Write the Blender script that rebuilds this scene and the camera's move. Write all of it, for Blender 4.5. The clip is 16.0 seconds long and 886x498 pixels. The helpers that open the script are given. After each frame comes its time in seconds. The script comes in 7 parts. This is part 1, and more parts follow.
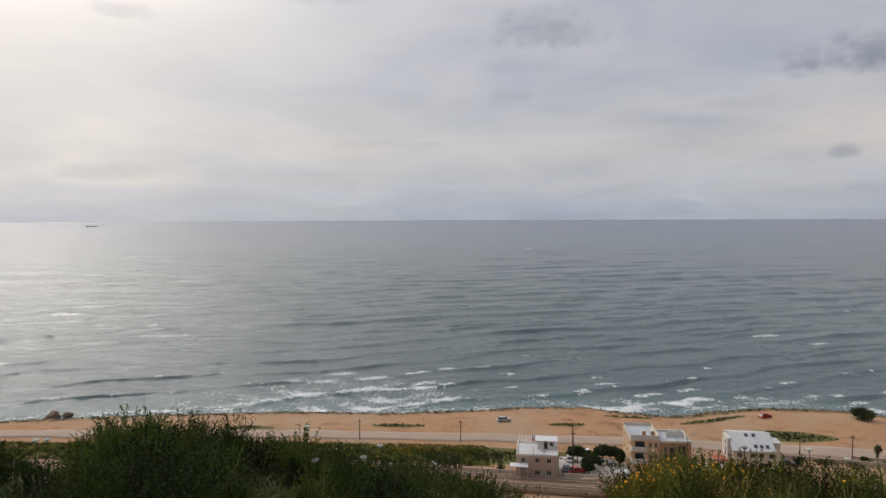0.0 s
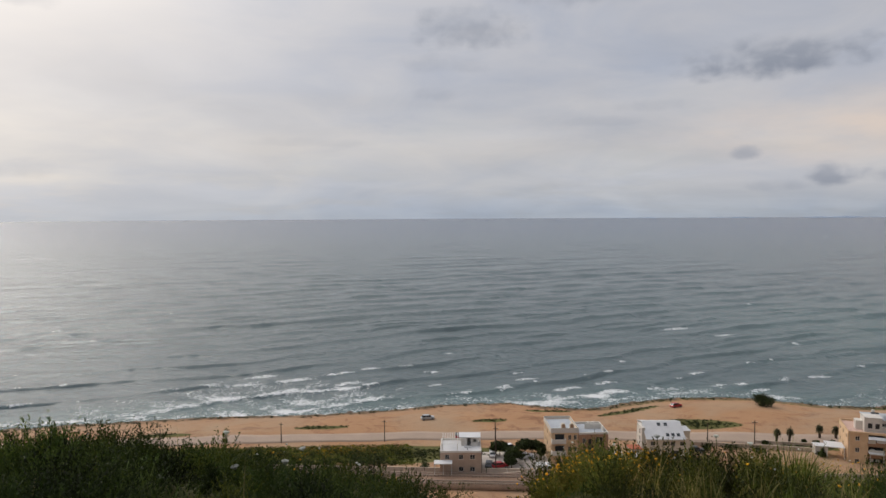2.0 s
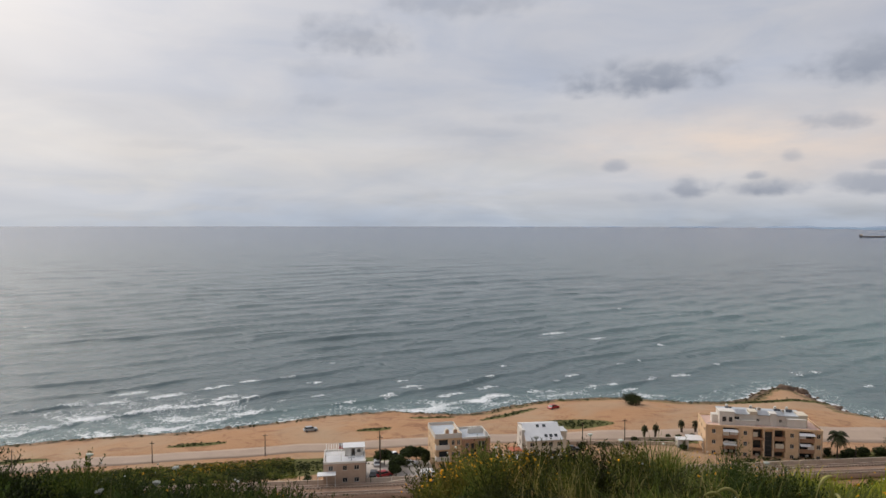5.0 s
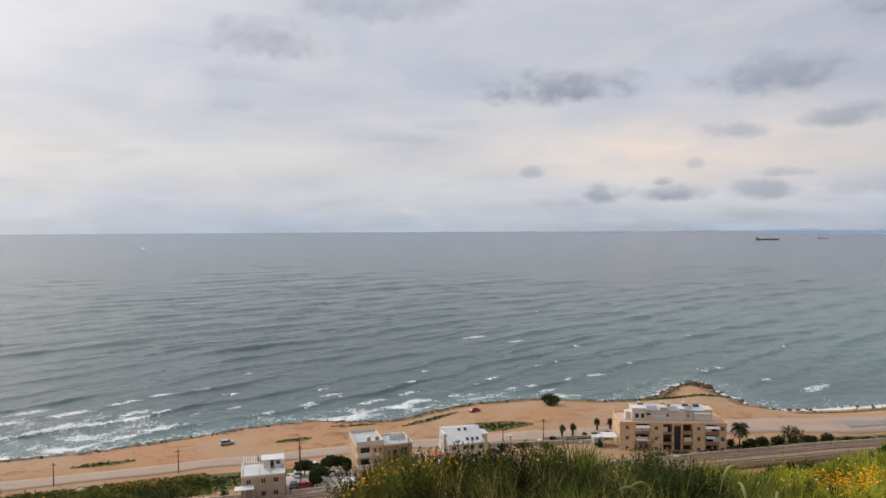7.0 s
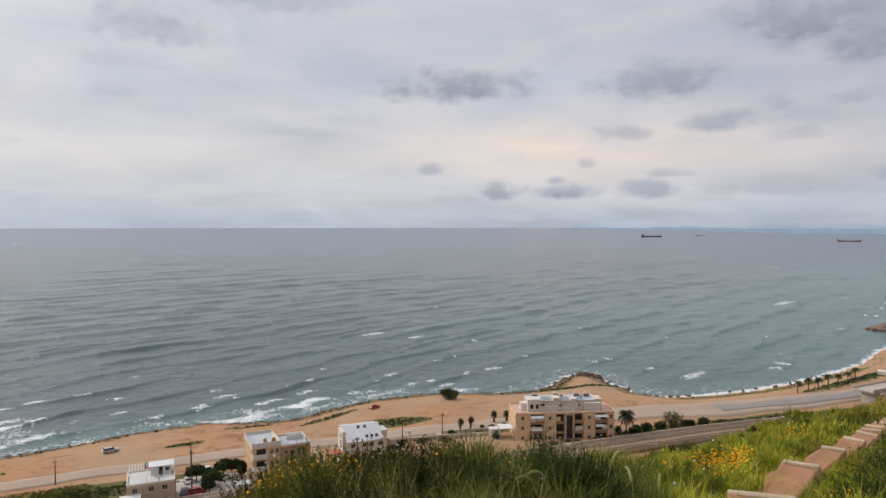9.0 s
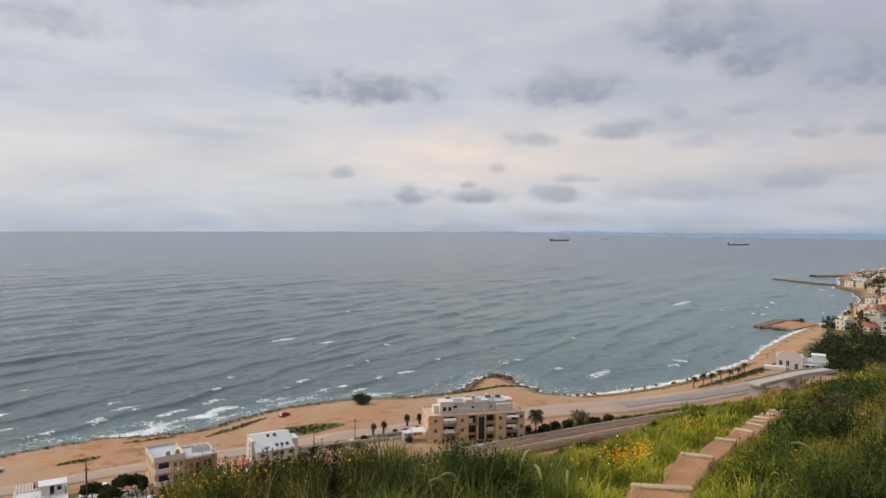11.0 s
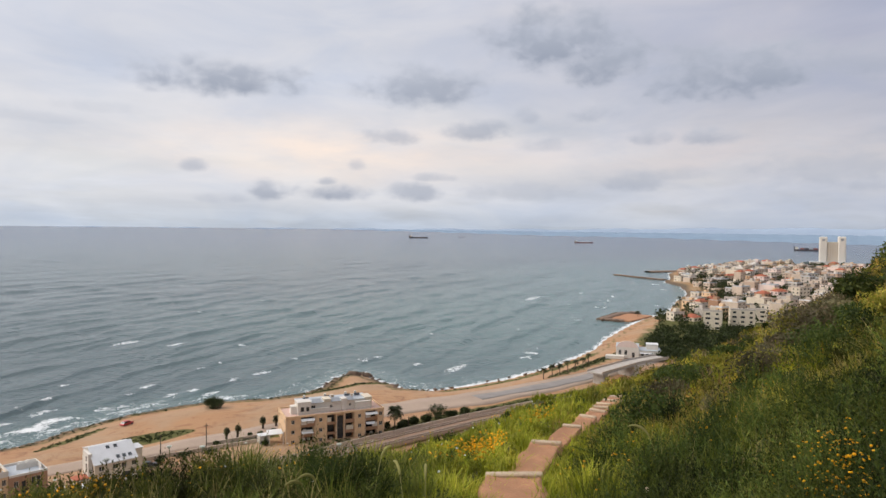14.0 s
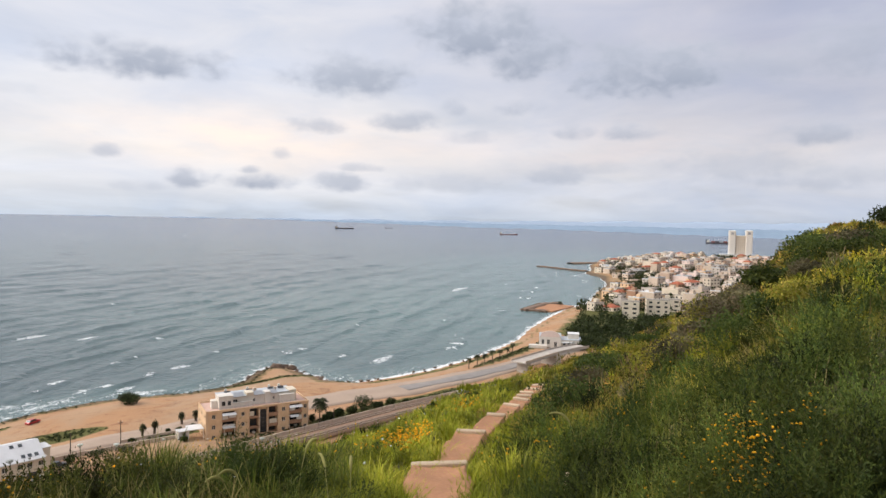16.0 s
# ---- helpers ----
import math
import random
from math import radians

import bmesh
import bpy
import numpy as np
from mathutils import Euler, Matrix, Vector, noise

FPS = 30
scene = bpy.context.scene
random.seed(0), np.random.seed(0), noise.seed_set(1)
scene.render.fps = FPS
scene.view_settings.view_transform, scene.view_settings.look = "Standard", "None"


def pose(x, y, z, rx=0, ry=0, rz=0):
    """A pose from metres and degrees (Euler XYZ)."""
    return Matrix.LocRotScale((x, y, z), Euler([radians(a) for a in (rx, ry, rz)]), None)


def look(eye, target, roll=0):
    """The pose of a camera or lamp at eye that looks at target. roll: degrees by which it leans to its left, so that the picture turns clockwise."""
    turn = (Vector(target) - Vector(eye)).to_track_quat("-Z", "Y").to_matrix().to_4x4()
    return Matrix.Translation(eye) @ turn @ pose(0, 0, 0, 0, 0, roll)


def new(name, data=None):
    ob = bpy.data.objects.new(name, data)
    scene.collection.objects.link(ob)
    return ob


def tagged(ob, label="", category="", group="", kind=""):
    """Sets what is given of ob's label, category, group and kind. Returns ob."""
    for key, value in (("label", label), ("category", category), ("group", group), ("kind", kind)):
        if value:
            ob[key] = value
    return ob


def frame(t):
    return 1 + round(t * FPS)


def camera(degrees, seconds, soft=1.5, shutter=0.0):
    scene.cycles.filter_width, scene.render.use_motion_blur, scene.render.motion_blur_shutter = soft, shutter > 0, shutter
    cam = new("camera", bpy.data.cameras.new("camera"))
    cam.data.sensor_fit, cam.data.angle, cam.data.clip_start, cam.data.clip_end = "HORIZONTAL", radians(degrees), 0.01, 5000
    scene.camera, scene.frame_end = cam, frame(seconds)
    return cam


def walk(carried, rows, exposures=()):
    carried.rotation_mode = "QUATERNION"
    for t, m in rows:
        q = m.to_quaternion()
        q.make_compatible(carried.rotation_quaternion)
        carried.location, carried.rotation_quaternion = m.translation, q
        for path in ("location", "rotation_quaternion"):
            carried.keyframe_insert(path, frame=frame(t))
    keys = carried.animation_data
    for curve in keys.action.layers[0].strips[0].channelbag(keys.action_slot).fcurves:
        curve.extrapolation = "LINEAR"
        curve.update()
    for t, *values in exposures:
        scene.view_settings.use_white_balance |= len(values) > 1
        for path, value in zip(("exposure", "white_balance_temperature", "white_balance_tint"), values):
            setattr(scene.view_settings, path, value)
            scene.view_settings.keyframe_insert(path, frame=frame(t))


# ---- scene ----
cam = camera(66.3, 16.0)
EYE = Vector((0.0, 0.0, 68.0))
# seconds, yaw, pitch, roll of a camera that turns where it stands
TURN = [
    (0.0, 0.00, -2.68, 0.22),
    (0.5, -1.62, -2.78, 0.06),
    (1.0, -3.43, -2.87, 0.37),
    (1.5, -4.99, -2.86, 0.38),
    (2.0, -6.54, -2.80, 0.33),
    (2.5, -8.11, -2.64, 0.29),
    (3.0, -9.57, -2.51, 0.17),
    (3.5, -10.99, -2.34, -0.07),
    (4.0, -12.73, -2.37, -0.20),
    (6.5, -21.30, -1.65, 0.33),
    (7.0, -23.03, -1.69, 0.28),
    (7.5, -25.20, -1.74, 0.11),
    (8.0, -27.45, -1.84, 0.06),
    (8.5, -29.43, -1.96, -0.18),
    (9.0, -31.50, -2.02, -0.01),
    (11.5, -40.72, -1.62, -0.26),
    (12.0, -42.66, -1.58, -0.36),
    (12.5, -44.55, -1.44, -0.55),
    (13.0, -46.60, -1.36, -0.51),
    (13.5, -48.65, -1.54, -0.73),
    (14.0, -50.67, -1.84, -0.65),
    (14.5, -52.32, -1.99, -0.88),
    (15.0, -53.91, -2.16, -0.84),
    (15.5, -55.46, -2.28, -1.00),
    (16.0, -56.84, -2.49, -1.19),
]
walk(cam, [(t, pose(*EYE, 90 + pitch, roll, yaw)) for t, yaw, pitch, roll in TURN],
     [(0.0, -0.44, 6500, 11.4), (4.0, -0.32, 6500, 11.4), (7.0, -0.13, 6500, 11.4), (9.0, -0.12, 6500, 11.4), (12.5, -0.09, 6500, 11.4), (14.5, 0.16, 6500, 11.4), (16.0, 0.28, 6500, 11.4)])

# ---- sky and sun ----
SUN_AZ, SUN_EL = -38.0, 33.0          # degrees; azimuth from +y towards +x


def math_node(nt, op, a, b=None, c=None, clamp=False):
    n = nt.nodes.new("ShaderNodeMath")
    n.operation, n.use_clamp = op, clamp
    for i, v in enumerate((a, b, c)):
        if v is None:
            continue
        if isinstance(v, (int, float)):
            n.inputs[i].default_value = v
        else:
            nt.links.new(v, n.inputs[i])
    return n.outputs[0]


def mix_rgb(nt, fac, a, b, blend="MIX"):
    n = nt.nodes.new("ShaderNodeMix")
    n.data_type, n.blend_type = "RGBA", blend
    for sock, v in ((n.inputs[0], fac), (n.inputs[6], a), (n.inputs[7], b)):
        if isinstance(v, (int, float)):
            sock.default_value = v
        elif isinstance(v, tuple):
            sock.default_value = (*v, 1)
        else:
            nt.links.new(v, sock)
    return n.outputs[2]


def ramp(nt, fac, stops, smooth=False):
    n = nt.nodes.new("ShaderNodeValToRGB")
    e = n.color_ramp.elements
    n.color_ramp.interpolation = "EASE" if smooth else "LINEAR"
    while len(e) < len(stops):
        e.new(0.5)
    for el, (p, col) in zip(e, stops):
        el.position, el.color = p, (*col, 1) if isinstance(col, tuple) else (col, col, col, 1)
    nt.links.new(fac, n.inputs[0])
    return n.outputs[0]


def noise_node(nt, vec, scale, detail=4, rough=0.55, dist=0.0):
    n = nt.nodes.new("ShaderNodeTexNoise")
    n.inputs["Scale"].default_value, n.inputs["Detail"].default_value = scale, detail
    n.inputs["Roughness"].default_value, n.inputs["Distortion"].default_value = rough, dist
    if vec is not None:
        nt.links.new(vec, n.inputs["Vector"])
    return n.outputs[0]


def combine(nt, x, y, z):
    n = nt.nodes.new("ShaderNodeCombineXYZ")
    for i, v in enumerate((x, y, z)):
        if isinstance(v, (int, float)):
            n.inputs[i].default_value = v
        else:
            nt.links.new(v, n.inputs[i])
    return n.outputs[0]


# azimuth, elevation, half width, half height (degrees), density of the separate grey clouds
HIGH_CLOUDS = [
    (32.2, 11.3, 6.2, 1.5, 1.0), (48.9, 11.1, 4.8, 1.9, 0.95), (60.0, 15.0, 5.6, 2.8, 1.0), (64.0, 13.2, 3.6, 2.2, 1.0), (73.5, 11.8, 6.8, 2.4, 1.0),
    (53.6, 7.9, 2.8, 0.9, 0.8), (63.1, 9.2, 2.1, 0.7, 0.75), (57.6, 9.2, 1.0, 0.8, 0.5), (46.6, 7.4, 2.5, 0.7, 0.65),
    (82.8, 12.0, 3.2, 1.5, 0.55), (88.2, 12.5, 4.5, 2.6, 0.65), (8.8, 14.9, 3.9, 1.8, 0.65), (18.2, 17.8, 7.0, 1.6, 0.55),
]
LOW_CLOUDS = [
    (58.9, 6.8, 2.1, 0.6, 0.5), (67.7, 7.3, 1.9, 0.7, 0.65), (72.0, 7.2, 2.4, 0.8, 0.75), (85.6, 6.9, 3.0, 1.1, 0.8),
    (30.5, 4.5, 1.0, 0.6, 0.7), (36.3, 2.8, 1.7, 0.95, 0.85), (41.3, 2.7, 3.3, 0.8, 0.95), (40.8, 3.6, 1.0, 0.4, 0.8), (48.1, 2.8, 2.2, 0.9, 0.8),
    (32.5, 2.1, 2.2, 0.5, 0.45), (49.9, 4.1, 2.1, 0.4, 0.6), (43.5, 5.1, 0.8, 0.6, 0.5), (66.2, 3.8, 2.3, 0.9, 0.65),
]
THIN_CLOUDS = [
    (56.6, 2.9, 4.9, 0.8, 0.45), (69.7, 4.3, 2.0, 0.6, 0.5), (79.9, 4.3, 5.2, 1.4, 0.55), (85.7, 3.6, 5.2, 1.1, 0.6),
    (6.4, 12.3, 3.5, 0.8, 0.3), (6.0, 9.9, 1.8, 0.6, 0.35), (-25.2, 15.2, 2.2, 0.7, 0.25), (-26.2, 3.4, 3.4, 0.7, 0.22),
    (-10.0, 17.5, 4.0, 0.8, 0.2), (20.0, 7.5, 3.0, 0.4, 0.2), (24.0, 8.6, 3.2, 0.5, 0.22), (-4.0, 6.0, 5.0, 0.4, 0.15),
]


def cloud_group():
    g = bpy.data.node_groups.new("grey_cloud", "ShaderNodeTree")
    for nm in ("az", "el", "A", "E", "W", "H", "wobble", "top"):
        g.interface.new_socket(nm, in_out="INPUT", socket_type="NodeSocketFloat")
    for nm in ("mask", "base"):
        g.interface.new_socket(nm, in_out="OUTPUT", socket_type="NodeSocketFloat")
    i, o = g.nodes.new("NodeGroupInput"), g.nodes.new("NodeGroupOutput")
    s = {k.name: k for k in i.outputs if k.name}
    u = math_node(g, "DIVIDE", math_node(g, "SUBTRACT", s["az"], s["A"]), s["W"])
    v = math_node(g, "DIVIDE", math_node(g, "SUBTRACT", s["el"], s["E"]), s["H"])
    v = math_node(g, "MULTIPLY", v, math_node(g, "ADD", 1.0, math_node(g, "MULTIPLY", math_node(g, "LESS_THAN", v, 0.0), 0.45)))
    q = math_node(g, "ADD", math_node(g, "MULTIPLY", u, u), math_node(g, "MULTIPLY", v, v))
    q = math_node(g, "SUBTRACT", 1.3, math_node(g, "ADD", q, s["wobble"]))
    sm = g.nodes.new("ShaderNodeMapRange")
    sm.interpolation_type = "SMOOTHSTEP"
    sm.inputs[2].default_value = 1.5
    g.links.new(q, sm.inputs[0])
    m = math_node(g, "MULTIPLY", sm.outputs[0], s["top"], clamp=True)
    g.links.new(m, o.inputs[0])
    under = math_node(g, "MULTIPLY_ADD", v, -0.40, 0.55, clamp=True)
    g.links.new(math_node(g, "MULTIPLY", m, under), o.inputs[1])
    return g


def build_world():
    w = bpy.data.worlds.new("overcast_sky")
    scene.world = w
    w.use_nodes = True
    nt = w.node_tree
    nt.nodes.clear()
    out, bg = nt.nodes.new("ShaderNodeOutputWorld"), nt.nodes.new("ShaderNodeBackground")
    nt.links.new(bg.outputs[0], out.inputs[0])
    tc = nt.nodes.new("ShaderNodeTexCoord")
    d = tc.outputs["Generated"]
    sep = nt.nodes.new("ShaderNodeSeparateXYZ")
    nt.links.new(d, sep.inputs[0])
    x, y, z = sep.outputs
    deg = 180 / math.pi
    az = math_node(nt, "MULTIPLY", math_node(nt, "ARCTAN2", x, y), deg)
    el = math_node(nt, "MULTIPLY", math_node(nt, "ARCSINE", z), deg)
    sky = nt.nodes.new("ShaderNodeTexSky")
    sky.sky_type, sky.sun_disc = "NISHITA", False
    sky.sun_elevation, sky.sun_rotation = radians(SUN_EL), radians(SUN_AZ)
    sky.air_density, sky.dust_density = 1.0, 2.0
    blue = mix_rgb(nt, 1.0, sky.outputs[0], (0.1, 0.1, 0.1), "MULTIPLY")
    # the closed layer of high cloud: lilac grey with a cream band low down
    e01 = math_node(nt, "DIVIDE", el, 90.0, clamp=True)
    layer = ramp(nt, e01, [(0.0, (0.52, 0.58, 0.66)), (0.023, (0.62, 0.65, 0.70)), (0.06, (0.70, 0.70, 0.71)),
                           (0.13, (0.62, 0.65, 0.72)), (0.24, (0.64, 0.66, 0.72)), (0.45, (0.66, 0.68, 0.73)), (0.72, (1.3, 1.3, 1.32)), (1.0, (1.8, 1.8, 1.8))])
    # streaks seen in perspective on a flat layer
    inv = math_node(nt, "DIVIDE", 1.0, math_node(nt, "ADD", math_node(nt, "MAXIMUM", z, 0.0), 0.15))
    plane = combine(nt, math_node(nt, "MULTIPLY", x, inv), math_node(nt, "MULTIPLY", y, inv), 0.0)
    streak = noise_node(nt, plane, 0.75, 5, 0.5, 0.6)
    streak = math_node(nt, "MULTIPLY_ADD", streak, 0.40, 0.80)
    layer = mix_rgb(nt, 1.0, layer, combine(nt, streak, streak, streak), "MULTIPLY")
    gaps = math_node(nt, "MULTIPLY", math_node(nt, "SUBTRACT", noise_node(nt, plane, 0.8, 4), 0.5), 2.2, clamp=True)
    layer = mix_rgb(nt, math_node(nt, "MULTIPLY", gaps, 0.45), layer, blue)
    mottle = noise_node(nt, combine(nt, math_node(nt, "MULTIPLY", az, 0.085), math_node(nt, "MULTIPLY", el, 0.26), 5.0), 1.0, 5, 0.55, 0.5)
    layer = mix_rgb(nt, math_node(nt, "MULTIPLY_ADD", mottle, 3.0, -1.0, clamp=True), mix_rgb(nt, 1.0, layer, (0.90, 0.935, 0.985), "MULTIPLY"), mix_rgb(nt, 1.0, layer, (1.09, 1.07, 1.04), "MULTIPLY"))
    # glow of the hidden sun, and the warm break in the cloud
    def lobe(a, e, wa, we):
        u = math_node(nt, "DIVIDE", math_node(nt, "SUBTRACT", az, a), wa)
        v = math_node(nt, "DIVIDE", math_node(nt, "SUBTRACT", el, e), we)
        q = math_node(nt, "ADD", math_node(nt, "MULTIPLY", u, u), math_node(nt, "MULTIPLY", v, v))
        return math_node(nt, "EXPONENT", math_node(nt, "MULTIPLY", q, -1.0))
    fine = noise_node(nt, combine(nt, math_node(nt, "MULTIPLY", az, 0.12), math_node(nt, "MULTIPLY", el, 0.42), 0.0), 1.0, 6, 0.6)
    glow = lobe(-38.0, 24.0, 28.0, 23.0)
    layer = mix_rgb(nt, math_node(nt, "MULTIPLY", glow, 0.9, clamp=True), layer, (1.34, 1.24, 1.12))
    bright = lobe(SUN_AZ, SUN_EL + 2.0, 24.0, 11.0)
    layer = mix_rgb(nt, math_node(nt, "MULTIPLY", bright, 0.85), layer, (8.6, 8.0, 7.2))
    warm = math_node(nt, "MULTIPLY", lobe(41.0, 6.2, 14.0, 2.6), math_node(nt, "MULTIPLY_ADD", fine, 2.0, -0.35, clamp=True))
    layer = mix_rgb(nt, warm, layer, (0.93, 0.80, 0.70))
    warm2 = math_node(nt, "MULTIPLY", lobe(72.0, 6.0, 14.0, 1.6), math_node(nt, "MULTIPLY_ADD", fine, 1.6, -0.45, clamp=True))
    layer = mix_rgb(nt, math_node(nt, "MULTIPLY", warm2, 0.8), layer, (0.90, 0.78, 0.72))
    # the layer thickens towards the north-east
    thick = math_node(nt, "MULTIPLY", math_node(nt, "SUBTRACT", az, 42.0), 1 / 40.0, clamp=True)
    thick = math_node(nt, "MULTIPLY", thick, math_node(nt, "MULTIPLY_ADD", el, 1 / 22.0, 0.35, clamp=True))
    shade = math_node(nt, "MULTIPLY_ADD", thick, -0.34, 1.0)
    layer = mix_rgb(nt, 1.0, layer, combine(nt, shade, shade, math_node(nt, "MULTIPLY_ADD", thick, -0.28, 1.0)), "MULTIPLY")
    # separate grey clouds
    broad = noise_node(nt, combine(nt, math_node(nt, "MULTIPLY", az, 0.32), math_node(nt, "MULTIPLY", el, 0.46), 0.0), 1.0, 2, 0.5, 0.3)
    frayed = noise_node(nt, combine(nt, math_node(nt, "MULTIPLY", az, 0.8), math_node(nt, "MULTIPLY", el, 1.15), 3.0), 1.0, 3, 0.5, 0.3)
    wob = math_node(nt, "ADD", math_node(nt, "MULTIPLY_ADD", broad, 2.0, -1.0), math_node(nt, "MULTIPLY_ADD", frayed, 1.25, -0.62))
    grp = cloud_group()
    total, under = None, None
    for a, e, cw, ch, dens in HIGH_CLOUDS + LOW_CLOUDS + THIN_CLOUDS:
        n = nt.nodes.new("ShaderNodeGroup")
        n.node_tree = grp
        for k, v in (("A", a), ("E", e), ("W", cw * 1.2), ("H", ch * 1.25), ("top", dens)):
            n.inputs[k].default_value = v
        for k, v in (("az", az), ("el", el), ("wobble", wob)):
            nt.links.new(v, n.inputs[k])
        total = n.outputs[0] if total is None else math_node(nt, "MAXIMUM", total, n.outputs[0])
        under = n.outputs[1] if under is None else math_node(nt, "MAXIMUM", under, n.outputs[1])
    grey = ramp(nt, fine, [(0.3, (0.43, 0.465, 0.535)), (0.7, (0.52, 0.555, 0.625))])
    grey = mix_rgb(nt, math_node(nt, "MULTIPLY", under, 1.2, clamp=True), grey, (0.285, 0.325, 0.405))
    layer = mix_rgb(nt, math_node(nt, "MULTIPLY", total, 0.92), layer, grey)
    nt.links.new(layer, bg.inputs[0])
    bg.inputs[1].default_value = 1.0


build_world()
sun = new("sun", bpy.data.lights.new("sun", "SUN"))
sun.data.energy, sun.data.angle, sun.data.color = 1.1, radians(24), (1.0, 0.95, 0.88)
a, e = radians(SUN_AZ), radians(SUN_EL)
toward = Vector((math.sin(a) * math.cos(e), math.cos(a) * math.cos(e), math.sin(e)))
sun.matrix_world = look(toward * 100 + EYE, EYE)

# ---- materials ----
MATS = {}


def material(name, color, rough=0.8, var=0.25, scale=1.0, bump=0.0, bump_scale=8.0, metal=0.0, color2=None, spread=0.0, coord="Object", specular=0.3):
    """A plain surface with broad stains and fine grain. color2: what it turns to in patches; spread: how far pieces differ."""
    m = bpy.data.materials.new(name)
    m.use_nodes = True
    nt = m.node_tree
    b = nt.nodes["Principled BSDF"]
    tc = nt.nodes.new("ShaderNodeTexCoord")
    vec = nt.nodes.new("ShaderNodeNewGeometry").outputs["Position"] if coord == "World" else tc.outputs[coord]
    big = noise_node(nt, vec, scale, 5, 0.6, 0.3)
    fine = noise_node(nt, vec, scale * 11, 3, 0.6)
    c2 = color2 or tuple(min(1, c * (1 - var)) for c in color)
    f = math_node(nt, "MULTIPLY_ADD", big, 2.2, -0.6, clamp=True)
    col = mix_rgb(nt, f, color, c2)
    k = math_node(nt, "MULTIPLY_ADD", fine, var * 1.2, 1 - var * 0.6)
    if spread:
        info = nt.nodes.new("ShaderNodeObjectInfo")
        geo = nt.nodes.new("ShaderNodeNewGeometry")
        r = math_node(nt, "FRACT", math_node(nt, "ADD", info.outputs["Random"], geo.outputs["Random Per Island"]))
        k = math_node(nt, "MULTIPLY", k, math_node(nt, "MULTIPLY_ADD", r, 2 * spread, 1 - spread))
    col = mix_rgb(nt, 1.0, col, combine(nt, k, k, k), "MULTIPLY")
    nt.links.new(col, b.inputs["Base Color"])
    b.inputs["Roughness"].default_value, b.inputs["Metallic"].default_value = rough, metal
    b.inputs["Specular IOR Level"].default_value = specular
    if bump:
        bn = nt.nodes.new("ShaderNodeBump")
        bn.inputs["Strength"].default_value, bn.inputs["Distance"].default_value = 0.6, bump
        nt.links.new(noise_node(nt, vec, bump_scale, 5, 0.65), bn.inputs["Height"])
        nt.links.new(bn.outputs[0], b.inputs["Normal"])
    MATS[name] = m
    return m


material("white_paint", (0.66, 0.62, 0.56), 0.7, 0.15, 0.6, 0.01, 3.0)
material("white_roof", (0.66, 0.66, 0.66), 0.6, 0.18, 0.35, 0.01, 3.0)
material("grey_roof", (0.47, 0.50, 0.53), 0.8, 0.25, 0.4, 0.01, 3.0)
material("tan_stone", (0.70, 0.50, 0.31), 0.85, 0.3, 0.5, 0.02, 4.0, color2=(0.54, 0.36, 0.22))
material("asphalt", (0.27, 0.245, 0.225), 0.9, 0.2, 0.2, 0.02, 4.0, coord="World")
material("roof_clay", (0.62, 0.42, 0.34), 0.85, 0.25, 0.6, 0.01, 4.0)
material("laundry", (0.70, 0.70, 0.70), 0.9, 0.2, 2.0)
material("pink_stone", (0.50, 0.37, 0.28), 0.85, 0.22, 0.6, 0.02, 4.0)
material("brown_stone", (0.40, 0.235, 0.145), 0.85, 0.25, 0.6, 0.02, 4.0)
material("cream_plaster", (0.66, 0.58, 0.46), 0.85, 0.2, 0.5, 0.01, 4.0)
material("pink_plaster", (0.72, 0.58, 0.52), 0.85, 0.15, 0.5, 0.01, 4.0)
material("concrete", (0.48, 0.43, 0.38), 0.9, 0.28, 0.5, 0.02, 5.0)
material("pale_wall", (0.58, 0.47, 0.37), 0.9, 0.25, 0.4, 0.02, 5.0)
material("dark_metal", (0.06, 0.06, 0.065), 0.5, 0.2, 1.0)
material("grey_metal", (0.35, 0.36, 0.37), 0.45, 0.2, 1.0, metal=0.6)
material("red_tile", (0.42, 0.13, 0.07), 0.8, 0.3, 1.0, 0.02, 6.0)
material("dark_glass", (0.03, 0.035, 0.04), 0.12, 0.1, 1.0, specular=0.5)
material("wood_pole", (0.10, 0.075, 0.055), 0.85, 0.3, 2.0, 0.01, 20.0)
material("dusty_road", (0.39, 0.295, 0.225), 0.9, 0.18, 0.12, 0.02, 3.0, coord="World")
material("ballast", (0.31, 0.20, 0.135), 0.95, 0.35, 0.5, 0.06, 4.0, coord="World")
material("rail_steel", (0.42, 0.34, 0.28), 0.5, 0.2, 1.0, metal=0.3)
material("sleeper", (0.24, 0.165, 0.12), 0.9, 0.3, 1.0)
material("coast_rock", (0.15, 0.10, 0.07), 0.95, 0.5, 0.5, 0.12, 2.0, coord="World", spread=0.35)
material("path_earth", (0.46, 0.235, 0.125), 0.95, 0.35, 1.6, 0.04, 22.0, coord="World", color2=(0.32, 0.165, 0.09))
material("step_timber", (0.56, 0.43, 0.30), 0.85, 0.3, 3.0, 0.01, 30.0, spread=0.12)
material("tyre_rubber", (0.02, 0.02, 0.02), 0.9, 0.2)
material("car_white", (0.72, 0.73, 0.74), 0.3, 0.06, specular=0.5)
material("car_red", (0.40, 0.025, 0.03), 0.3, 0.06, specular=0.5)
material("car_dark", (0.03, 0.035, 0.045), 0.3, 0.06, specular=0.5)
material("car_silver", (0.42, 0.45, 0.48), 0.3, 0.06, metal=0.4, specular=0.5)
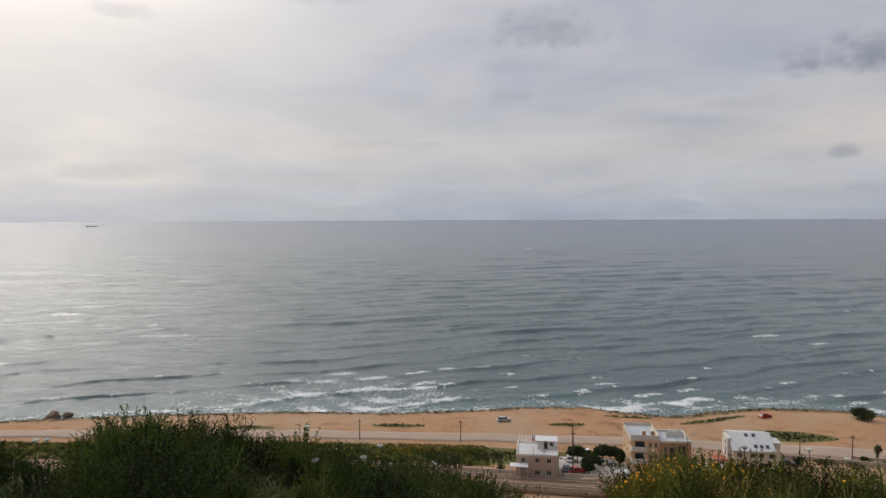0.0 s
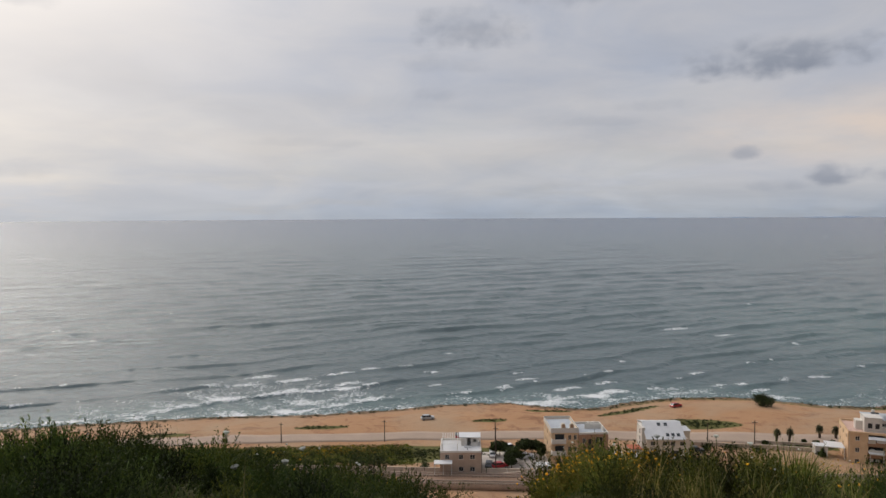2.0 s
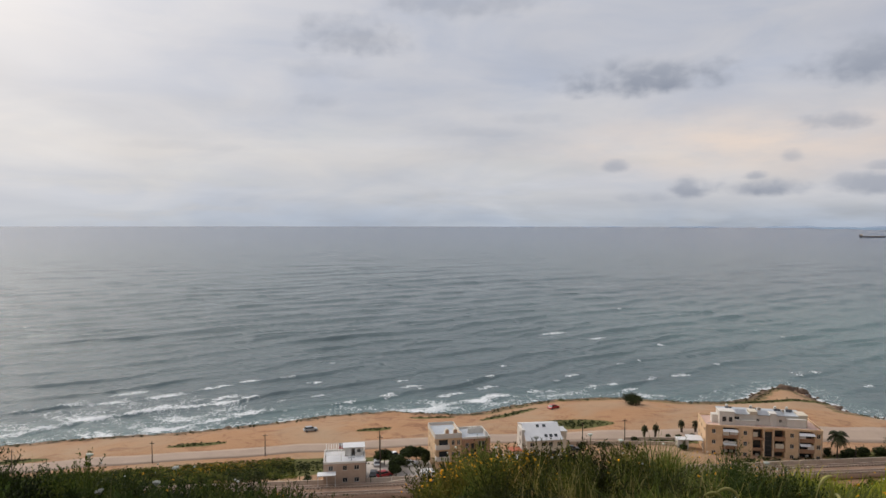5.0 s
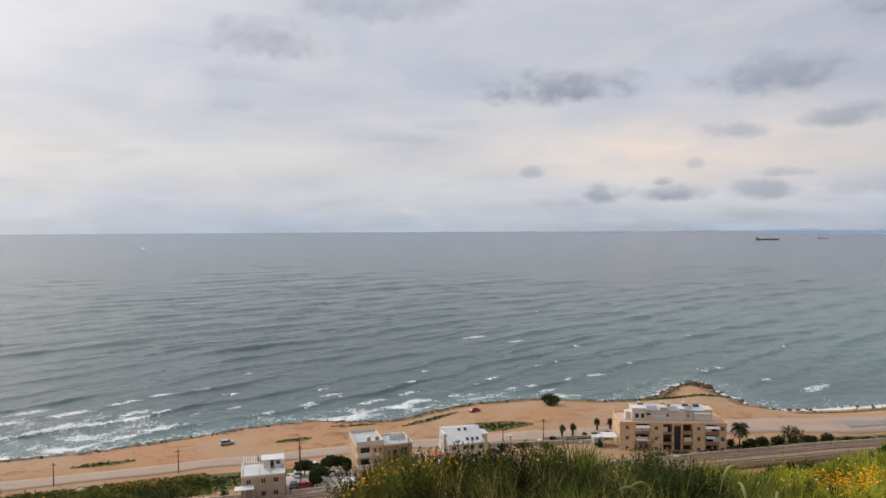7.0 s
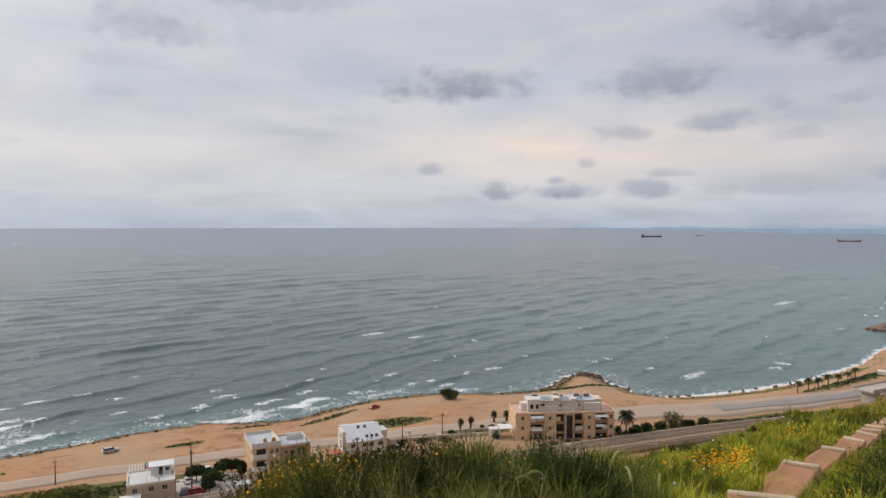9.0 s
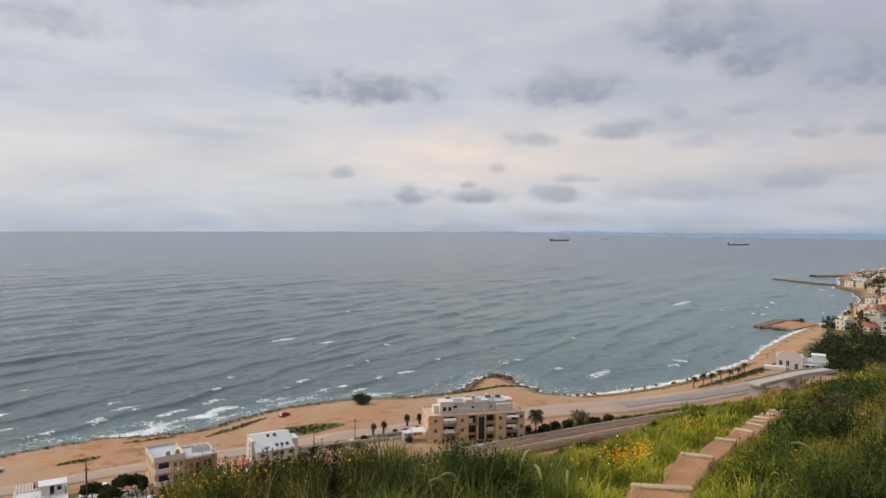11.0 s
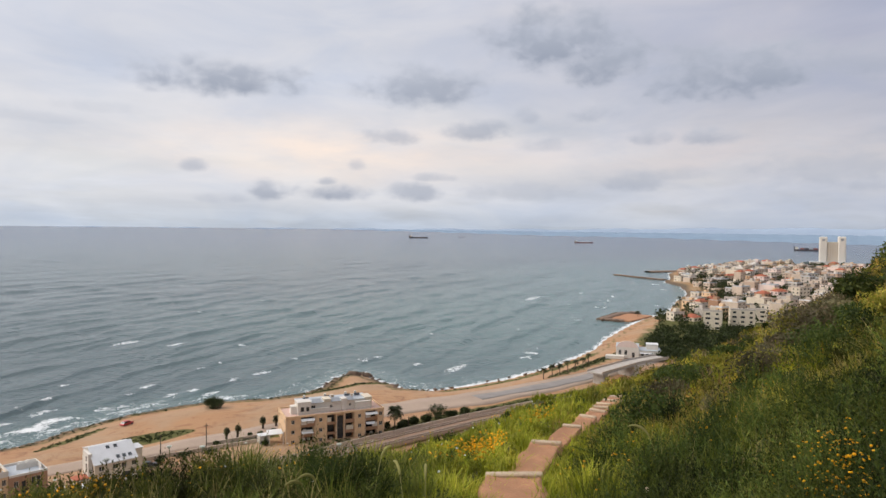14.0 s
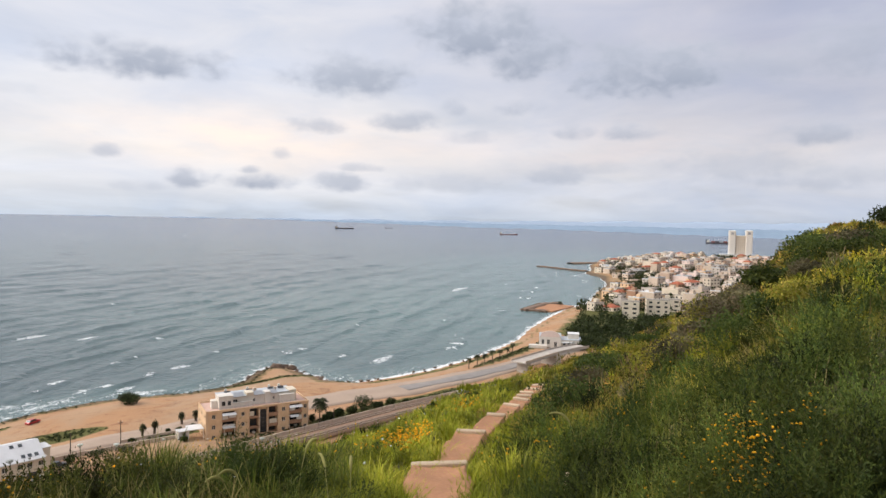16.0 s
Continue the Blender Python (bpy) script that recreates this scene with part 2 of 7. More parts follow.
material("ship_hull", (0.07, 0.055, 0.06), 0.7, 0.2, 0.05)
material("ship_red", (0.22, 0.08, 0.07), 0.7, 0.2, 0.05)
# far coast and hills: distance haze is put into these blue-grey base colours
material("hazed_land", (0.25, 0.33, 0.42), 1.0, 0.12, 0.004, specular=0.0)
material("hazed_hills", (0.32, 0.39, 0.49), 1.0, 0.04, 0.002, specular=0.0)


def leaf_material(name, dark, light, dry=None, patch=0.5, rough=0.6, spread=0.24):
    """Foliage: every leaf its own tone, patches of a drier one."""
    m = bpy.data.materials.new(name)
    m.use_nodes = True
    nt = m.node_tree
    b = nt.nodes["Principled BSDF"]
    geo = nt.nodes.new("ShaderNodeNewGeometry")
    rnd = geo.outputs["Random Per Island"]
    near = noise_node(nt, geo.outputs["Position"], 2.2, 2, 0.5)
    col = mix_rgb(nt, math_node(nt, "ADD", math_node(nt, "MULTIPLY", rnd, 0.45), math_node(nt, "MULTIPLY_ADD", near, 1.3, -0.38), clamp=True), dark, light)
    if dry:
        n = noise_node(nt, geo.outputs["Position"], patch, 4, 0.6)
        f = math_node(nt, "MULTIPLY_ADD", math_node(nt, "ADD", n, math_node(nt, "MULTIPLY", math_node(nt, "SUBTRACT", rnd, 0.5), 0.35)), 3.5, -1.75, clamp=True)
        col = mix_rgb(nt, f, col, dry)
    k = math_node(nt, "MULTIPLY_ADD", math_node(nt, "FRACT", math_node(nt, "MULTIPLY", rnd, 17.3)), 2 * spread, 1 - spread)
    sort = math_node(nt, "MULTIPLY_ADD", noise_node(nt, geo.outputs["Position"], 0.6, 3, 0.6), 3.4, -0.75, clamp=False)
    k = math_node(nt, "MULTIPLY", k, math_node(nt, "MAXIMUM", sort, 0.35))
    # one plant differs from the next
    def own(name):
        n = nt.nodes.new("ShaderNodeAttribute")
        n.attribute_name = name
        return n.outputs["Fac"]
    k = math_node(nt, "MULTIPLY", k, math_node(nt, "ADD", 1.0, own("tone")))
    col = mix_rgb(nt, own("age"), col, mix_rgb(nt, 1.0, col, (1.4, 1.1, 0.8), "MULTIPLY"))
    col = mix_rgb(nt, 1.0, col, combine(nt, k, k, k), "MULTIPLY")
    nt.links.new(col, b.inputs["Base Color"])
    b.inputs["Roughness"].default_value, b.inputs["Specular IOR Level"].default_value = rough, 0.2
    tr = nt.nodes.new("ShaderNodeBsdfTranslucent")
    nt.links.new(col, tr.inputs[0])
    mx = nt.nodes.new("ShaderNodeMixShader")
    mx.inputs[0].default_value = 0.34
    nt.links.new(b.outputs[0], mx.inputs[1])
    nt.links.new(tr.outputs[0], mx.inputs[2])
    nt.links.new(mx.outputs[0], nt.nodes["Material Output"].inputs[0])
    MATS[name] = m
    return m


leaf_material("grass_blade", (0.055, 0.085, 0.010), (0.165, 0.195, 0.026), (0.22, 0.18, 0.05), 0.6)
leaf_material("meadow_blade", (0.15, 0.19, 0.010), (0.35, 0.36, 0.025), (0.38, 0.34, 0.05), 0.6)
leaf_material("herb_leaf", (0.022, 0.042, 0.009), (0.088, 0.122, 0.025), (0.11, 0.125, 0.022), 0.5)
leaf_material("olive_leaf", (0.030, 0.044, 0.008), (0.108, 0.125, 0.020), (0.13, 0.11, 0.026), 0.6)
# about half as bright as herb_leaf
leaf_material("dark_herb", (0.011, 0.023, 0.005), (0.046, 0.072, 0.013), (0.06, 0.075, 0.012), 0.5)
leaf_material("hill_leaf", (0.12, 0.13, 0.014), (0.31, 0.29, 0.035), (0.40, 0.22, 0.07), 0.2)
leaf_material("straw_blade", (0.22, 0.19, 0.05), (0.42, 0.36, 0.13), (0.36, 0.20, 0.09), 0.3)
leaf_material("shrub_leaf", (0.09, 0.085, 0.04), (0.19, 0.165, 0.08), (0.20, 0.14, 0.09), 0.9)
leaf_material("tree_leaf", (0.016, 0.026, 0.009), (0.055, 0.070, 0.020))
leaf_material("palm_leaf", (0.020, 0.030, 0.012), (0.060, 0.065, 0.025))
leaf_material("dry_stalk", (0.16, 0.13, 0.05), (0.30, 0.25, 0.11))
leaf_material("pale_seed", (0.34, 0.32, 0.10), (0.46, 0.42, 0.16), spread=0.15)
leaf_material("yellow_petal", (0.58, 0.27, 0.005), (0.80, 0.45, 0.012), spread=0.2)
leaf_material("white_petal", (0.60, 0.62, 0.55), (0.75, 0.76, 0.70), spread=0.1)
leaf_material("patch_leaf", (0.022, 0.035, 0.012), (0.055, 0.065, 0.020))


# ---- lie of the land ----
# water's edge, from west to east, then round the town's point to the port
COAST = [(-2600, 120), (-900, 190), (-400, 208), (-220, 216), (-146, 221), (-120, 225), (-94, 228), (-50, 231), (-19, 229), (4, 231), (29, 235.5), (50, 235),
         (62, 228), (72, 224.5), (80, 225), (92, 230), (112, 233.5), (139, 229), (156, 217), (170, 212.5), (184, 214.5), (195, 222), (212, 229),
         (218, 227), (210, 207), (209, 196), (205, 188), (214, 179.5), (232, 173.5), (253, 169.5), (279, 168), (312, 170), (349, 174),
         (391, 187), (447, 199), (500, 208.5), (545, 208), (637, 233), (726, 254), (815, 295), (860, 333), (930, 350), (1045, 398), (1120, 392),
         (1308, 401), (1421, 361), (1480, 260), (1540, 60), (2100, -700), (4200, -2300)]
# middle of the railway
RAIL = [(-420, 160), (-160, 172), (-70, 170), (-25, 166.5), (0, 162), (25, 157.6), (100, 144.5), (140, 137.8), (178, 131), (210, 123), (260, 107), (300, 93), (420, 40)]


def smooth(a, b, v):
    t = np.clip((v - a) / (b - a), 0, 1)
    return t * t * (3 - 2 * t)


def resample(pts, step):
    pts = np.array(pts, float)
    seg = np.hypot(*np.diff(pts, axis=0).T)
    s = np.concatenate([[0], np.cumsum(seg)])
    q = np.linspace(0, s[-1], max(2, int(s[-1] / step)))
    return np.stack([np.interp(q, s, pts[:, 0]), np.interp(q, s, pts[:, 1])], 1)


def shore_distance(x, y):
    """Metres inland of the water's edge (negative at sea)."""
    x, y = np.asarray(x, float), np.asarray(y, float)
    best, inside = np.full(x.shape, 1e9), np.zeros(x.shape, bool)
    ring = COAST + [(4200, -6000), (-6000, -6000), (-6000, 120)]
    for i, ((ax, ay), (bx, by)) in enumerate(zip(ring, ring[1:] + ring[:1])):
        dx, dy = bx - ax, by - ay
        if i < len(COAST) - 1:
            t = np.clip(((x - ax) * dx + (y - ay) * dy) / (dx * dx + dy * dy), 0, 1)
            best = np.minimum(best, np.hypot(x - ax - t * dx, y - ay - t * dy))
        if dy:
            inside ^= ((ay > y) != (by > y)) & (x < dx * (y - ay) / dy + ax)
    return np.where(inside, best, -best)


def rough_noise(x, y, size, seed=0.0):
    """Smooth value noise made of a few turned waves."""
    out = np.zeros(np.shape(x))
    rng = np.random.RandomState(int(seed * 10) + 7)
    amp = 0
    for k in range(7):
        ang, f, ph = rng.uniform(0, 6.28), rng.uniform(0.6, 1.9) / size * 6.28, rng.uniform(0, 6.28)
        w = rng.uniform(0.5, 1)
        out = out + w * np.sin(f * (x * math.cos(ang) + y * math.sin(ang)) + ph + 1.3 * np.sin(0.37 * f * (y * math.cos(ang) - x * math.sin(ang)) + ph * 2))
        amp += w
    return out / amp * 1.8


# bearing, slope of the hillside's brow seen from the standpoint, and the brow's distance
BROW = [(-180, 14, 60), (-120, 2, 40), (-75, -13, 14), (-45, -16.2, 11), (-30, -18.4, 10.5), (-24, -17.6, 10.5), (-18, -18.9, 10.5), (-12, -20.4, 10), (-5, -21.6, 9.5), (0.5, -22.4, 9.5), (3, -23.4, 9), (6, -24.4, 9), (9, -25.4, 9), (13, -24.4, 9), (16, -22.0, 10), (20, -20.9, 10.5), (24, -20.6, 11),
        (30, -20.0, 12), (38, -19.5, 13), (46, -19.5, 15), (50, -18.5, 17), (56, -16.1, 24), (62, -13.7, 34), (66, -12.6, 42), (70, -11.0, 50), (74, -9.0, 56),
        (78, -6.6, 60), (82, -3.9, 62), (84, -1.7, 63), (86.5, 0.0, 64), (96, 0.3, 60), (120, 8, 60), (180, 14, 60)]
FOOT = 1.75   # eye above the ground underfoot


def hill_height(x, y):
    az, r = np.degrees(np.arctan2(x, y)), np.hypot(x, y)
    b = np.array(BROW, float)
    fine_az = np.linspace(-180, 180, 721)
    kern = np.hanning(13) / np.hanning(13).sum()
    el_t = np.convolve(np.pad(np.interp(fine_az, b[:, 0], b[:, 1]), 6, mode="edge"), kern, "valid")
    rc_t = np.convolve(np.pad(np.interp(fine_az, b[:, 0], b[:, 2]), 6, mode="edge"), kern, "valid")
    slope, rc = np.tan(np.radians(-np.interp(az, fine_az, el_t))), np.interp(az, fine_az, rc_t)
    k = FOOT / rc ** 2
    r_lim = rc + np.maximum(0.56 - slope, 0.02) / (2 * k)
    rr = np.minimum(r, r_lim)
    drop = slope * rr + k * (rr - rc) ** 2 + 0.56 * np.maximum(r - r_lim, 0)
    return EYE.z - drop


def rail_offset(x, y):
    """Metres across the railway, positive towards the sea, and along it."""
    x, y = np.asarray(x, float), np.asarray(y, float)
    best, across, along, run = np.full(x.shape, 1e9), np.zeros(x.shape), np.zeros(x.shape), 0.0
    for (ax, ay), (bx, by) in zip(RAIL[:-1], RAIL[1:]):
        dx, dy = bx - ax, by - ay
        n = math.hypot(dx, dy)
        t = np.clip(((x - ax) * dx + (y - ay) * dy) / n ** 2, 0, 1)
        d = np.hypot(x - ax - t * dx, y - ay - t * dy)
        k = d < best
        best = np.where(k, d, best)
        across = np.where(k, d * np.sign((y - ay) * dx - (x - ax) * dy), across)
        along = np.where(k, run + t * n, along)
        run += n
    return across, along


def plain_height(x, y, d=None):
    d = shore_distance(x, y) if d is None else d
    bluff = smooth(150, 215, x) * (1 - smooth(560, 640, x)) * smooth(200, 216, x)      # sandy bay: gentle edge
    steep = 2.0 * smooth(-0.5, 2.5, d + 0.9 * rough_noise(x, y, 9.0)) + 1.8 * smooth(2, 26, d)
    gentle = 3.8 * smooth(-1, 24, d)
    z = steep * (1 - bluff) + gentle * bluff
    z = np.where(d < 0, np.maximum(-6, d * 0.22) + 0.25 * (1 - bluff) * smooth(-3, 0, d), z)
    land = smooth(4, 18, d)
    z = z + 0.22 * land * rough_noise(x, y, 31.0, 1) * smooth(3, 30, d) * (x < 700)
    town = smooth(360, 700, x) * smooth(10, 110, d)
    return z + town * 5.0


# middle of the footpath that goes down the hillside
FOOTPATH = [(0.6, -0.3), (2.2, 1.1), (4.2, 2.65), (5.7, 3.72), (6.94, 4.52), (9.54, 5.6), (11.69, 6.29), (14.85, 7.31), (16.97, 8.2), (18.95, 8.84), (21.6, 9.8)]


def near_path(x, y):
    """Distance to the footpath's middle and the nearest point of it."""
    best, px, py = np.full(np.shape(x), 1e9), np.zeros(np.shape(x)), np.zeros(np.shape(x))
    for (ax, ay), (bx, by) in zip(FOOTPATH[:-1], FOOTPATH[1:]):
        dx, dy = bx - ax, by - ay
        t = np.clip(((x - ax) * dx + (y - ay) * dy) / (dx * dx + dy * dy), 0, 1)
        qx, qy = ax + t * dx, ay + t * dy
        d = np.hypot(x - qx, y - qy)
        n = d < best
        best, px, py = np.where(n, d, best), np.where(n, qx, px), np.where(n, qy, py)
    return best, px, py


def ground_height(x, y):
    x, y = np.asarray(x, float), np.asarray(y, float)
    p, h = plain_height(x, y), hill_height(x, y)
    r = np.hypot(x, y)
    dist, px, py = near_path(x, y)
    off = smooth(0.55, 1.6, dist)
    h = h * off + (hill_height(px, py) - 0.07) * (1 - off)
    h = h + (0.10 * rough_noise(x, y, 2.3, 2) * smooth(2, 6, r) + 0.28 * rough_noise(x, y, 11.0, 3) * smooth(14, 30, r)) * off
    s = 3.0
    return s * np.logaddexp(p / s, h / s)


def grid_mesh(name, az, r, height, keep=None):
    """A fan-shaped sheet about the standpoint's plumb line."""
    A, Rr = np.meshgrid(np.radians(az), r)
    x, y = Rr * np.sin(A), Rr * np.cos(A)
    z = height(x, y)
    n, m = x.shape
    idx = np.arange(n * m).reshape(n, m)
    f = np.stack([idx[:-1, :-1], idx[1:, :-1], idx[1:, 1:], idx[:-1, 1:]], -1).reshape(-1, 4)[:, ::-1]
    if keep is not None:
        k = keep(x, y, z).ravel()
        f = f[k[f].any(1)]
        used = np.zeros(n * m, bool)
        used[f.ravel()] = True
        renum = np.cumsum(used) - 1
        f, co = renum[f], np.stack([x, y, z], -1).reshape(-1, 3)[used]
    else:
        co = np.stack([x, y, z], -1).reshape(-1, 3)
    return mesh_from(name, co, f), co


def mesh_from(name, co, faces):
    me = bpy.data.meshes.new(name)
    faces = np.asarray(faces)
    k = faces.shape[1]
    me.vertices.add(len(co))
    me.vertices.foreach_set("co", np.asarray(co, np.float32).ravel())
    me.loops.add(len(faces) * k)
    me.loops.foreach_set("vertex_index", faces.astype(np.int32).ravel())
    me.polygons.add(len(faces))
    me.polygons.foreach_set("loop_start", np.arange(0, len(faces) * k, k, dtype=np.int32))
    me.update(calc_edges=True)
    me.validate()
    return me


def float_layer(me, name, values):
    me.attributes.new(name, "FLOAT", "POINT").data.foreach_set("value", np.asarray(values, np.float32))


def attribute(nt, name):
    n = nt.nodes.new("ShaderNodeAttribute")
    n.attribute_name = name
    return n.outputs["Fac"]


def ground_material():
    m = bpy.data.materials.new("ground_soil")
    m.use_nodes = True
    nt = m.node_tree
    b = nt.nodes["Principled BSDF"]
    pos = nt.nodes.new("ShaderNodeNewGeometry").outputs["Position"]
    n1, n2, n3 = noise_node(nt, pos, 0.05, 6, 0.6), noise_node(nt, pos, 0.6, 5, 0.6), noise_node(nt, pos, 0.16, 6, 0.7, 1.0)
    sand = mix_rgb(nt, math_node(nt, "MULTIPLY_ADD", n1, 2.0, -0.5, clamp=True), (0.43, 0.245, 0.13), (0.35, 0.20, 0.11))
    sand = mix_rgb(nt, math_node(nt, "MULTIPLY_ADD", n3, 5.0, -2.55, clamp=True), sand, (0.19, 0.085, 0.05))
    sand = mix_rgb(nt, math_node(nt, "MULTIPLY_ADD", noise_node(nt, pos, 0.028, 5, 0.6, 0.8), 3.5, -1.5, clamp=True), sand, (0.38, 0.27, 0.175))
    scrub = mix_rgb(nt, n2, (0.06, 0.075, 0.02), (0.16, 0.14, 0.05))
    wild = attribute(nt, "scrub")
    col = mix_rgb(nt, math_node(nt, "MULTIPLY_ADD", math_node(nt, "ADD", wild, math_node(nt, "MULTIPLY", math_node(nt, "SUBTRACT", n2, 0.5), 0.8)), 3.0, -1.0, clamp=True), sand, scrub)
    soil = mix_rgb(nt, n2, (0.10, 0.085, 0.035), (0.05, 0.06, 0.018))
    col = mix_rgb(nt, attribute(nt, "hill"), col, soil)
    rock = mix_rgb(nt, n2, (0.20, 0.14, 0.09), (0.05, 0.04, 0.03))
    col = mix_rgb(nt, attribute(nt, "rock"), col, rock)
    grain = math_node(nt, "MULTIPLY_ADD", noise_node(nt, pos, 3.0, 4, 0.7), 0.5, 0.75)
    col = mix_rgb(nt, 1.0, col, combine(nt, grain, grain, grain), "MULTIPLY")
    nt.links.new(col, b.inputs["Base Color"])
    b.inputs["Roughness"].default_value, b.inputs["Specular IOR Level"].default_value = 0.95, 0.15
    bn = nt.nodes.new("ShaderNodeBump")
    bn.inputs["Strength"].default_value, bn.inputs["Distance"].default_value = 0.7, 0.25
    nt.links.new(noise_node(nt, pos, 1.4, 6, 0.7), bn.inputs["Height"])
    nt.links.new(bn.outputs[0], b.inputs["Normal"])
    return m


# green patches lying on the sand: centre, half sizes, turn
PATCHES = [(-14, 207, 9, 2.2, 0), (38, 207, 6, 1.8, 0), (100, 195, 15, 5.0, -10), (150, 189, 7, 1.6, -12), (-60, 205, 9, 2, 0), (10, 180, 30, 7, -3), (-35, 183, 40, 8, -4), (-75, 186, 40, 8, 0), (86, 214, 15, 2.2, 22), (60, 219, 9, 1.6, -8), (190, 203, 26, 2.2, -14), (120, 171, 12, 1.8, -16), (300, 150, 50, 4, 2)]


def build_ground():
    az = np.concatenate([np.arange(-180, -48, 3.0), np.arange(-48, 98, 0.42), np.arange(98, 180.1, 3.0)])
    r = np.concatenate([np.linspace(0.0, 14, 57)[:-1], np.linspace(14, 130, 100)[:-1], np.linspace(130, 300, 170)[:-1], np.geomspace(300, 1700, 90)[:-1], np.geomspace(1700, 4850, 12)])
    me, co = grid_mesh("ground", az, r, ground_height)
    x, y, z = co.T
    d = shore_distance(x, y)
    across, along = rail_offset(x, y)
    h = hill_height(x, y)
    hill = smooth(-1.5, 2.5, h - plain_height(x, y, d))
    scrub = np.zeros(len(x))
    for cx, cy, wx, wy, turn in PATCHES:
        c, s = math.cos(radians(turn)), math.sin(radians(turn))
        u, v = ((x - cx) * c + (y - cy) * s) / wx, (-(x - cx) * s + (y - cy) * c) / wy
        scrub = np.maximum(scrub, 1 - smooth(0.5, 1.25, u * u + v * v))
    scrub = np.maximum(scrub, 1.0 * smooth(5, 7, across) * (1 - smooth(12, 17, across)) * smooth(140, 165, x))
    scrub = np.maximum(scrub, 0.42 * smooth(420, 520, x))
    scrub = np.maximum(scrub, 0.8 * smooth(318, 345, x) * smooth(13, 26, d + 5 * rough_noise(x, y, 25.0, 21)) * (1 - smooth(500, 560, x)))
    scrub = np.maximum(scrub, 0.9 * smooth(206, 214, x) * smooth(2.0, 3.5, d) * (1 - smooth(7.0, 9.5, d)) * (1 - smooth(330, 350, x)))
    scrub = np.maximum(scrub, 0.55 * (1 - smooth(1.0, 3.0, np.abs(d - 5.5))) * smooth(60, 80, x) * (1 - smooth(700, 760, x)))
    rock = (1 - smooth(3.0, 6.0, d + 2.0 * rough_noise(x, y, 7.0, 4))) * (1 - smooth(206, 214, x) * (1 - smooth(640, 700, x)))
    for nm, v in (("hill", hill), ("scrub", scrub), ("rock", rock)):
        float_layer(me, nm, v)
    me.materials.append(ground_material())
    me.polygons.foreach_set("use_smooth", np.ones(len(me.polygons), bool))
    return tagged(new("ground", me), "sandy coastal plain rising to a grassy hillside", "ground", kind="structure")


build_ground()


# ---- sea ----
def sea_lift(r):
    return 46.5 * np.clip((r - 1300) / 3600, 0, 1) ** 2


def swell(x, y):
    """Height of the water and how sharp the crest is: trains of long crests with short steep fronts."""
    r = np.hypot(x, y)
    warp = 9 * rough_noise(x, y, 240.0, 5) + 2.2 * rough_noise(x, y, 75.0, 6)
    z, crest, bands = np.zeros(np.shape(x)), np.zeros(np.shape(x)), np.zeros(np.shape(x))
    # wavelength, slant of the crests, height, where it is at its strongest, seed
    for length, slant, tall, r0, r1, r2, r3, seed in ((27.0, 0.35, 1.30, 0, 1, 420, 900, 8), (11.0, 0.26, 0.30, 0, 1, 320, 560, 17), (38.0, 0.32, 1.5, 300, 440, 700, 1300, 18), (66.0, 0.28, 1.7, 560, 850, 1400, 2300, 19)):
        here = smooth(r0, r1, r) * (1 - smooth(r2, r3, r))
        across, along = y - slant * x + warp + 0.12 * length * rough_noise(x, y, length * 2.2, seed + 0.3), x + slant * y
        front = np.clip(np.maximum(1.5 / length, 0.9 * r * r / 81600 / length), 0, 0.26)
        saw = np.mod(across / length, 1.0)
        u = np.clip(saw / front, 0, 1)
        c = np.where(saw < front, u * u * (3 - 2 * u), (1 - np.clip((saw - front) / (1 - front), 0, 1)) ** 2.2)
        row = np.floor(across / length)
        amp = 0.42 + 0.62 * rough_noise(along * 0.6 + 37.0 * np.sin(row * 2.1), across, length * 1.5, seed) + 0.2 * rough_noise(x, y, length * 0.7, seed + 0.5)
        amp = np.clip(amp, 0.03, 1.25)
        z = z + here * amp * tall * (c - 0.35)
        if length == 27.0:
            crest, bands = c * amp, c
    near = 1 - smooth(350, 900, r)
    z = z + near * (0.13 * rough_noise(x * 0.6, y, 3.6, 11) + 0.14 * rough_noise(x * 0.45, y, 7.0, 20))
    return z, crest, bands


def sea_height(x, y):
    d = -shore_distance(x, y)
    z = swell(x, y)[0]
    return z * (0.25 + 0.75 * smooth(3, 25, d)) + sea_lift(np.hypot(x, y))


# stretches of breaking water: centre, half sizes, turn, strength
SURF = [(-38, 262, 48, 30, -4, 0.55), (-15, 258, 30, 26, 0, 0.6), (-85, 250, 30, 18, 0, 0.4), (35, 246, 12, 7, 0, 0.6), (62, 238, 22, 9, 0, 0.6), (95, 242, 20, 11, 4, 0.66), (118, 246, 18, 9, 8, 0.6), (70, 246, 18, 9, 0, 0.55),
        (148, 235, 12, 6, -30, 0.6), (178, 226, 12, 5, 20, 0.6), (-120, 232, 60, 8, 0, 0.35), (0, 236, 110, 5, 0, 0.75)]
# single breakers on their way in: middle and half length
BREAKERS = [(184, 383, 13), (201, 358, 9), (140, 272, 5), (139, 252, 5), (188, 260, 7), (151, 243, 6), (66, 272, 7), (78, 255, 9), (27, 268, 4), (250, 220, 4), (566, 347, 26), (256, 199, 14),
            (28, 291, 4), (2, 300, 7), (-12, 293, 8), (65, 284, 4), (96, 262, 6), (112, 252, 4), (-45, 292, 9), (-30, 284, 10), (300, 190, 5), (118, 300, 3), (225, 330, 4), (40, 330, 3), (545, 262, 9), (600, 285, 9), (640, 300, 10)]



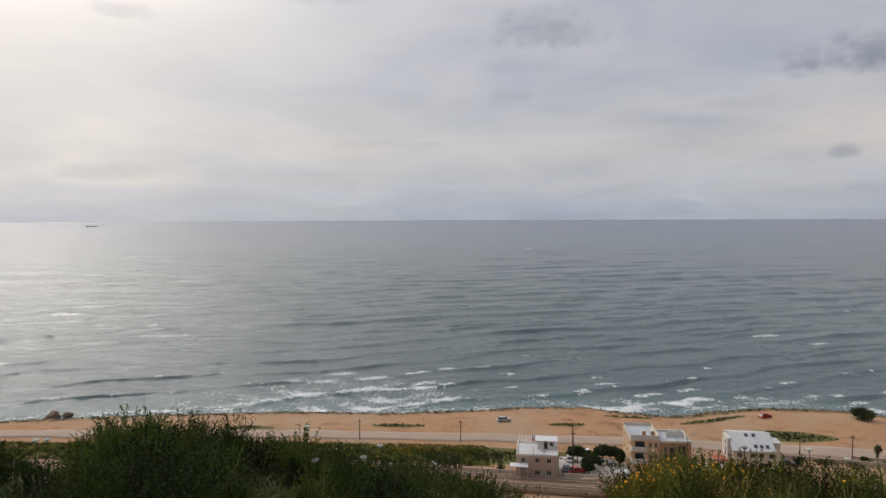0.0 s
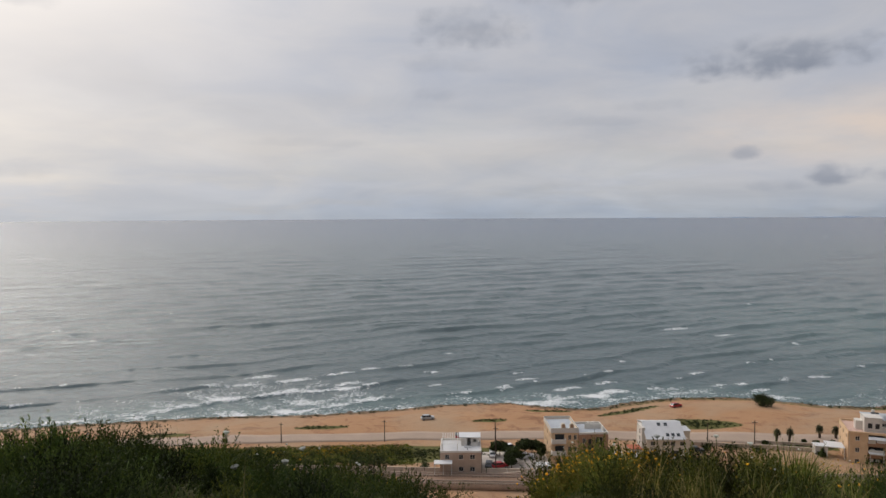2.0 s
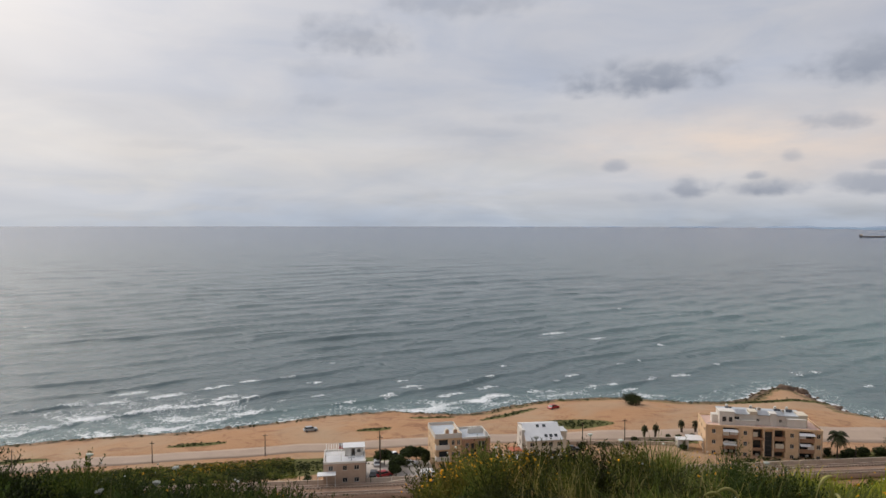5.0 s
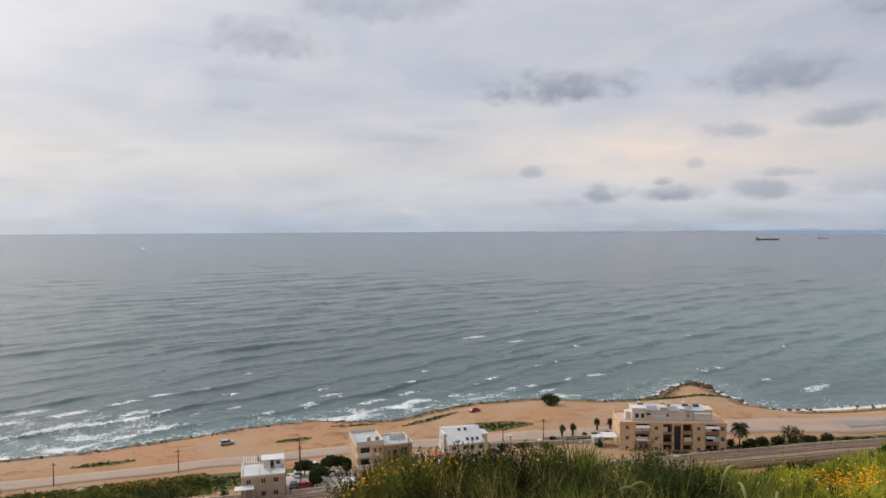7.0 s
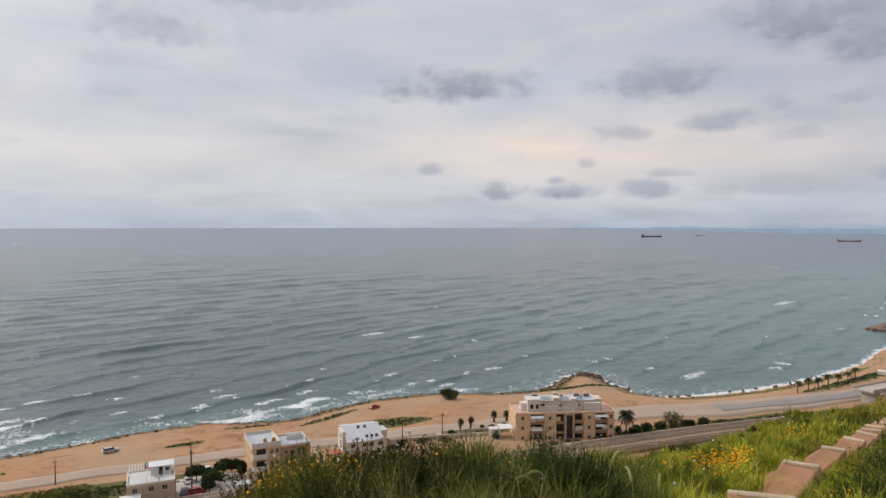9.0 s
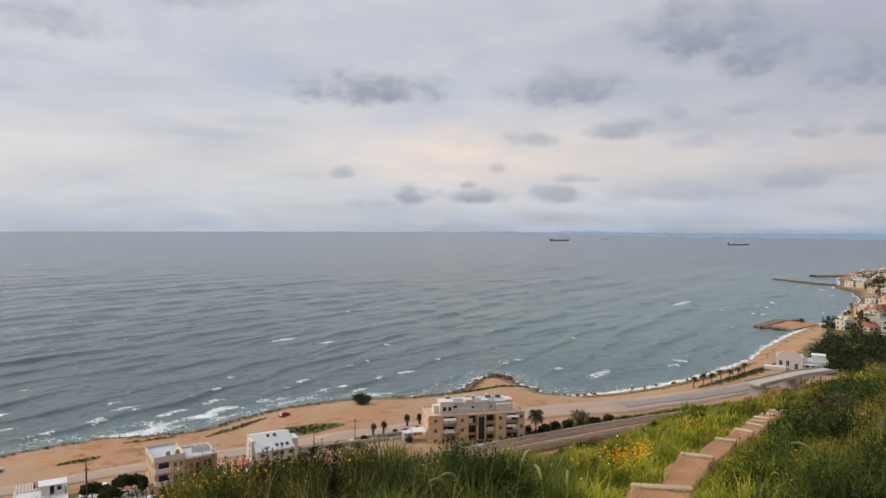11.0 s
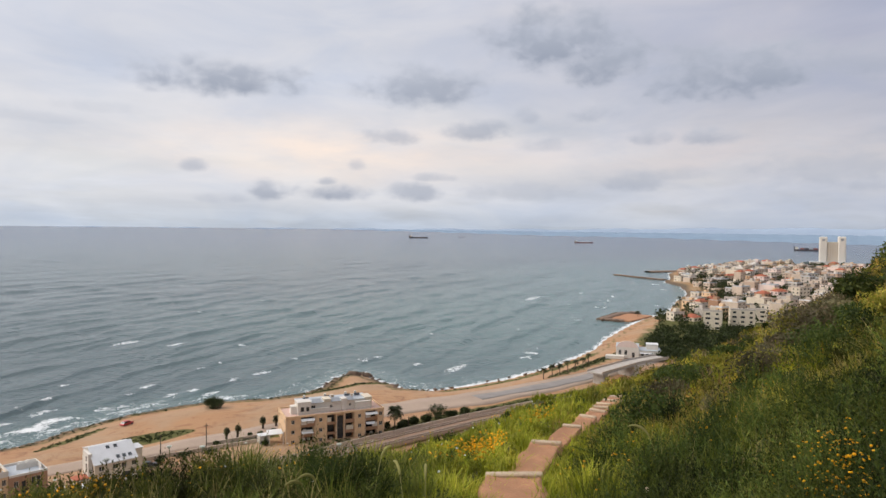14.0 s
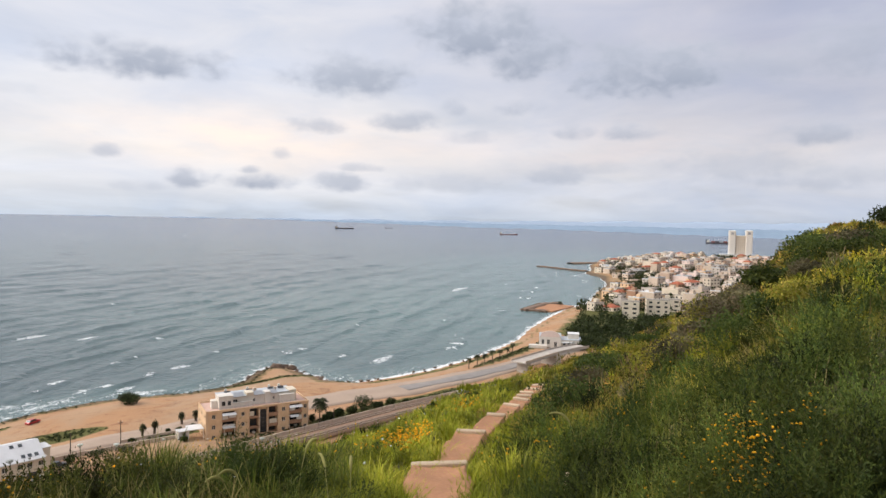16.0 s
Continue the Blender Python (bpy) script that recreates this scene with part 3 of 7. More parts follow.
def water_material():
    m = bpy.data.materials.new("sea_water")
    m.use_nodes = True
    nt = m.node_tree
    b = nt.nodes["Principled BSDF"]
    pos = nt.nodes.new("ShaderNodeNewGeometry").outputs["Position"]
    deep = mix_rgb(nt, attribute(nt, "shallow"), (0.090, 0.126, 0.134), (0.145, 0.24, 0.225))
    # base colour goes bluer with distance from the standpoint
    deep = mix_rgb(nt, attribute(nt, "far_tint"), deep, (0.060, 0.100, 0.155))
    foam = attribute(nt, "foam")
    lace = noise_node(nt, pos, 0.55, 7, 0.72, 1.2)
    f = math_node(nt, "MULTIPLY_ADD", math_node(nt, "ADD", foam, math_node(nt, "MULTIPLY", math_node(nt, "SUBTRACT", lace, 0.5), 3.0)), 2.6, -1.15, clamp=True)
    f = math_node(nt, "MULTIPLY", f, math_node(nt, "MULTIPLY", foam, 4.0, clamp=True))
    col = mix_rgb(nt, f, deep, (0.72, 0.74, 0.74))
    nt.links.new(col, b.inputs["Base Color"])
    nt.links.new(math_node(nt, "MULTIPLY_ADD", f, 0.5, 0.2), b.inputs["Roughness"])
    b.inputs["IOR"].default_value = 1.333
    b.inputs["Specular IOR Level"].default_value = 0.5
    bn = nt.nodes.new("ShaderNodeBump")
    bn.inputs["Strength"].default_value, bn.inputs["Distance"].default_value = 1.0, 1.0
    st = nt.nodes.new("ShaderNodeMapping")
    st.inputs["Scale"].default_value = (0.4, 1.0, 1.0)
    st.inputs["Rotation"].default_value = (0, 0, radians(-6))
    nt.links.new(pos, st.inputs[0])
    h = math_node(nt, "ADD", math_node(nt, "MULTIPLY", noise_node(nt, st.outputs[0], 0.55, 7, 0.72, 0.4), 0.6), math_node(nt, "ADD", math_node(nt, "MULTIPLY", noise_node(nt, st.outputs[0], 0.11, 4, 0.6, 0.3), 1.1), math_node(nt, "MULTIPLY", noise_node(nt, st.outputs[0], 0.02, 6, 0.65, 0.3), 6.0)))
    h = math_node(nt, "ADD", h, math_node(nt, "MULTIPLY", noise_node(nt, st.outputs[0], 0.0055, 5, 0.6, 0.3), 9.0))
    nt.links.new(h, bn.inputs["Height"])
    nt.links.new(bn.outputs[0], b.inputs["Normal"])
    return m


def build_sea():
    az = np.concatenate([np.arange(-110, -44, 2.0), np.arange(-44, 92, 0.32), np.arange(92, 130.1, 2.0)])
    r = 1 / np.linspace(1 / 158.0, 1 / 2300.0, 690)
    r = np.concatenate([r[:-1], np.geomspace(2400, 4900, 24)])
    me, co = grid_mesh("sea", az, r, sea_height, keep=lambda x, y, z: shore_distance(x, y) < 6)
    x, y, z = co.T
    d = -shore_distance(x, y)
    _, crest, bands = swell(x, y)
    foam = 0.85 * (1 - smooth(0.5, np.maximum(1.6, 4.0 + 2.0 * rough_noise(x, y, 17.0, 12)), d)) + 0.30 * (1 - smooth(4, 26, d)) * (1 - smooth(230, 280, x) * 0.6)
    for cx, cy, wx, wy, turn, st in SURF:
        c, s = math.cos(radians(turn)), math.sin(radians(turn))
        u, v = ((x - cx) * c + (y - cy) * s) / wx, (-(x - cx) * s + (y - cy) * c) / wy
        k = 1 - smooth(0.3, 1.2, u * u + v * v + 0.35 * rough_noise(x, y, 14.0, 13))
        foam = np.maximum(foam, k * st * 1.55 * (0.40 + 0.60 * bands) * np.clip(0.80 + 0.6 * rough_noise(x * 0.6, y, 15.0, 22), 0.1, 1.2))
    for cx, cy, w in BREAKERS:
        u, v = (x - cx) / w, (y - cy - 0.25 * (x - cx) + 0.5 * rough_noise(x, y, 6.0, 16)) / (0.9 + 0.09 * w)
        foam = np.maximum(foam, (0.66 + 0.2 * rough_noise(x, y, 4.0, 23)) * (1 - smooth(0.2, 1.3, u * u + np.where(v > 0, v * v * 0.13, v * v * 1.6))))
    # crests that break on their way in, often near the shore and seldom far out
    spots = rough_noise(x, y, 26.0, 14) + 0.5 * rough_noise(x, y, 9.0, 15)
    level = 0.22 + 0.62 * smooth(20, 110, d) + 0.35 * smooth(200, 400, d)
    caps = smooth(0.32, 0.62, crest) * smooth(level, level + 0.5, spots)
    foam = np.maximum(foam, 0.72 * caps * smooth(6, 16, d))
    r = np.hypot(x, y)
    shallow = smooth(330, 480, x) * (1 - smooth(60, 190, d)) * smooth(-10, 20, d) * (1 - smooth(750, 900, x)) * 0.42
    shallow = np.maximum(shallow, 0.35 * (1 - smooth(4, 40, d)))
    shallow = np.maximum(shallow, 0.42 * smooth(110, 420, x) * (1 - smooth(90, 420, d)))
    float_layer(me, "foam", foam)
    float_layer(me, "shallow", shallow)
    # grows with range from the standpoint, 400 to 3600 m
    float_layer(me, "far_tint", smooth(400, 3600, r))
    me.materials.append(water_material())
    me.polygons.foreach_set("use_smooth", np.ones(len(me.polygons), bool))
    return tagged(new("water", me), "grey-green choppy sea with white surf", "sea", kind="structure")


build_sea()

# ---- building blocks ----
def part(name, bm, mat, parent, label="", smooth_faces=False):
    me = bpy.data.meshes.new(name)
    bm.to_mesh(me)
    bm.free()
    if smooth_faces:
        me.polygons.foreach_set("use_smooth", np.ones(len(me.polygons), bool))
    me.materials.append(mat)
    ob = new(name, me)
    ob.parent = parent
    if label:
        ob["label"] = label
    return ob


def share(name, me, parent, m):
    """A further piece on a mesh that is already there."""
    ob = new(name, me)
    ob.parent = parent
    ob.matrix_local = m
    return ob


def thing(name, m, label, category, group="", kind=""):
    ob = new(name)
    ob.empty_display_size = 0.2
    ob.matrix_world = m
    return tagged(ob, label, category, group, kind)


def box(bm, x0, x1, y0, y1, z0, z1, bevel=0.0):
    vs = [bm.verts.new(v) for v in ((x0, y0, z0), (x1, y0, z0), (x1, y1, z0), (x0, y1, z0), (x0, y0, z1), (x1, y0, z1), (x1, y1, z1), (x0, y1, z1))]
    fs = [bm.faces.new([vs[i] for i in f]) for f in ((3, 2, 1, 0), (4, 5, 6, 7), (0, 1, 5, 4), (1, 2, 6, 5), (2, 3, 7, 6), (3, 0, 4, 7))]
    if bevel:
        bmesh.ops.bevel(bm, geom=list({e for f in fs for e in f.edges}), offset=bevel, segments=1, affect="EDGES")
    return vs


def boxes(*dims, bevel=0.0):
    bm = bmesh.new()
    for d in dims:
        box(bm, *d, bevel=bevel)
    return bm


def tube(bm, p, q, r0, r1, n=8, caps=True):
    p, q = Vector(p), Vector(q)
    rot = (q - p).to_track_quat("Z", "Y").to_matrix()
    rings = []
    for c, r in ((p, r0), (q, r1)):
        rings.append([bm.verts.new(c + rot @ Vector((r * math.cos(6.2832 * i / n), r * math.sin(6.2832 * i / n), 0))) for i in range(n)])
    for i in range(n):
        bm.faces.new((rings[0][i], rings[0][(i + 1) % n], rings[1][(i + 1) % n], rings[1][i]))
    if caps:
        bm.faces.new(rings[0][::-1])
        bm.faces.new(rings[1])


def chain(path, n=6):
    """One closed tube through (place, radius) rows."""
    bm = bmesh.new()
    rings = []
    for i, (c, r) in enumerate(path):
        d = path[min(i + 1, len(path) - 1)][0] - path[max(i - 1, 0)][0]
        rot = d.to_track_quat("Z", "Y").to_matrix()
        rings.append([bm.verts.new(c + rot @ Vector((r * math.cos(6.2832 * k / n), r * math.sin(6.2832 * k / n), 0))) for k in range(n)])
    for a, b in zip(rings[:-1], rings[1:]):
        for k in range(n):
            bm.faces.new((a[k], a[(k + 1) % n], b[(k + 1) % n], b[k]))
    bm.faces.new(rings[0][::-1])
    bm.faces.new(rings[-1])
    return bm


def tubes(*segs, n=8):
    bm = bmesh.new()
    for s in segs:
        tube(bm, *s, n=n)
    return bm


def wall_bm(length, height, thick, openings):
    """A wall along +x whose outer face is y = 0, with real openings (x0, x1, z0, z1)."""
    bm = bmesh.new()
    xs = sorted({0.0, length, *(v for o in openings for v in o[:2])})
    zs = sorted({0.0, height, *(v for o in openings for v in o[2:])})
    for x0, x1 in zip(xs[:-1], xs[1:]):
        for z0, z1 in zip(zs[:-1], zs[1:]):
            cx, cz = (x0 + x1) / 2, (z0 + z1) / 2
            if not any(o[0] < cx < o[1] and o[2] < cz < o[3] for o in openings):
                box(bm, x0, x1, 0, thick, z0, z1)
    bmesh.ops.remove_doubles(bm, verts=bm.verts, dist=1e-4)
    return bm


PANES = {}


def window_in(parent, m, w, h, frame_mat, kind="window"):
    """A framed window of w by h metres set back in its opening; m: lower left corner in the parent's space."""
    key = (round(w, 2), round(h, 2), frame_mat.name)
    if key not in PANES:
        f = 0.07
        fb = boxes((0, w, 0, 0.08, 0, f), (0, w, 0, 0.08, h - f, h), (0, f, 0, 0.08, f, h - f), (w - f, w, 0, 0.08, f, h - f), (w / 2 - f / 2, w / 2 + f / 2, 0.01, 0.07, f, h - f))
        gb = boxes((f, w / 2 - f / 2, 0.03, 0.045, f, h - f), (w / 2 + f / 2, w - f, 0.03, 0.045, f, h - f))
        ms = []
        for nm, bm, mat in (("window_frame", fb, frame_mat), ("pane", gb, MATS["dark_glass"])):
            me = bpy.data.meshes.new(nm)
            bm.to_mesh(me)
            bm.free()
            me.materials.append(mat)
            ms.append(me)
        PANES[key] = ms
    fr, pa = PANES[key]
    ob = share("window", fr, parent, m)
    share("pane", pa, ob, Matrix.Identity(4))
    return ob


def walled(parent, L, W, H, mat, front=(), right=(), back=(), left=(), thick=0.25, frame_mat=None, at=Matrix.Identity(4)):
    """Four walls round a plan of L by W with windows in their openings; front faces -y."""
    frame_mat = frame_mat or MATS["white_paint"]
    sides = ((pose(0, 0, 0), L, front), (pose(L, thick, 0, 0, 0, 90), W - 2 * thick, right), (pose(L, W, 0, 0, 0, 180), L, back), (pose(0, W - thick, 0, 0, 0, -90), W - 2 * thick, left))
    for m, length, ops in sides:
        w = part("wall", wall_bm(length, H, thick, [o[:4] for o in ops]), mat, parent)
        w.matrix_local = at @ m
        for o in ops:
            if len(o) == 4:
                window_in(parent, at @ m @ pose(o[0], 0.12, o[2]), o[1] - o[0], o[3] - o[2], frame_mat)


def leafy(lists, centre, radii, n, size, rng, hollow=0.55, thin=0.45, up=0.0, ray=0.3):
    """Adds n leaf cards scattered in the outer part of an uneven ellipsoid to (verts, faces)."""
    clumps(lists, np.array([centre], float), np.array([radii], float), n, np.array([size], float), rng, hollow, thin, up, ray)


def clumps(lists, centres, radii, n, sizes, rng, hollow=0.55, thin=0.45, up=0.0, ray=0.3):
    """The same for many clumps at once: n cards round each centre."""
    c0, rr, ss = np.repeat(centres, n, 0), np.repeat(radii, n, 0), np.repeat(sizes, n)
    k = len(c0)
    d = rng.normal(size=(k, 3))
    d /= np.linalg.norm(d, axis=1)[:, None]
    lump = 1 + 0.22 * np.sin(d[:, 0] * 5 + c0[:, 0]) * np.sin(d[:, 1] * 6 + c0[:, 1]) + 0.15 * np.sin(d[:, 2] * 7 + d[:, 0] * 4)
    rad = (hollow + (1 - hollow) * rng.uniform(0, 1, k) ** 0.5) * lump
    c = c0 + d * rad[:, None] * rr
    a = rng.normal(size=(k, 3)) + d * ray + np.array([0, 0, up])
    a /= np.linalg.norm(a, axis=1)[:, None]
    b = np.cross(a, rng.normal(size=(k, 3)))
    b /= np.linalg.norm(b, axis=1)[:, None] + 1e-9
    s = (ss * rng.uniform(0.6, 1.4, k))[:, None]
    quad = np.stack([c - a * s, c + b * s * thin, c + a * s, c - b * s * thin], 1)
    base = sum(len(v) for v in lists[0])
    lists[0].append(quad.reshape(-1, 3))
    lists[1].append(base + np.arange(k * 4).reshape(k, 4))


def leaf_mesh(name, lists, mat):
    me = mesh_from(name, np.concatenate(lists[0]), np.concatenate(lists[1]))
    me.materials.append(mat)
    return me


def child_mesh(name, me, parent, label=""):
    ob = new(name, me)
    ob.parent = parent
    if label:
        ob["label"] = label
    return ob


# ---- roads, railway, walls ----
def strip(name, pts, width, lift, mat, label, category, level=None, step=2.0):
    p = resample(pts, step)
    t = np.gradient(p, axis=0)
    n = np.stack([-t[:, 1], t[:, 0]], 1) / np.hypot(t[:, 0], t[:, 1])[:, None]
    w = np.interp(np.linspace(0, 1, len(p)), np.linspace(0, 1, len(width)), width) / 2
    rows = []
    for off in (-1.0, -0.5, 0.0, 0.5, 1.0):
        q = p + n * (w * off)[:, None]
        zz = ground_height(q[:, 0], q[:, 1]) + lift if level is None else np.full(len(q), level)
        rows.append(np.column_stack([q, zz]))
    below = [rows[0] - (0, 0, 0.8), *rows, rows[-1] - (0, 0, 0.8)]
    co = np.stack(below, 1)
    k, m = co.shape[:2]
    idx = np.arange(k * m).reshape(k, m)
    f = np.stack([idx[:-1, :-1], idx[1:, :-1], idx[1:, 1:], idx[:-1, 1:]], -1).reshape(-1, 4)[:, ::-1]
    me = mesh_from(name, co.reshape(-1, 3), f)
    me.materials.append(mat)
    return tagged(new(name, me), label, category, kind="structure")


strip("road", [(-420, 196), (-150, 201), (-38, 198.5), (16, 194.5), (60, 190), (96, 183.5), (140, 172.5), (170, 164), (185, 158.5), (200, 151.5), (225, 144.5), (250, 138.5), (275, 135), (300, 133), (345, 126)], [8.5, 8.5, 8, 8, 7.5, 7, 7, 7.5, 12, 18, 13, 8], 0.10, MATS["dusty_road"],
      "dusty pale asphalt coast road", "road")
strip("road", [(205, 150.5), (225, 144.5), (250, 138.5), (275, 135), (300, 133), (345, 126)], [7.0], 0.16, MATS["asphalt"], "grey asphalt road by the bay", "road")
strip("pavement", [(23, 171), (34, 169.5), (47, 167.5)], [17.0, 19.0, 15.0], 0.08, MATS["concrete"], "grey concrete yard between the houses", "yard")
strip("railway", RAIL, [8.4], 0.0, MATS["ballast"], "brown ballast bed of a double railway track", "railway", level=5.0)


def along_rail(off, step):
    """Points at one offset from the railway's middle, with the way's direction."""
    p = resample([q for q in RAIL if -30 < q[0] < 310], step)
    t = np.gradient(p, axis=0)
    t /= np.hypot(t[:, 0], t[:, 1])[:, None]
    return p + np.stack([-t[:, 1], t[:, 0]], 1) * off, np.degrees(np.arctan2(t[:, 1], t[:, 0]))


def run_of_boxes(bm, off, step, length, w, z0, z1):
    for q, turn in zip(*along_rail(off, step)):
        vs = box(bm, -length / 2, length / 2, -w / 2, w / 2, z0, z1)
        bmesh.ops.transform(bm, matrix=pose(q[0], q[1], 0, 0, 0, turn), verts=vs)


def build_rails():
    t = thing("railway_track", pose(0, 0, 5.0), "two parallel steel railway tracks on ballast", "railway track")
    for off in (-3.0, -1.56, 1.56, 3.0):
        bm = bmesh.new()
        run_of_boxes(bm, off, 4.0, 4.04, 0.2, 0.16, 0.34)
        part("rail", bm, MATS["rail_steel"], t)
    co, f, k = [], [], 0
    for off in (-2.3, 2.3):
        for q, turn in zip(*along_rail(off, 0.9)):
            m = pose(q[0], q[1], 0, 0, 0, turn)
            co += [m @ Vector((sx * 0.13, sy * 1.25, z)) for z in (0.02, 0.17) for sx, sy in ((-1, -1), (1, -1), (1, 1), (-1, 1))]
            f += [[k + 4, k + 5, k + 6, k + 7], [k, k + 1, k + 5, k + 4], [k + 1, k + 2, k + 6, k + 5], [k + 2, k + 3, k + 7, k + 6], [k + 3, k, k + 4, k + 7]]
            k += 8
    me = mesh_from("track_bed", np.array(co), f)
    me.materials.append(MATS["sleeper"])
    tagged(child_mesh("track_bed", me, t), kind="stuff")
    for off, h in ((6.3, 0.35),):
        w = thing("boundary_wall", pose(0, 0, 4.2), "low pale concrete wall along the railway", "wall", "railway walls")
        bm = bmesh.new()
        run_of_boxes(bm, off, 5.0, 4.95, 0.3, -1.0, 0.8 + h)
        part("wall_panels", bm, MATS["pale_wall"], w)


build_rails()


def build_path():
    """Earth treads held by pale timber edging, stepping down the hillside."""
    p = thing("footpath", pose(0, 0, 0), "reddish earth footpath with timber-edged steps", "path", kind="structure")
    fine = resample(FOOTPATH, 0.1)
    s = np.concatenate([[0], np.cumsum(np.hypot(*np.diff(fine, axis=0).T))])
    cuts = [0.0, 2.5, 5.2, 7.98, 10.8, 13.05, 14.9, 16.37, 17.5, 18.67, 20.0, 21.6]
    rng = np.random.RandomState(4)
    for k, (a, b) in enumerate(zip(cuts[:-1], cuts[1:])):
        q = np.linspace(a, b, max(3, int((b - a) / 0.25)))
        x, y = np.interp(q, s, fine[:, 0]), np.interp(q, s, fine[:, 1])
        tx, ty = np.gradient(x), np.gradient(y)
        n = np.stack([-ty, tx], 1) / np.hypot(tx, ty)[:, None]
        z0, z1 = float(hill_height(x[0], y[0])), float(hill_height(x[-1], y[-1]))
        z = np.linspace(z0 * 0.75 + z1 * 0.25, z1 + 0.02 + 0.12 * (z0 - z1), len(q))
        half = 0.36 if a < 7 else 0.25 if a < 10 else 0.19 if a < 14 else 0.2
        cols = []
        for off in np.linspace(-1, 1, 9):
            wob = half * off * (1 + 0.10 * np.sin(q * 5 + off * 3)) if abs(off) > 0.9 else half * off
            jit = 0.012 * np.sin(q * 9 + off * 7) + 0.02 * off * off
            cols.append(np.column_stack([x + n[:, 0] * wob, y + n[:, 1] * wob, z + jit]))
        cols = [cols[0] - (0, 0, 0.35), *cols, cols[-1] - (0, 0, 0.35)]
        co = np.stack(cols, 1)
        m0, m1 = co.shape[:2]
        idx = np.arange(m0 * m1).reshape(m0, m1)
        f = np.stack([idx[:-1, :-1], idx[1:, :-1], idx[1:, 1:], idx[:-1, 1:]], -1).reshape(-1, 4)[:, ::-1]
        me = mesh_from("tread", co.reshape(-1, 3), f)
        me.materials.append(MATS["path_earth"])
        me.polygons.foreach_set("use_smooth", np.ones(len(me.polygons), bool))
        child_mesh("tread", me, p)
        if k >= 1:
            ang = math.degrees(math.atan2(n[-1, 1], n[-1, 0])) + rng.uniform(-6, 6)
            bm = bmesh.new()
            vs = box(bm, -half * 0.98, half * 0.97, -0.055, 0.055, -0.22, 0.015, 0.015)
            for v in bm.verts:
                v.co.z += 0.012 * math.sin(v.co.x * 8 + k)
            e = part("step_edge", bm, MATS["step_timber"], p)
            e.matrix_local = pose(x[-1], y[-1], z[-1] + 0.045, 0, rng.uniform(-2.5, 2.5), ang)


build_path()


def garden_wall(pts, h, label="low pale plastered garden wall"):
    w = thing("garden_wall", pose(0, 0, 0), label, "wall", "garden walls")
    for (ax, ay), (bx, by) in zip(pts[:-1], pts[1:]):
        L = math.hypot(bx - ax, by - ay)
        z = float(min(ground_height(ax, ay), ground_height(bx, by)))
        s = part("wall_section", boxes((0, L, -0.13, 0.13, -0.6, h), (-0.05, L + 0.05, -0.19, 0.19, h, h + 0.1)), MATS["pale_wall"], w)
        s.matrix_local = pose(ax, ay, z, 0, 0, math.degrees(math.atan2(by - ay, bx - ax)))


garden_wall([(88, 176.5), (97, 174.5), (108, 171.5), (119, 167.5)], 1.1)
garden_wall([(33, 160.5), (42, 161.0), (45.5, 160.5)], 1.2)
garden_wall([(56, 161.0), (66, 162.5)], 1.0)
garden_wall([(108, 176.5), (124, 171.5)], 0.7)


def pole(x, y, h, label="dark wooden utility pole with a crossarm", arm=True):
    z = float(ground_height(x, y))
    t = thing("utility_pole", pose(x, y, z, 0, 0, -18), label, "pole", "utility poles")
    part("shaft", tubes(((0, 0, -0.3), (0, 0, h), 0.15, 0.10)), MATS["wood_pole"], t)
    if arm:
        part("crossarm", boxes((-0.7, 0.7, -0.06, 0.06, h - 0.7, h - 0.56)), MATS["wood_pole"], t)
        for o in (-0.6, 0.6):
            part("insulator", tubes(((o, 0, h - 0.56), (o, 0, h - 0.36), 0.05, 0.03)), MATS["white_paint"], t)


for x, y, h in ((4.8, 191.5, 6.3), (-24.4, 193.9, 6.0), (-58, 196, 6.2), (36, 187, 5.8), (31.6, 163.5, 12.0), (106.9, 174.8, 7.0), (95.2, 178.7, 5.6), (157.6, 142.3, 4.6), (-92, 198, 6)):
    pole(x, y, h, arm=h > 5.9)

# ---- houses on the plain ----
def grid_windows(L, cols, rows, w=1.1, h=1.2, z0=1.0, storey=3.0, skip=(), margin=1.0):
    out = []
    for r in range(rows):
        for c in range(cols):
            if (c, r) in skip:
                continue
            x = margin + (L - 2 * margin - w) * (c / max(1, cols - 1) if cols > 1 else 0.5)
            out.append((x, x + w, z0 + r * storey, z0 + r * storey + h))
    return out


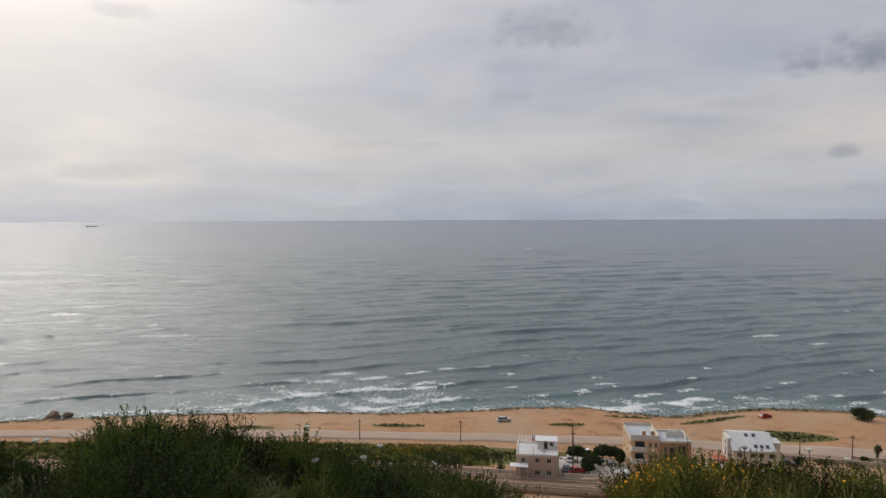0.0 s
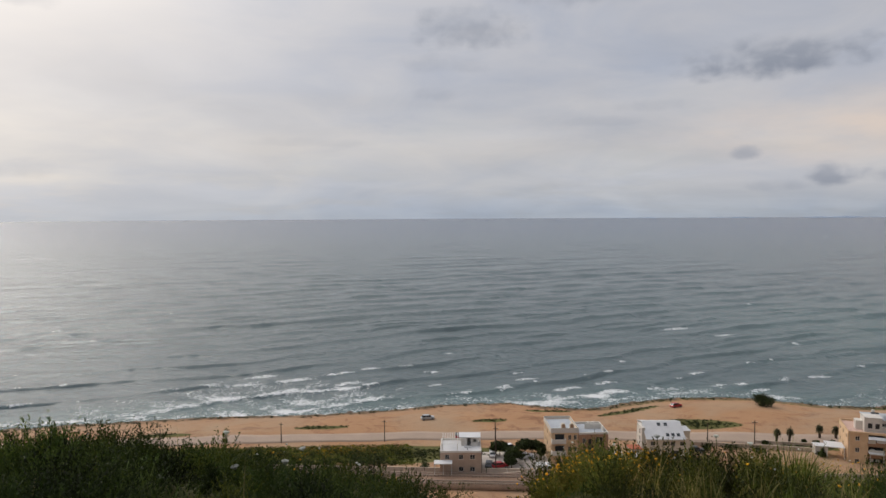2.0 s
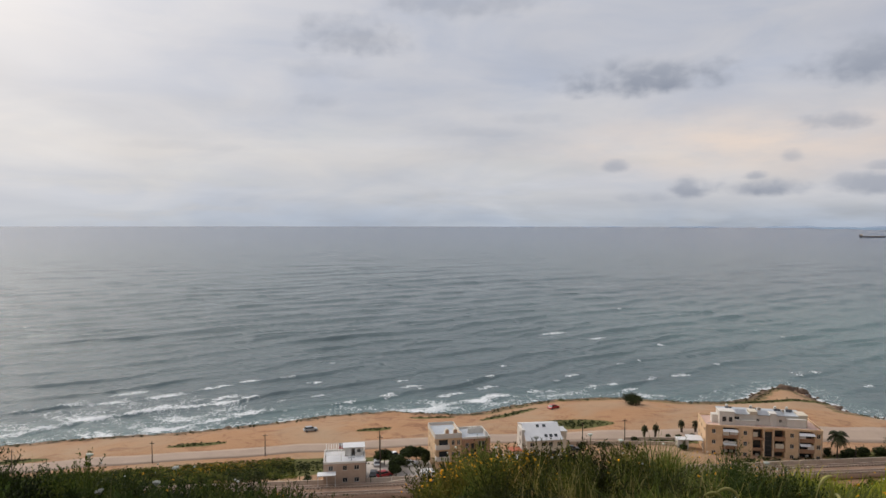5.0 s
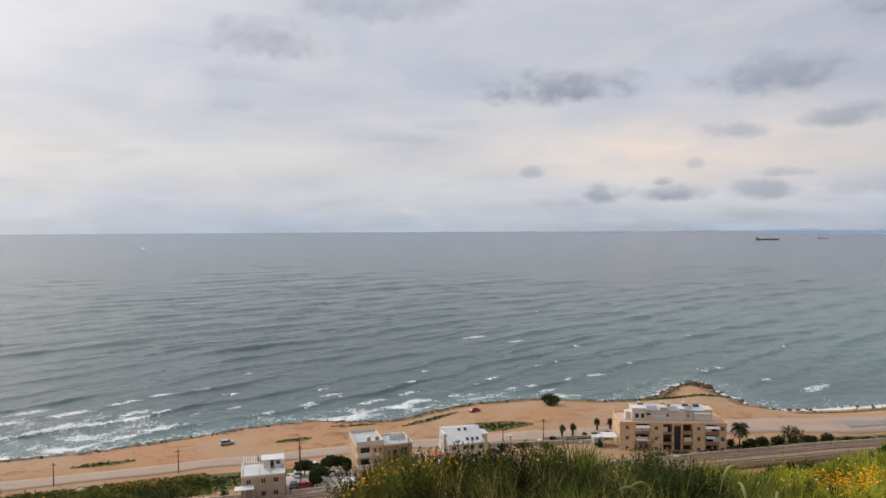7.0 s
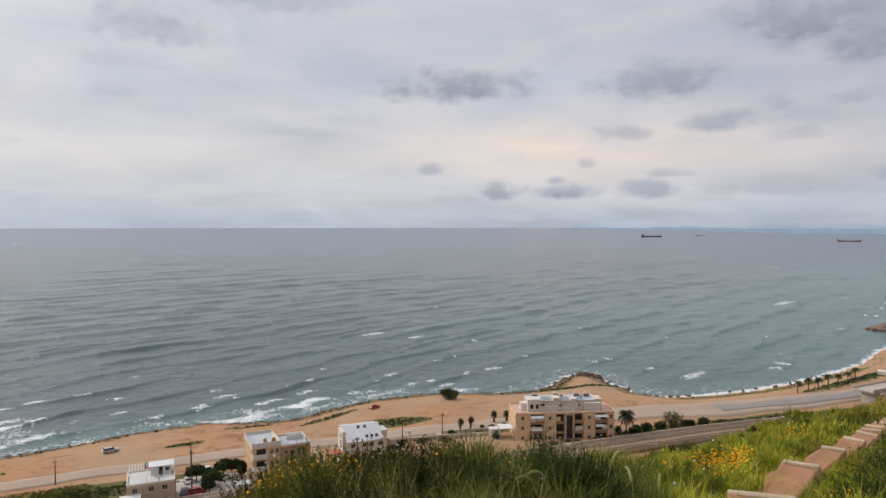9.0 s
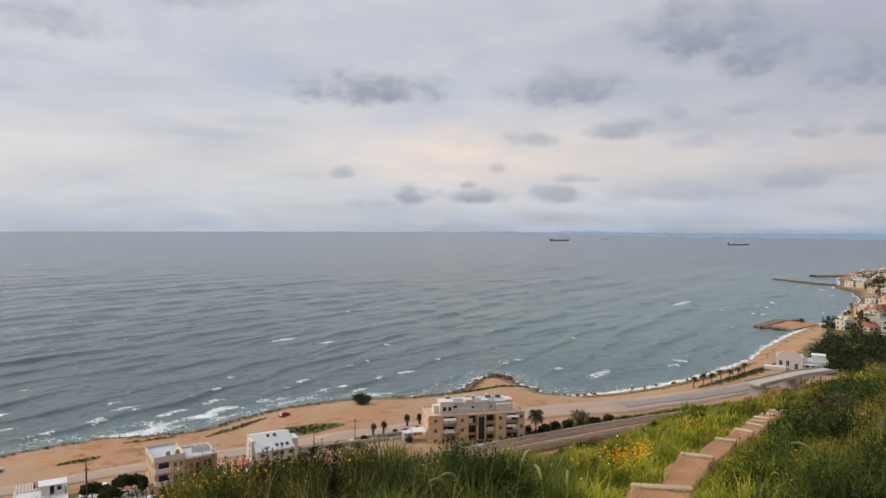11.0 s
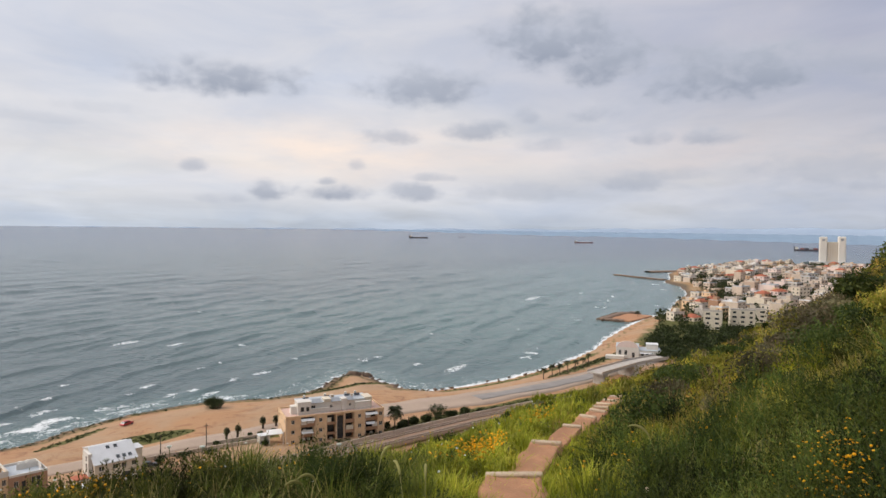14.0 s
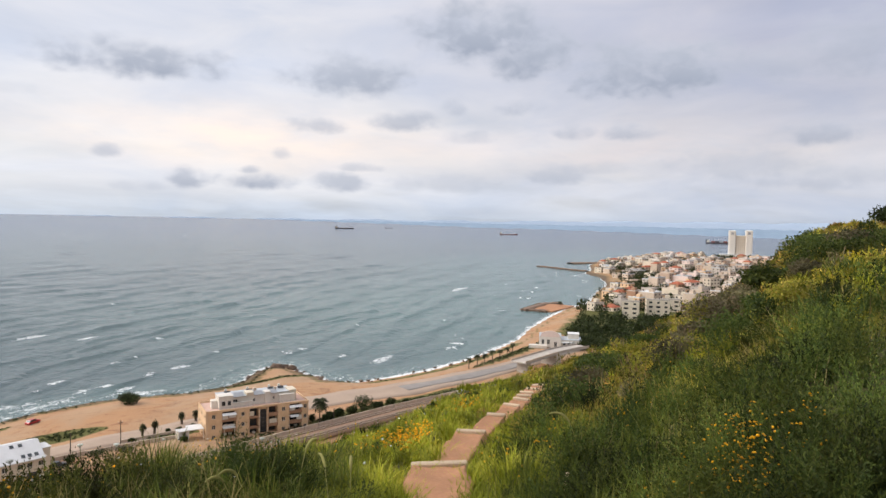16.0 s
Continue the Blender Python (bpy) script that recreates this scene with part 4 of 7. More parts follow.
def house_near_line():
    t = thing("house", pose(17.7, 163.8, 4.0, 0, 0, -8), "pink stone two-storey house with a white roof terrace", "house", "houses by the railway")
    L, W, H = 10.2, 9.6, 5.6
    walled(t, L, W, H, MATS["pink_stone"], front=[(1.2, 2.3, 3.9, 5.1), (4.6, 5.7, 3.9, 5.1), (7.4, 8.6, 3.9, 5.1), (4.6, 5.8, 0.9, 2.1), (7.4, 8.6, 0.9, 2.1)],
           right=grid_windows(9, 3, 2), back=grid_windows(10, 3, 2), left=grid_windows(9, 2, 2))
    part("roof", boxes((0.25, L - 0.25, 0.25, W - 0.25, H - 0.3, H)), MATS["white_roof"], t)
    part("parapet", boxes((0, L, 0, 0.2, H, H + 0.45), (0, L, W - 0.2, W, H, H + 0.45), (0, 0.2, 0.2, W - 0.2, H, H + 0.45), (L - 0.2, L, 0.2, W - 0.2, H, H + 0.45)), MATS["white_paint"], t)
    # roof room with an overhanging slab
    part("roof_room", wall_bm(4.4, 2.1, 0.2, [(1.6, 2.5, 0.0, 2.0), (3.0, 3.9, 0.9, 1.8)]), MATS["white_paint"], t).matrix_local = pose(5.2, 5.2, H)
    part("roof_room_side", boxes((5.2, 5.4, 5.4, 8.8, H, H + 2.1), (9.4, 9.6, 5.4, 8.8, H, H + 2.1), (5.4, 9.4, 8.6, 8.8, H, H + 2.1)), MATS["white_paint"], t)
    part("canopy", boxes((4.6, 10.2, 5.0, 9.0, H + 2.1, H + 2.26), bevel=0.03), MATS["white_roof"], t, "white overhanging roof slab")
    for i in range(7):
        part("pergola_beam", boxes((0.5 + i * 0.62, 0.62 + i * 0.62, 0.4, 8.8, H + 2.0, H + 2.14)), MATS["white_paint"], t)
    for x, y in ((0.5, 0.4), (4.2, 0.4), (0.5, 8.6), (4.2, 8.6)):
        part("pergola_post", boxes((x, x + 0.14, y, y + 0.14, H, H + 2.0)), MATS["white_paint"], t)
    part("terrace_table", boxes((6.0, 7.6, 1.6, 2.4, H + 0.68, H + 0.74), (6.7, 6.9, 1.9, 2.1, H, H + 0.68)), MATS["grey_metal"], t)
    # veranda on the corner
    part("veranda_roof", boxes((-1.4, 3.0, -2.6, 0.0, 3.6, 3.8), bevel=0.03), MATS["white_roof"], t, "white flat veranda roof")
    part("veranda_floor", boxes((-1.4, 3.0, -2.6, 0.0, 0.2, 0.5)), MATS["concrete"], t)
    for x in (-1.3, 0.8, 2.8):
        part("veranda_post", boxes((x, x + 0.16, -2.5, -2.34, -0.8, 3.6)), MATS["white_paint"], t)
    part("drainpipe", tubes(((L + 0.08, 0.6, 0), (L + 0.08, 0.6, H), 0.06, 0.06)), MATS["dark_metal"], t)


def house_three_storey():
    t = thing("house", pose(46.6, 166.6, 3.6, 0, 0, -5), "tan stone three-storey house with white top floor", "house", "houses by the railway")
    H = 9.3
    walled(t, 7.0, 10.5, H, MATS["tan_stone"], front=[(1.0, 3.4, 6.7, 8.5, "balcony"), (4.4, 5.2, 6.9, 8.2), (5.8, 6.6, 6.9, 8.2), (1.0, 3.4, 3.7, 5.5, "balcony"), (4.4, 5.2, 3.9, 5.2), (5.8, 6.6, 3.9, 5.2), (1.4, 2.6, 0.8, 2.2)],
           left=grid_windows(10, 3, 3), back=grid_windows(7, 2, 3), right=[])
    part("top_band", boxes((-0.05, 7.05, -0.05, 0.0, 8.8, H + 0.75), (-0.05, 0.0, 0.0, 10.5, 8.8, H + 0.75), (0, 7.0, 10.5, 10.55, 8.8, H + 0.75), (7.0, 7.05, 0.0, 10.5, H, H + 0.75)), MATS["white_paint"], t)
    part("roof", boxes((0.25, 6.75, 0.25, 10.25, H - 0.3, H)), MATS["grey_roof"], t)
    for z in (3.3, 6.3):
        b = boxes((0.0, 3.6, -1.2, 0.0, z, z + 0.18), (0.0, 3.6, -1.2, -1.06, z + 0.18, z + 1.15), (0.0, 0.12, -1.06, 0.0, z + 0.18, z + 1.15), (3.48, 3.6, -1.06, 0.0, z + 0.18, z + 1.15))
        part("balcony", b, MATS["white_paint"], t, "white solid balcony")
        part("balcony_door", boxes((1.05, 3.35, 0.16, 0.2, z + 0.4, z + 2.2)), MATS["dark_glass"], t)
    # dormer arches on the roof
    for x in (3.4, 5.6):
        bm = bmesh.new()
        prof = [(-0.55, 0)] + [(0.55 * math.cos(math.pi - k * math.pi / 8), 1.0 + 0.55 * math.sin(k * math.pi / 8)) for k in range(9)] + [(0.55, 0)]
        f0 = [bm.verts.new((x + u, 1.2, H + v)) for u, v in prof]
        f1 = [bm.verts.new((x + u, 2.0, H + v)) for u, v in prof]
        bm.faces.new(f0[::-1])
        bm.faces.new(f1)
        for i in range(len(prof)):
            j = (i + 1) % len(prof)
            bm.faces.new((f0[i], f0[j], f1[j], f1[i]))
        part("arched_dormer", bm, MATS["cream_plaster"], t)
        part("dormer_door", boxes((x - 0.36, x + 0.36, 1.15, 1.2, H + 0.1, H + 1.25)), MATS["brown_stone"], t)
    e = pose(7.05, -0.9, 0)
    walled(t, 7.4, 9.0, 8.6, MATS["brown_stone"], front=[(0.8, 1.7, 6.2, 7.6), (4.2, 6.0, 5.8, 7.9), (0.8, 1.7, 3.3, 4.7), (4.4, 5.4, 3.3, 4.7), (2.3, 3.1, 1.0, 7.4, "glass")],
           right=grid_windows(8.5, 2, 3), back=grid_windows(7.4, 2, 3), left=[], at=e)
    part("stair_glazing", boxes((2.3, 3.1, 0.14, 0.2, 1.0, 7.4)), MATS["dark_glass"], t, "tall bluish staircase glazing").matrix_local = e
    part("roof", boxes((0.25, 7.15, 0.25, 8.75, 8.3, 8.6)), MATS["grey_roof"], t).matrix_local = e
    part("parapet", boxes((-0.04, 7.44, -0.04, 0.2, 8.6, 9.1), (-0.04, 7.44, 8.8, 9.04, 8.6, 9.1), (7.2, 7.44, 0.2, 8.8, 8.6, 9.1)), MATS["white_paint"], t).matrix_local = e
    part("roof_wall", boxes((2.4, 6.8, 4.6, 4.8, 8.6, 9.9), (6.6, 6.8, 2.0, 4.6, 8.6, 9.9)), MATS["white_paint"], t).matrix_local = e
    for x in (3.6, 5.0):
        part("water_tank", tubes(((x, 6.4, 8.6), (x, 6.4, 9.9), 0.4, 0.4), n=12), MATS["white_paint"], t, "white roof water tank").matrix_local = e
    part("annex", boxes((7.6, 11.6, -0.4, 4.0, 0, 2.6)), MATS["cream_plaster"], t).matrix_local = e
    part("annex_roof", boxes((7.44, 11.9, -0.7, 4.3, 2.6, 2.75)), MATS["white_roof"], t).matrix_local = e


def house_white_roof():
    t = thing("house", pose(73.0, 168.6, 3.8, 0, 0, -9), "white house with a sloping white roof and skylights", "house", "houses by the railway")
    L, W = 10.6, 9.5
    walled(t, L, W, 5.4, MATS["cream_plaster"], front=[(1.0, 2.2, 3.4, 4.6), (4.2, 5.4, 3.4, 4.6), (6.2, 7.4, 3.4, 4.6), (8.6, 9.8, 3.4, 4.6), (1.0, 2.2, 0.9, 2.1), (6.2, 8.4, 0.1, 2.2, "door")],
           right=grid_windows(9, 2, 1, z0=3.3) + grid_windows(9, 2, 1), left=grid_windows(9, 2, 1, z0=3.3), back=grid_windows(12, 4, 1, z0=3.3))
    part("garage_door", boxes((6.2, 8.4, 0.1, 0.16, 0.1, 2.2)), MATS["dark_metal"], t)
    # roof prism: front slope from the eaves to the ridge, back wall upright
    bm = bmesh.new()
    prof = [(-0.5, 5.35), (4.9, 8.6), (W + 0.2, 7.4), (W + 0.2, 7.15), (4.9, 8.3), (-0.5, 5.1)]
    a = [bm.verts.new((-0.3, y, z)) for y, z in prof]
    b = [bm.verts.new((L - 0.6, y, z)) for y, z in prof]
    bm.faces.new(a)
    bm.faces.new(b[::-1])
    for i in range(6):
        j = (i + 1) % 6
        bm.faces.new((a[j], a[i], b[i], b[j]))
    part("roof", bm, MATS["white_roof"], t, "smooth white sloping roof")
    for x0 in (0.0, L - 0.85):
        g = bmesh.new()
        pf = [(0, 5.4), (W, 5.4), (W, 7.1), (4.9, 8.28), (0.0, 5.42)]
        p0, p1 = [g.verts.new((x0, y, z)) for y, z in pf], [g.verts.new((x0 + 0.25, y, z)) for y, z in pf]
        g.faces.new(p0)
        g.faces.new(p1[::-1])
        for i in range(5):
            j = (i + 1) % 5
            g.faces.new((p0[j], p0[i], p1[i], p1[j]))
        part("gable", g, MATS["white_paint"], t)
    part("back_wall", boxes((0.25, L - 0.85, W - 0.25, W, 5.4, 7.12)), MATS["white_paint"], t)
    slope = math.degrees(math.atan2(3.25, 5.4))
    for x, y in ((4.0, 3.9), (5.8, 3.9), (5.6, 0.8), (7.0, 0.8), (8.4, 0.8)):
        s = part("skylight", boxes((-0.42, 0.42, -0.5, 0.5, 0.02, 0.1)), MATS["dark_glass"], t, "dark skylight")
        s.matrix_local = pose(x, y, 5.35 + (y + 0.5) * 3.25 / 5.4, slope, 0, 0)
    part("side_tower", boxes((L - 0.55, L + 1.2, 2.0, 6.0, 0, 6.8)), MATS["cream_plaster"], t)
    part("side_tower_roof", boxes((L - 0.55, L + 1.4, 1.8, 6.2, 6.8, 6.95)), MATS["white_roof"], t)
    part("entrance_block", boxes((-0.9, 0.0, 2.0, 7.0, 0, 7.6)), MATS["white_paint"], t)
    for k, z in enumerate((1.2, 3.8, 5.6)):
        part("slit_window", boxes((-0.94, -0.88, 3.4, 4.2, z, z + 1.1)), MATS["dark_glass"], t)


def apartment_block():
    t = thing("apartment_block", pose(123.2, 159.6, 2.6, 0, 0, -27.0), "sandy stone apartment block with balconies and white penthouse", "apartment house")
    L, W, H = 30.2, 11.5, 8.9
    # bays of the long front: start, end, recess
    bays = [(0.0, 4.4, 0.0), (4.4, 8.6, 1.5), (8.6, 12.2, -0.3), (12.2, 15.2, 1.5), (15.2, 17.8, 0.6), (17.8, 20.8, 1.5), (20.8, 24.0, -0.3), (24.0, 28.2, 1.5), (28.2, 30.2, 0.0)]
    rng = np.random.RandomState(3)
    for k, (a, b, rec) in enumerate(bays):
        w = b - a
        if rec > 1:
            ops = [(0.4, w - 0.4, 0.2 + i * 3, 2.3 + i * 3, "door") for i in range(3)]
            wl = part("wall", wall_bm(w, H, 0.25, [o[:4] for o in ops]), MATS["brown_stone"], t)
            wl.matrix_local = pose(a, rec, 0)
            for i in range(3):
                part("balcony_door", boxes((0.4, w - 0.4, 0.1, 0.16, 0.2 + i * 3, 2.3 + i * 3)), MATS["dark_glass"], wl)
                if i:
                    bl = part("balcony", boxes((a + 0.02, b - 0.02, -0.1, rec, i * 3 - 0.15, i * 3), (a + 0.02, b - 0.02, -0.1, 0.02, i * 3, i * 3 + (0.95 if k != 3 else 0.5))), MATS["brown_stone" if k % 2 else "tan_stone"], t)
                    for j in range(int(w / 0.5)):
                        part("bar", boxes((a + 0.2 + j * 0.5, a + 0.24 + j * 0.5, -0.06, -0.02, i * 3 + 0.9, i * 3 + 1.15)), MATS["dark_metal"], bl)
        elif 0.5 < rec < 1:
            wl = part("stair_wall", wall_bm(w, H, 0.25, [(0.3, w - 0.3, 0.4, H - 0.8)]), MATS["tan_stone"], t)
            wl.matrix_local = pose(a, rec, 0)
            part("stair_glazing", boxes((0.3, w - 0.3, 0.12, 0.18, 0.4, H - 0.8)), MATS["dark_glass"], wl, "tall dark staircase glazing")
            for i in range(1, 6):
                part("glazing_bar", boxes((0.3, w - 0.3, 0.06, 0.12, 0.4 + i * 1.27, 0.48 + i * 1.27)), MATS["dark_metal"], wl)
        else:
            ops = [(w * 0.5 - 0.5, w * 0.5 + 0.5, 1.0 + i * 3, 2.2 + i * 3) for i in range(3)]
            wl = part("wall", wall_bm(w, H, 0.25, ops), MATS["tan_stone"], t)
            wl.matrix_local = pose(a, rec, 0)
            for o in ops:
                window_in(t, pose(a + o[0], rec + 0.12, o[2]), o[1] - o[0], o[3] - o[2], MATS["white_paint"])
        for end in (a, b):
            if rec > 0.5:
                x0 = end if end == a else end - 0.2
                part("return_wall", boxes((x0, x0 + 0.2, 0.0, rec, 0, H)), MATS["tan_stone"], t)
    for m, length, n in ((pose(L, 0.25, 0, 0, 0, 90), W - 0.5, 3), (pose(L, W, 0, 0, 0, 180), L, 8), (pose(0, W - 0.25, 0, 0, 0, -90), W - 0.5, 3)):
        ops = grid_windows(length, n, 3)
        wl = part("wall", wall_bm(length, H, 0.25, ops), MATS["tan_stone"], t)
        wl.matrix_local = m
        for o in ops:
            window_in(t, m @ pose(o[0], 0.12, o[2]), o[1] - o[0], o[3] - o[2], MATS["white_paint"])
    part("roof", boxes((0.2, L - 0.2, 0.2, W - 0.2, H - 0.05, H + 0.1)), MATS["roof_clay"], t, "pinkish terrace roof")
    part("parapet", boxes((0, L, -0.32, -0.05, H + 0.004, H + 0.55), (0, L, W - 0.2, W, H + 0.004, H + 0.55), (0, 0.2, -0.05, W - 0.2, H + 0.004, H + 0.55), (L - 0.2, L, -0.05, W - 0.2, H + 0.004, H + 0.55)), MATS["tan_stone"], t)
    p = pose(4.6, 3.2, H + 0.1)
    walled(t, 21.5, 6.6, 2.9, MATS["white_paint"], front=[(1.6, 3.0, 0.9, 2.0), (3.6, 5.0, 0.3, 2.2), (9.5, 10.3, 1.0, 1.9), (15.4, 16.1, 1.0, 1.9), (17.6, 18.3, 1.0, 1.9), (19.8, 20.5, 1.0, 1.9)], left=[(2, 3.2, 0.9, 2.0)], right=[(2, 3.2, 0.9, 2.0)], back=grid_windows(21, 6, 1), at=p)
    part("penthouse_roof", boxes((-0.2, 21.7, -0.2, 6.8, 2.9, 3.1), bevel=0.03), MATS["grey_roof"], t).matrix_local = p
    for x0, x1, y0, y1, z0, z1, mt in ((-0.6, 3.4, -1.3, 2.4, 0.0, 3.7, "white_paint"), (3.4, 9.0, -0.9, -0.2, 0.0, 1.3, "white_paint"), (7.6, 9.6, -0.25, 3.0, 2.9, 3.75, "cream_plaster"), (13.0, 14.6, -0.5, 2.0, 0.0, 3.5, "white_paint"),
                                        (17.2, 21.9, -1.2, -0.2, 0.0, 2.3, "white_paint"), (20.4, 22.6, -0.2, 4.0, 0.0, 3.3, "cream_plaster"), (10.4, 11.2, 2.6, 3.4, 3.1, 4.2, "pale_wall"), (16.6, 17.2, 2.2, 2.9, 3.1, 4.0, "pale_wall")):
        part("roof_block", boxes((x0, x1, y0, y1, z0, z1), (x0 - 0.1, x1 + 0.1, y0 - 0.1, y1 + 0.1, z1, z1 + 0.12)), MATS[mt], t).matrix_local = p
    for x0, x1 in ((0.2, 1.2), (1.9, 2.8)):
        part("penthouse_window", boxes((x0, x1, -1.36, -1.3, 1.0, 2.3)), MATS["dark_glass"], t).matrix_local = p
    for x0, x1 in ((4.2, 7.0), (9.8, 12.6), (14.9, 16.8)):
        o = part("roof_sheet", boxes((x0, x1, 0.0, 2.9, 0.0, 0.07)), MATS["grey_metal"], t, "grey corrugated sloping roof sheet")
        o.matrix_local = p @ pose(0, -0.5, 2.95, 13, 0, 0)
    for i in range(24):
        part("roof_rail_post", boxes((0.6 + i * 1.26, 0.65 + i * 1.26, -0.22, -0.17, H + 0.55, H + 1.15)), MATS["grey_metal"], t)
    part("roof_rail", boxes((0.6, L - 0.6, -0.22, -0.17, H + 1.12, H + 1.17)), MATS["grey_metal"], t)
    for x in (2.5, 9.0, 15.5, 18.6):
        part("water_tank", tubes(((x, 4.6, 3.1), (x, 4.6, 4.4), 0.38, 0.38), n=12), MATS["white_paint"], t, "white roof water tank").matrix_local = p
        sp = part("solar_panel", boxes((-0.9, 0.9, -0.5, 0.5, 0, 0.06)), MATS["dark_glass"], t, "dark sloping solar panel")
        sp.matrix_local = p @ pose(x + 0.3, 3.7, 3.55, 38, 0, 0)
        part("panel_stand", boxes((x - 0.5, x - 0.44, 3.9, 3.96, 3.1, 3.85), (x + 1.04, x + 1.1, 3.9, 3.96, 3.1, 3.85)), MATS["grey_metal"], t).matrix_local = p
    part("side_room", boxes((-2.2, -0.0, 0.6, 3.0, 0, 2.3)), MATS["white_paint"], t).matrix_local = p
    for x, z in ((5.2, 1.6), (6.6, 1.6), (5.4, 4.2), (25.6, 4.4), (27.0, 4.4), (26.2, 1.4), (13.4, 1.0)):
        part("air_conditioner", boxes((x, x + 0.85, 1.0, 1.42, z, z + 0.65), bevel=0.04), MATS["white_paint"], t, "white air conditioner box")
    for x0, x1, z, mt in ((4.6, 6.2, 6.6, "white_paint"), (6.4, 8.4, 6.9, "laundry"), (4.8, 8.2, 3.7, "white_paint"), (24.3, 25.9, 6.8, "laundry"), (26.4, 28.0, 3.9, "white_paint"), (12.4, 13.6, 6.7, "cream_plaster"), (18.2, 20.4, 3.8, "cream_plaster")):
        part("balcony_screen", boxes((x0, x1, -0.2, -0.14, z, z + 1.3)), MATS[mt], t, "pale cloth or panel on a balcony")
    for x0, x1, z in ((4.5, 8.5, 8.3), (24.1, 28.1, 8.3), (24.4, 27.0, 5.4)):
        o = part("awning_blind", boxes((x0, x1, 0.0, 1.3, 0.0, 0.06)), MATS["laundry"], t, "pale sloping blind over a balcony")
        o.matrix_local = pose(0, -1.15, z - 0.45, 20, 0, 0)
    for x in (0.3, 8.9, 15.3, 17.6, 24.2, 29.8):
        part("drainpipe", tubes(((x, -0.4, -0.4), (x, -0.4, H), 0.07, 0.07), n=6), MATS["pale_wall"], t)
    # lean-to roofs at the foot of the west end
    part("lean_to_roof", boxes((-4.6, -0.3, 1.0, 6.0, 4.3, 4.45)), MATS["white_roof"], t)
    for x, y in ((-4.5, 1.1), (-4.5, 5.8), (-0.5, 1.1)):
        part("lean_to_post", boxes((x, x + 0.15, y, y + 0.15, -0.4, 4.3)), MATS["white_paint"], t)
    part("awning", boxes((4.6, 8.0, -1.6, 1.0, 4.3, 4.42)), MATS["white_roof"], t)
    for x in (4.8, 7.7):
        part("awning_post", boxes((x, x + 0.12, -1.5, -1.38, -0.4, 4.3)), MATS["white_paint"], t)


house_near_line()
house_three_storey()
house_white_roof()
apartment_block()


def shed(x, y, L, W, H, turn, wall, roof, label):
    t = thing("shed", pose(x, y, float(ground_height(x, y)) - 0.1, 0, 0, turn), label, "shed", "sheds")
    part("wall", wall_bm(L, H, 0.15, [(L * 0.4, L * 0.4 + 1.0, 0.0, min(2.0, H - 0.3))]), MATS[wall], t)
    part("side_wall", boxes((0, 0.15, 0.15, W, 0, H), (L - 0.15, L, 0.15, W, 0, H), (0.15, L - 0.15, W - 0.15, W, 0, H)), MATS[wall], t)
    part("roof", boxes((-0.2, L + 0.2, -0.2, W + 0.2, H, H + 0.14)), MATS[roof], t)


shed(64.5, 163.6, 4.6, 3.4, 2.4, -6, "white_paint", "white_roof", "small white shed with a flat roof")
shed(69.0, 170.0, 3.0, 3.2, 2.3, -6, "cream_plaster", "red_tile", "small cream shed with a red roof")
shed(118.5, 165.5, 3.0, 2.6, 2.4, -20, "white_paint", "white_roof", "small white shed with a flat roof")
shed(42.0, 162.0, 3.2, 2.4, 2.0, -6, "white_paint", "white_roof", "small white shed with a flat roof")


def car(x, y, turn, paint, label, group="parked cars", tall=0.0):
    t = thing("car", pose(x, y, float(ground_height(x, y)) + 0.02, 0, 0, turn), label, "car", group)
    bm = bmesh.new()
    low = [(-2.1, 0.35), (-2.15, 0.75), (-1.95, 0.95), (-0.2 + 0.8, 1.0), (2.0, 0.92), (2.12, 0.6), (2.05, 0.33)]
    a, b = [bm.verts.new((u, -0.84, v)) for u, v in low], [bm.verts.new((u, 0.84, v)) for u, v in low]
    bm.faces.new(a)
    bm.faces.new(b[::-1])
    for i in range(len(low)):
        j = (i + 1) % len(low)
        bm.faces.new((a[j], a[i], b[i], b[j]))
    body = part("body", bm, MATS[paint], t)
    cab = [(-1.9, 0.95), (-1.5, 1.45 + tall), (0.45, 1.47 + tall), (1.15, 0.98)]
    bm = bmesh.new()
    a, b = [bm.verts.new((u, -0.72 + 0.08 * (v > 1.2), v)) for u, v in cab], [bm.verts.new((u, 0.72 - 0.08 * (v > 1.2), v)) for u, v in cab]
    bm.faces.new(a)
    bm.faces.new(b[::-1])
    for i in range(4):
        j = (i + 1) % 4
        bm.faces.new((a[j], a[i], b[i], b[j]))
    part("glazing", bm, MATS["dark_glass"], t)
    part("roof", boxes((-1.5, 0.42, -0.66, 0.66, 1.45 + tall, 1.52 + tall), bevel=0.03), MATS[paint], t)
    for u in (-1.3, 1.35):
        for v in (-0.78, 0.78):
            w = part("wheel", tubes(((u, v - 0.1, 0.32), (u, v + 0.1, 0.32), 0.32, 0.32), n=14), MATS["tyre_rubber"], t)
            part("rim", tubes(((u, v - 0.11, 0.32), (u, v + 0.11, 0.32), 0.18, 0.18), n=10), MATS["grey_metal"], w)
    for v in (-0.6, 0.6):
        part("headlight", boxes((2.06, 2.13, v - 0.16, v + 0.16, 0.62, 0.76)), MATS["white_paint"], t)


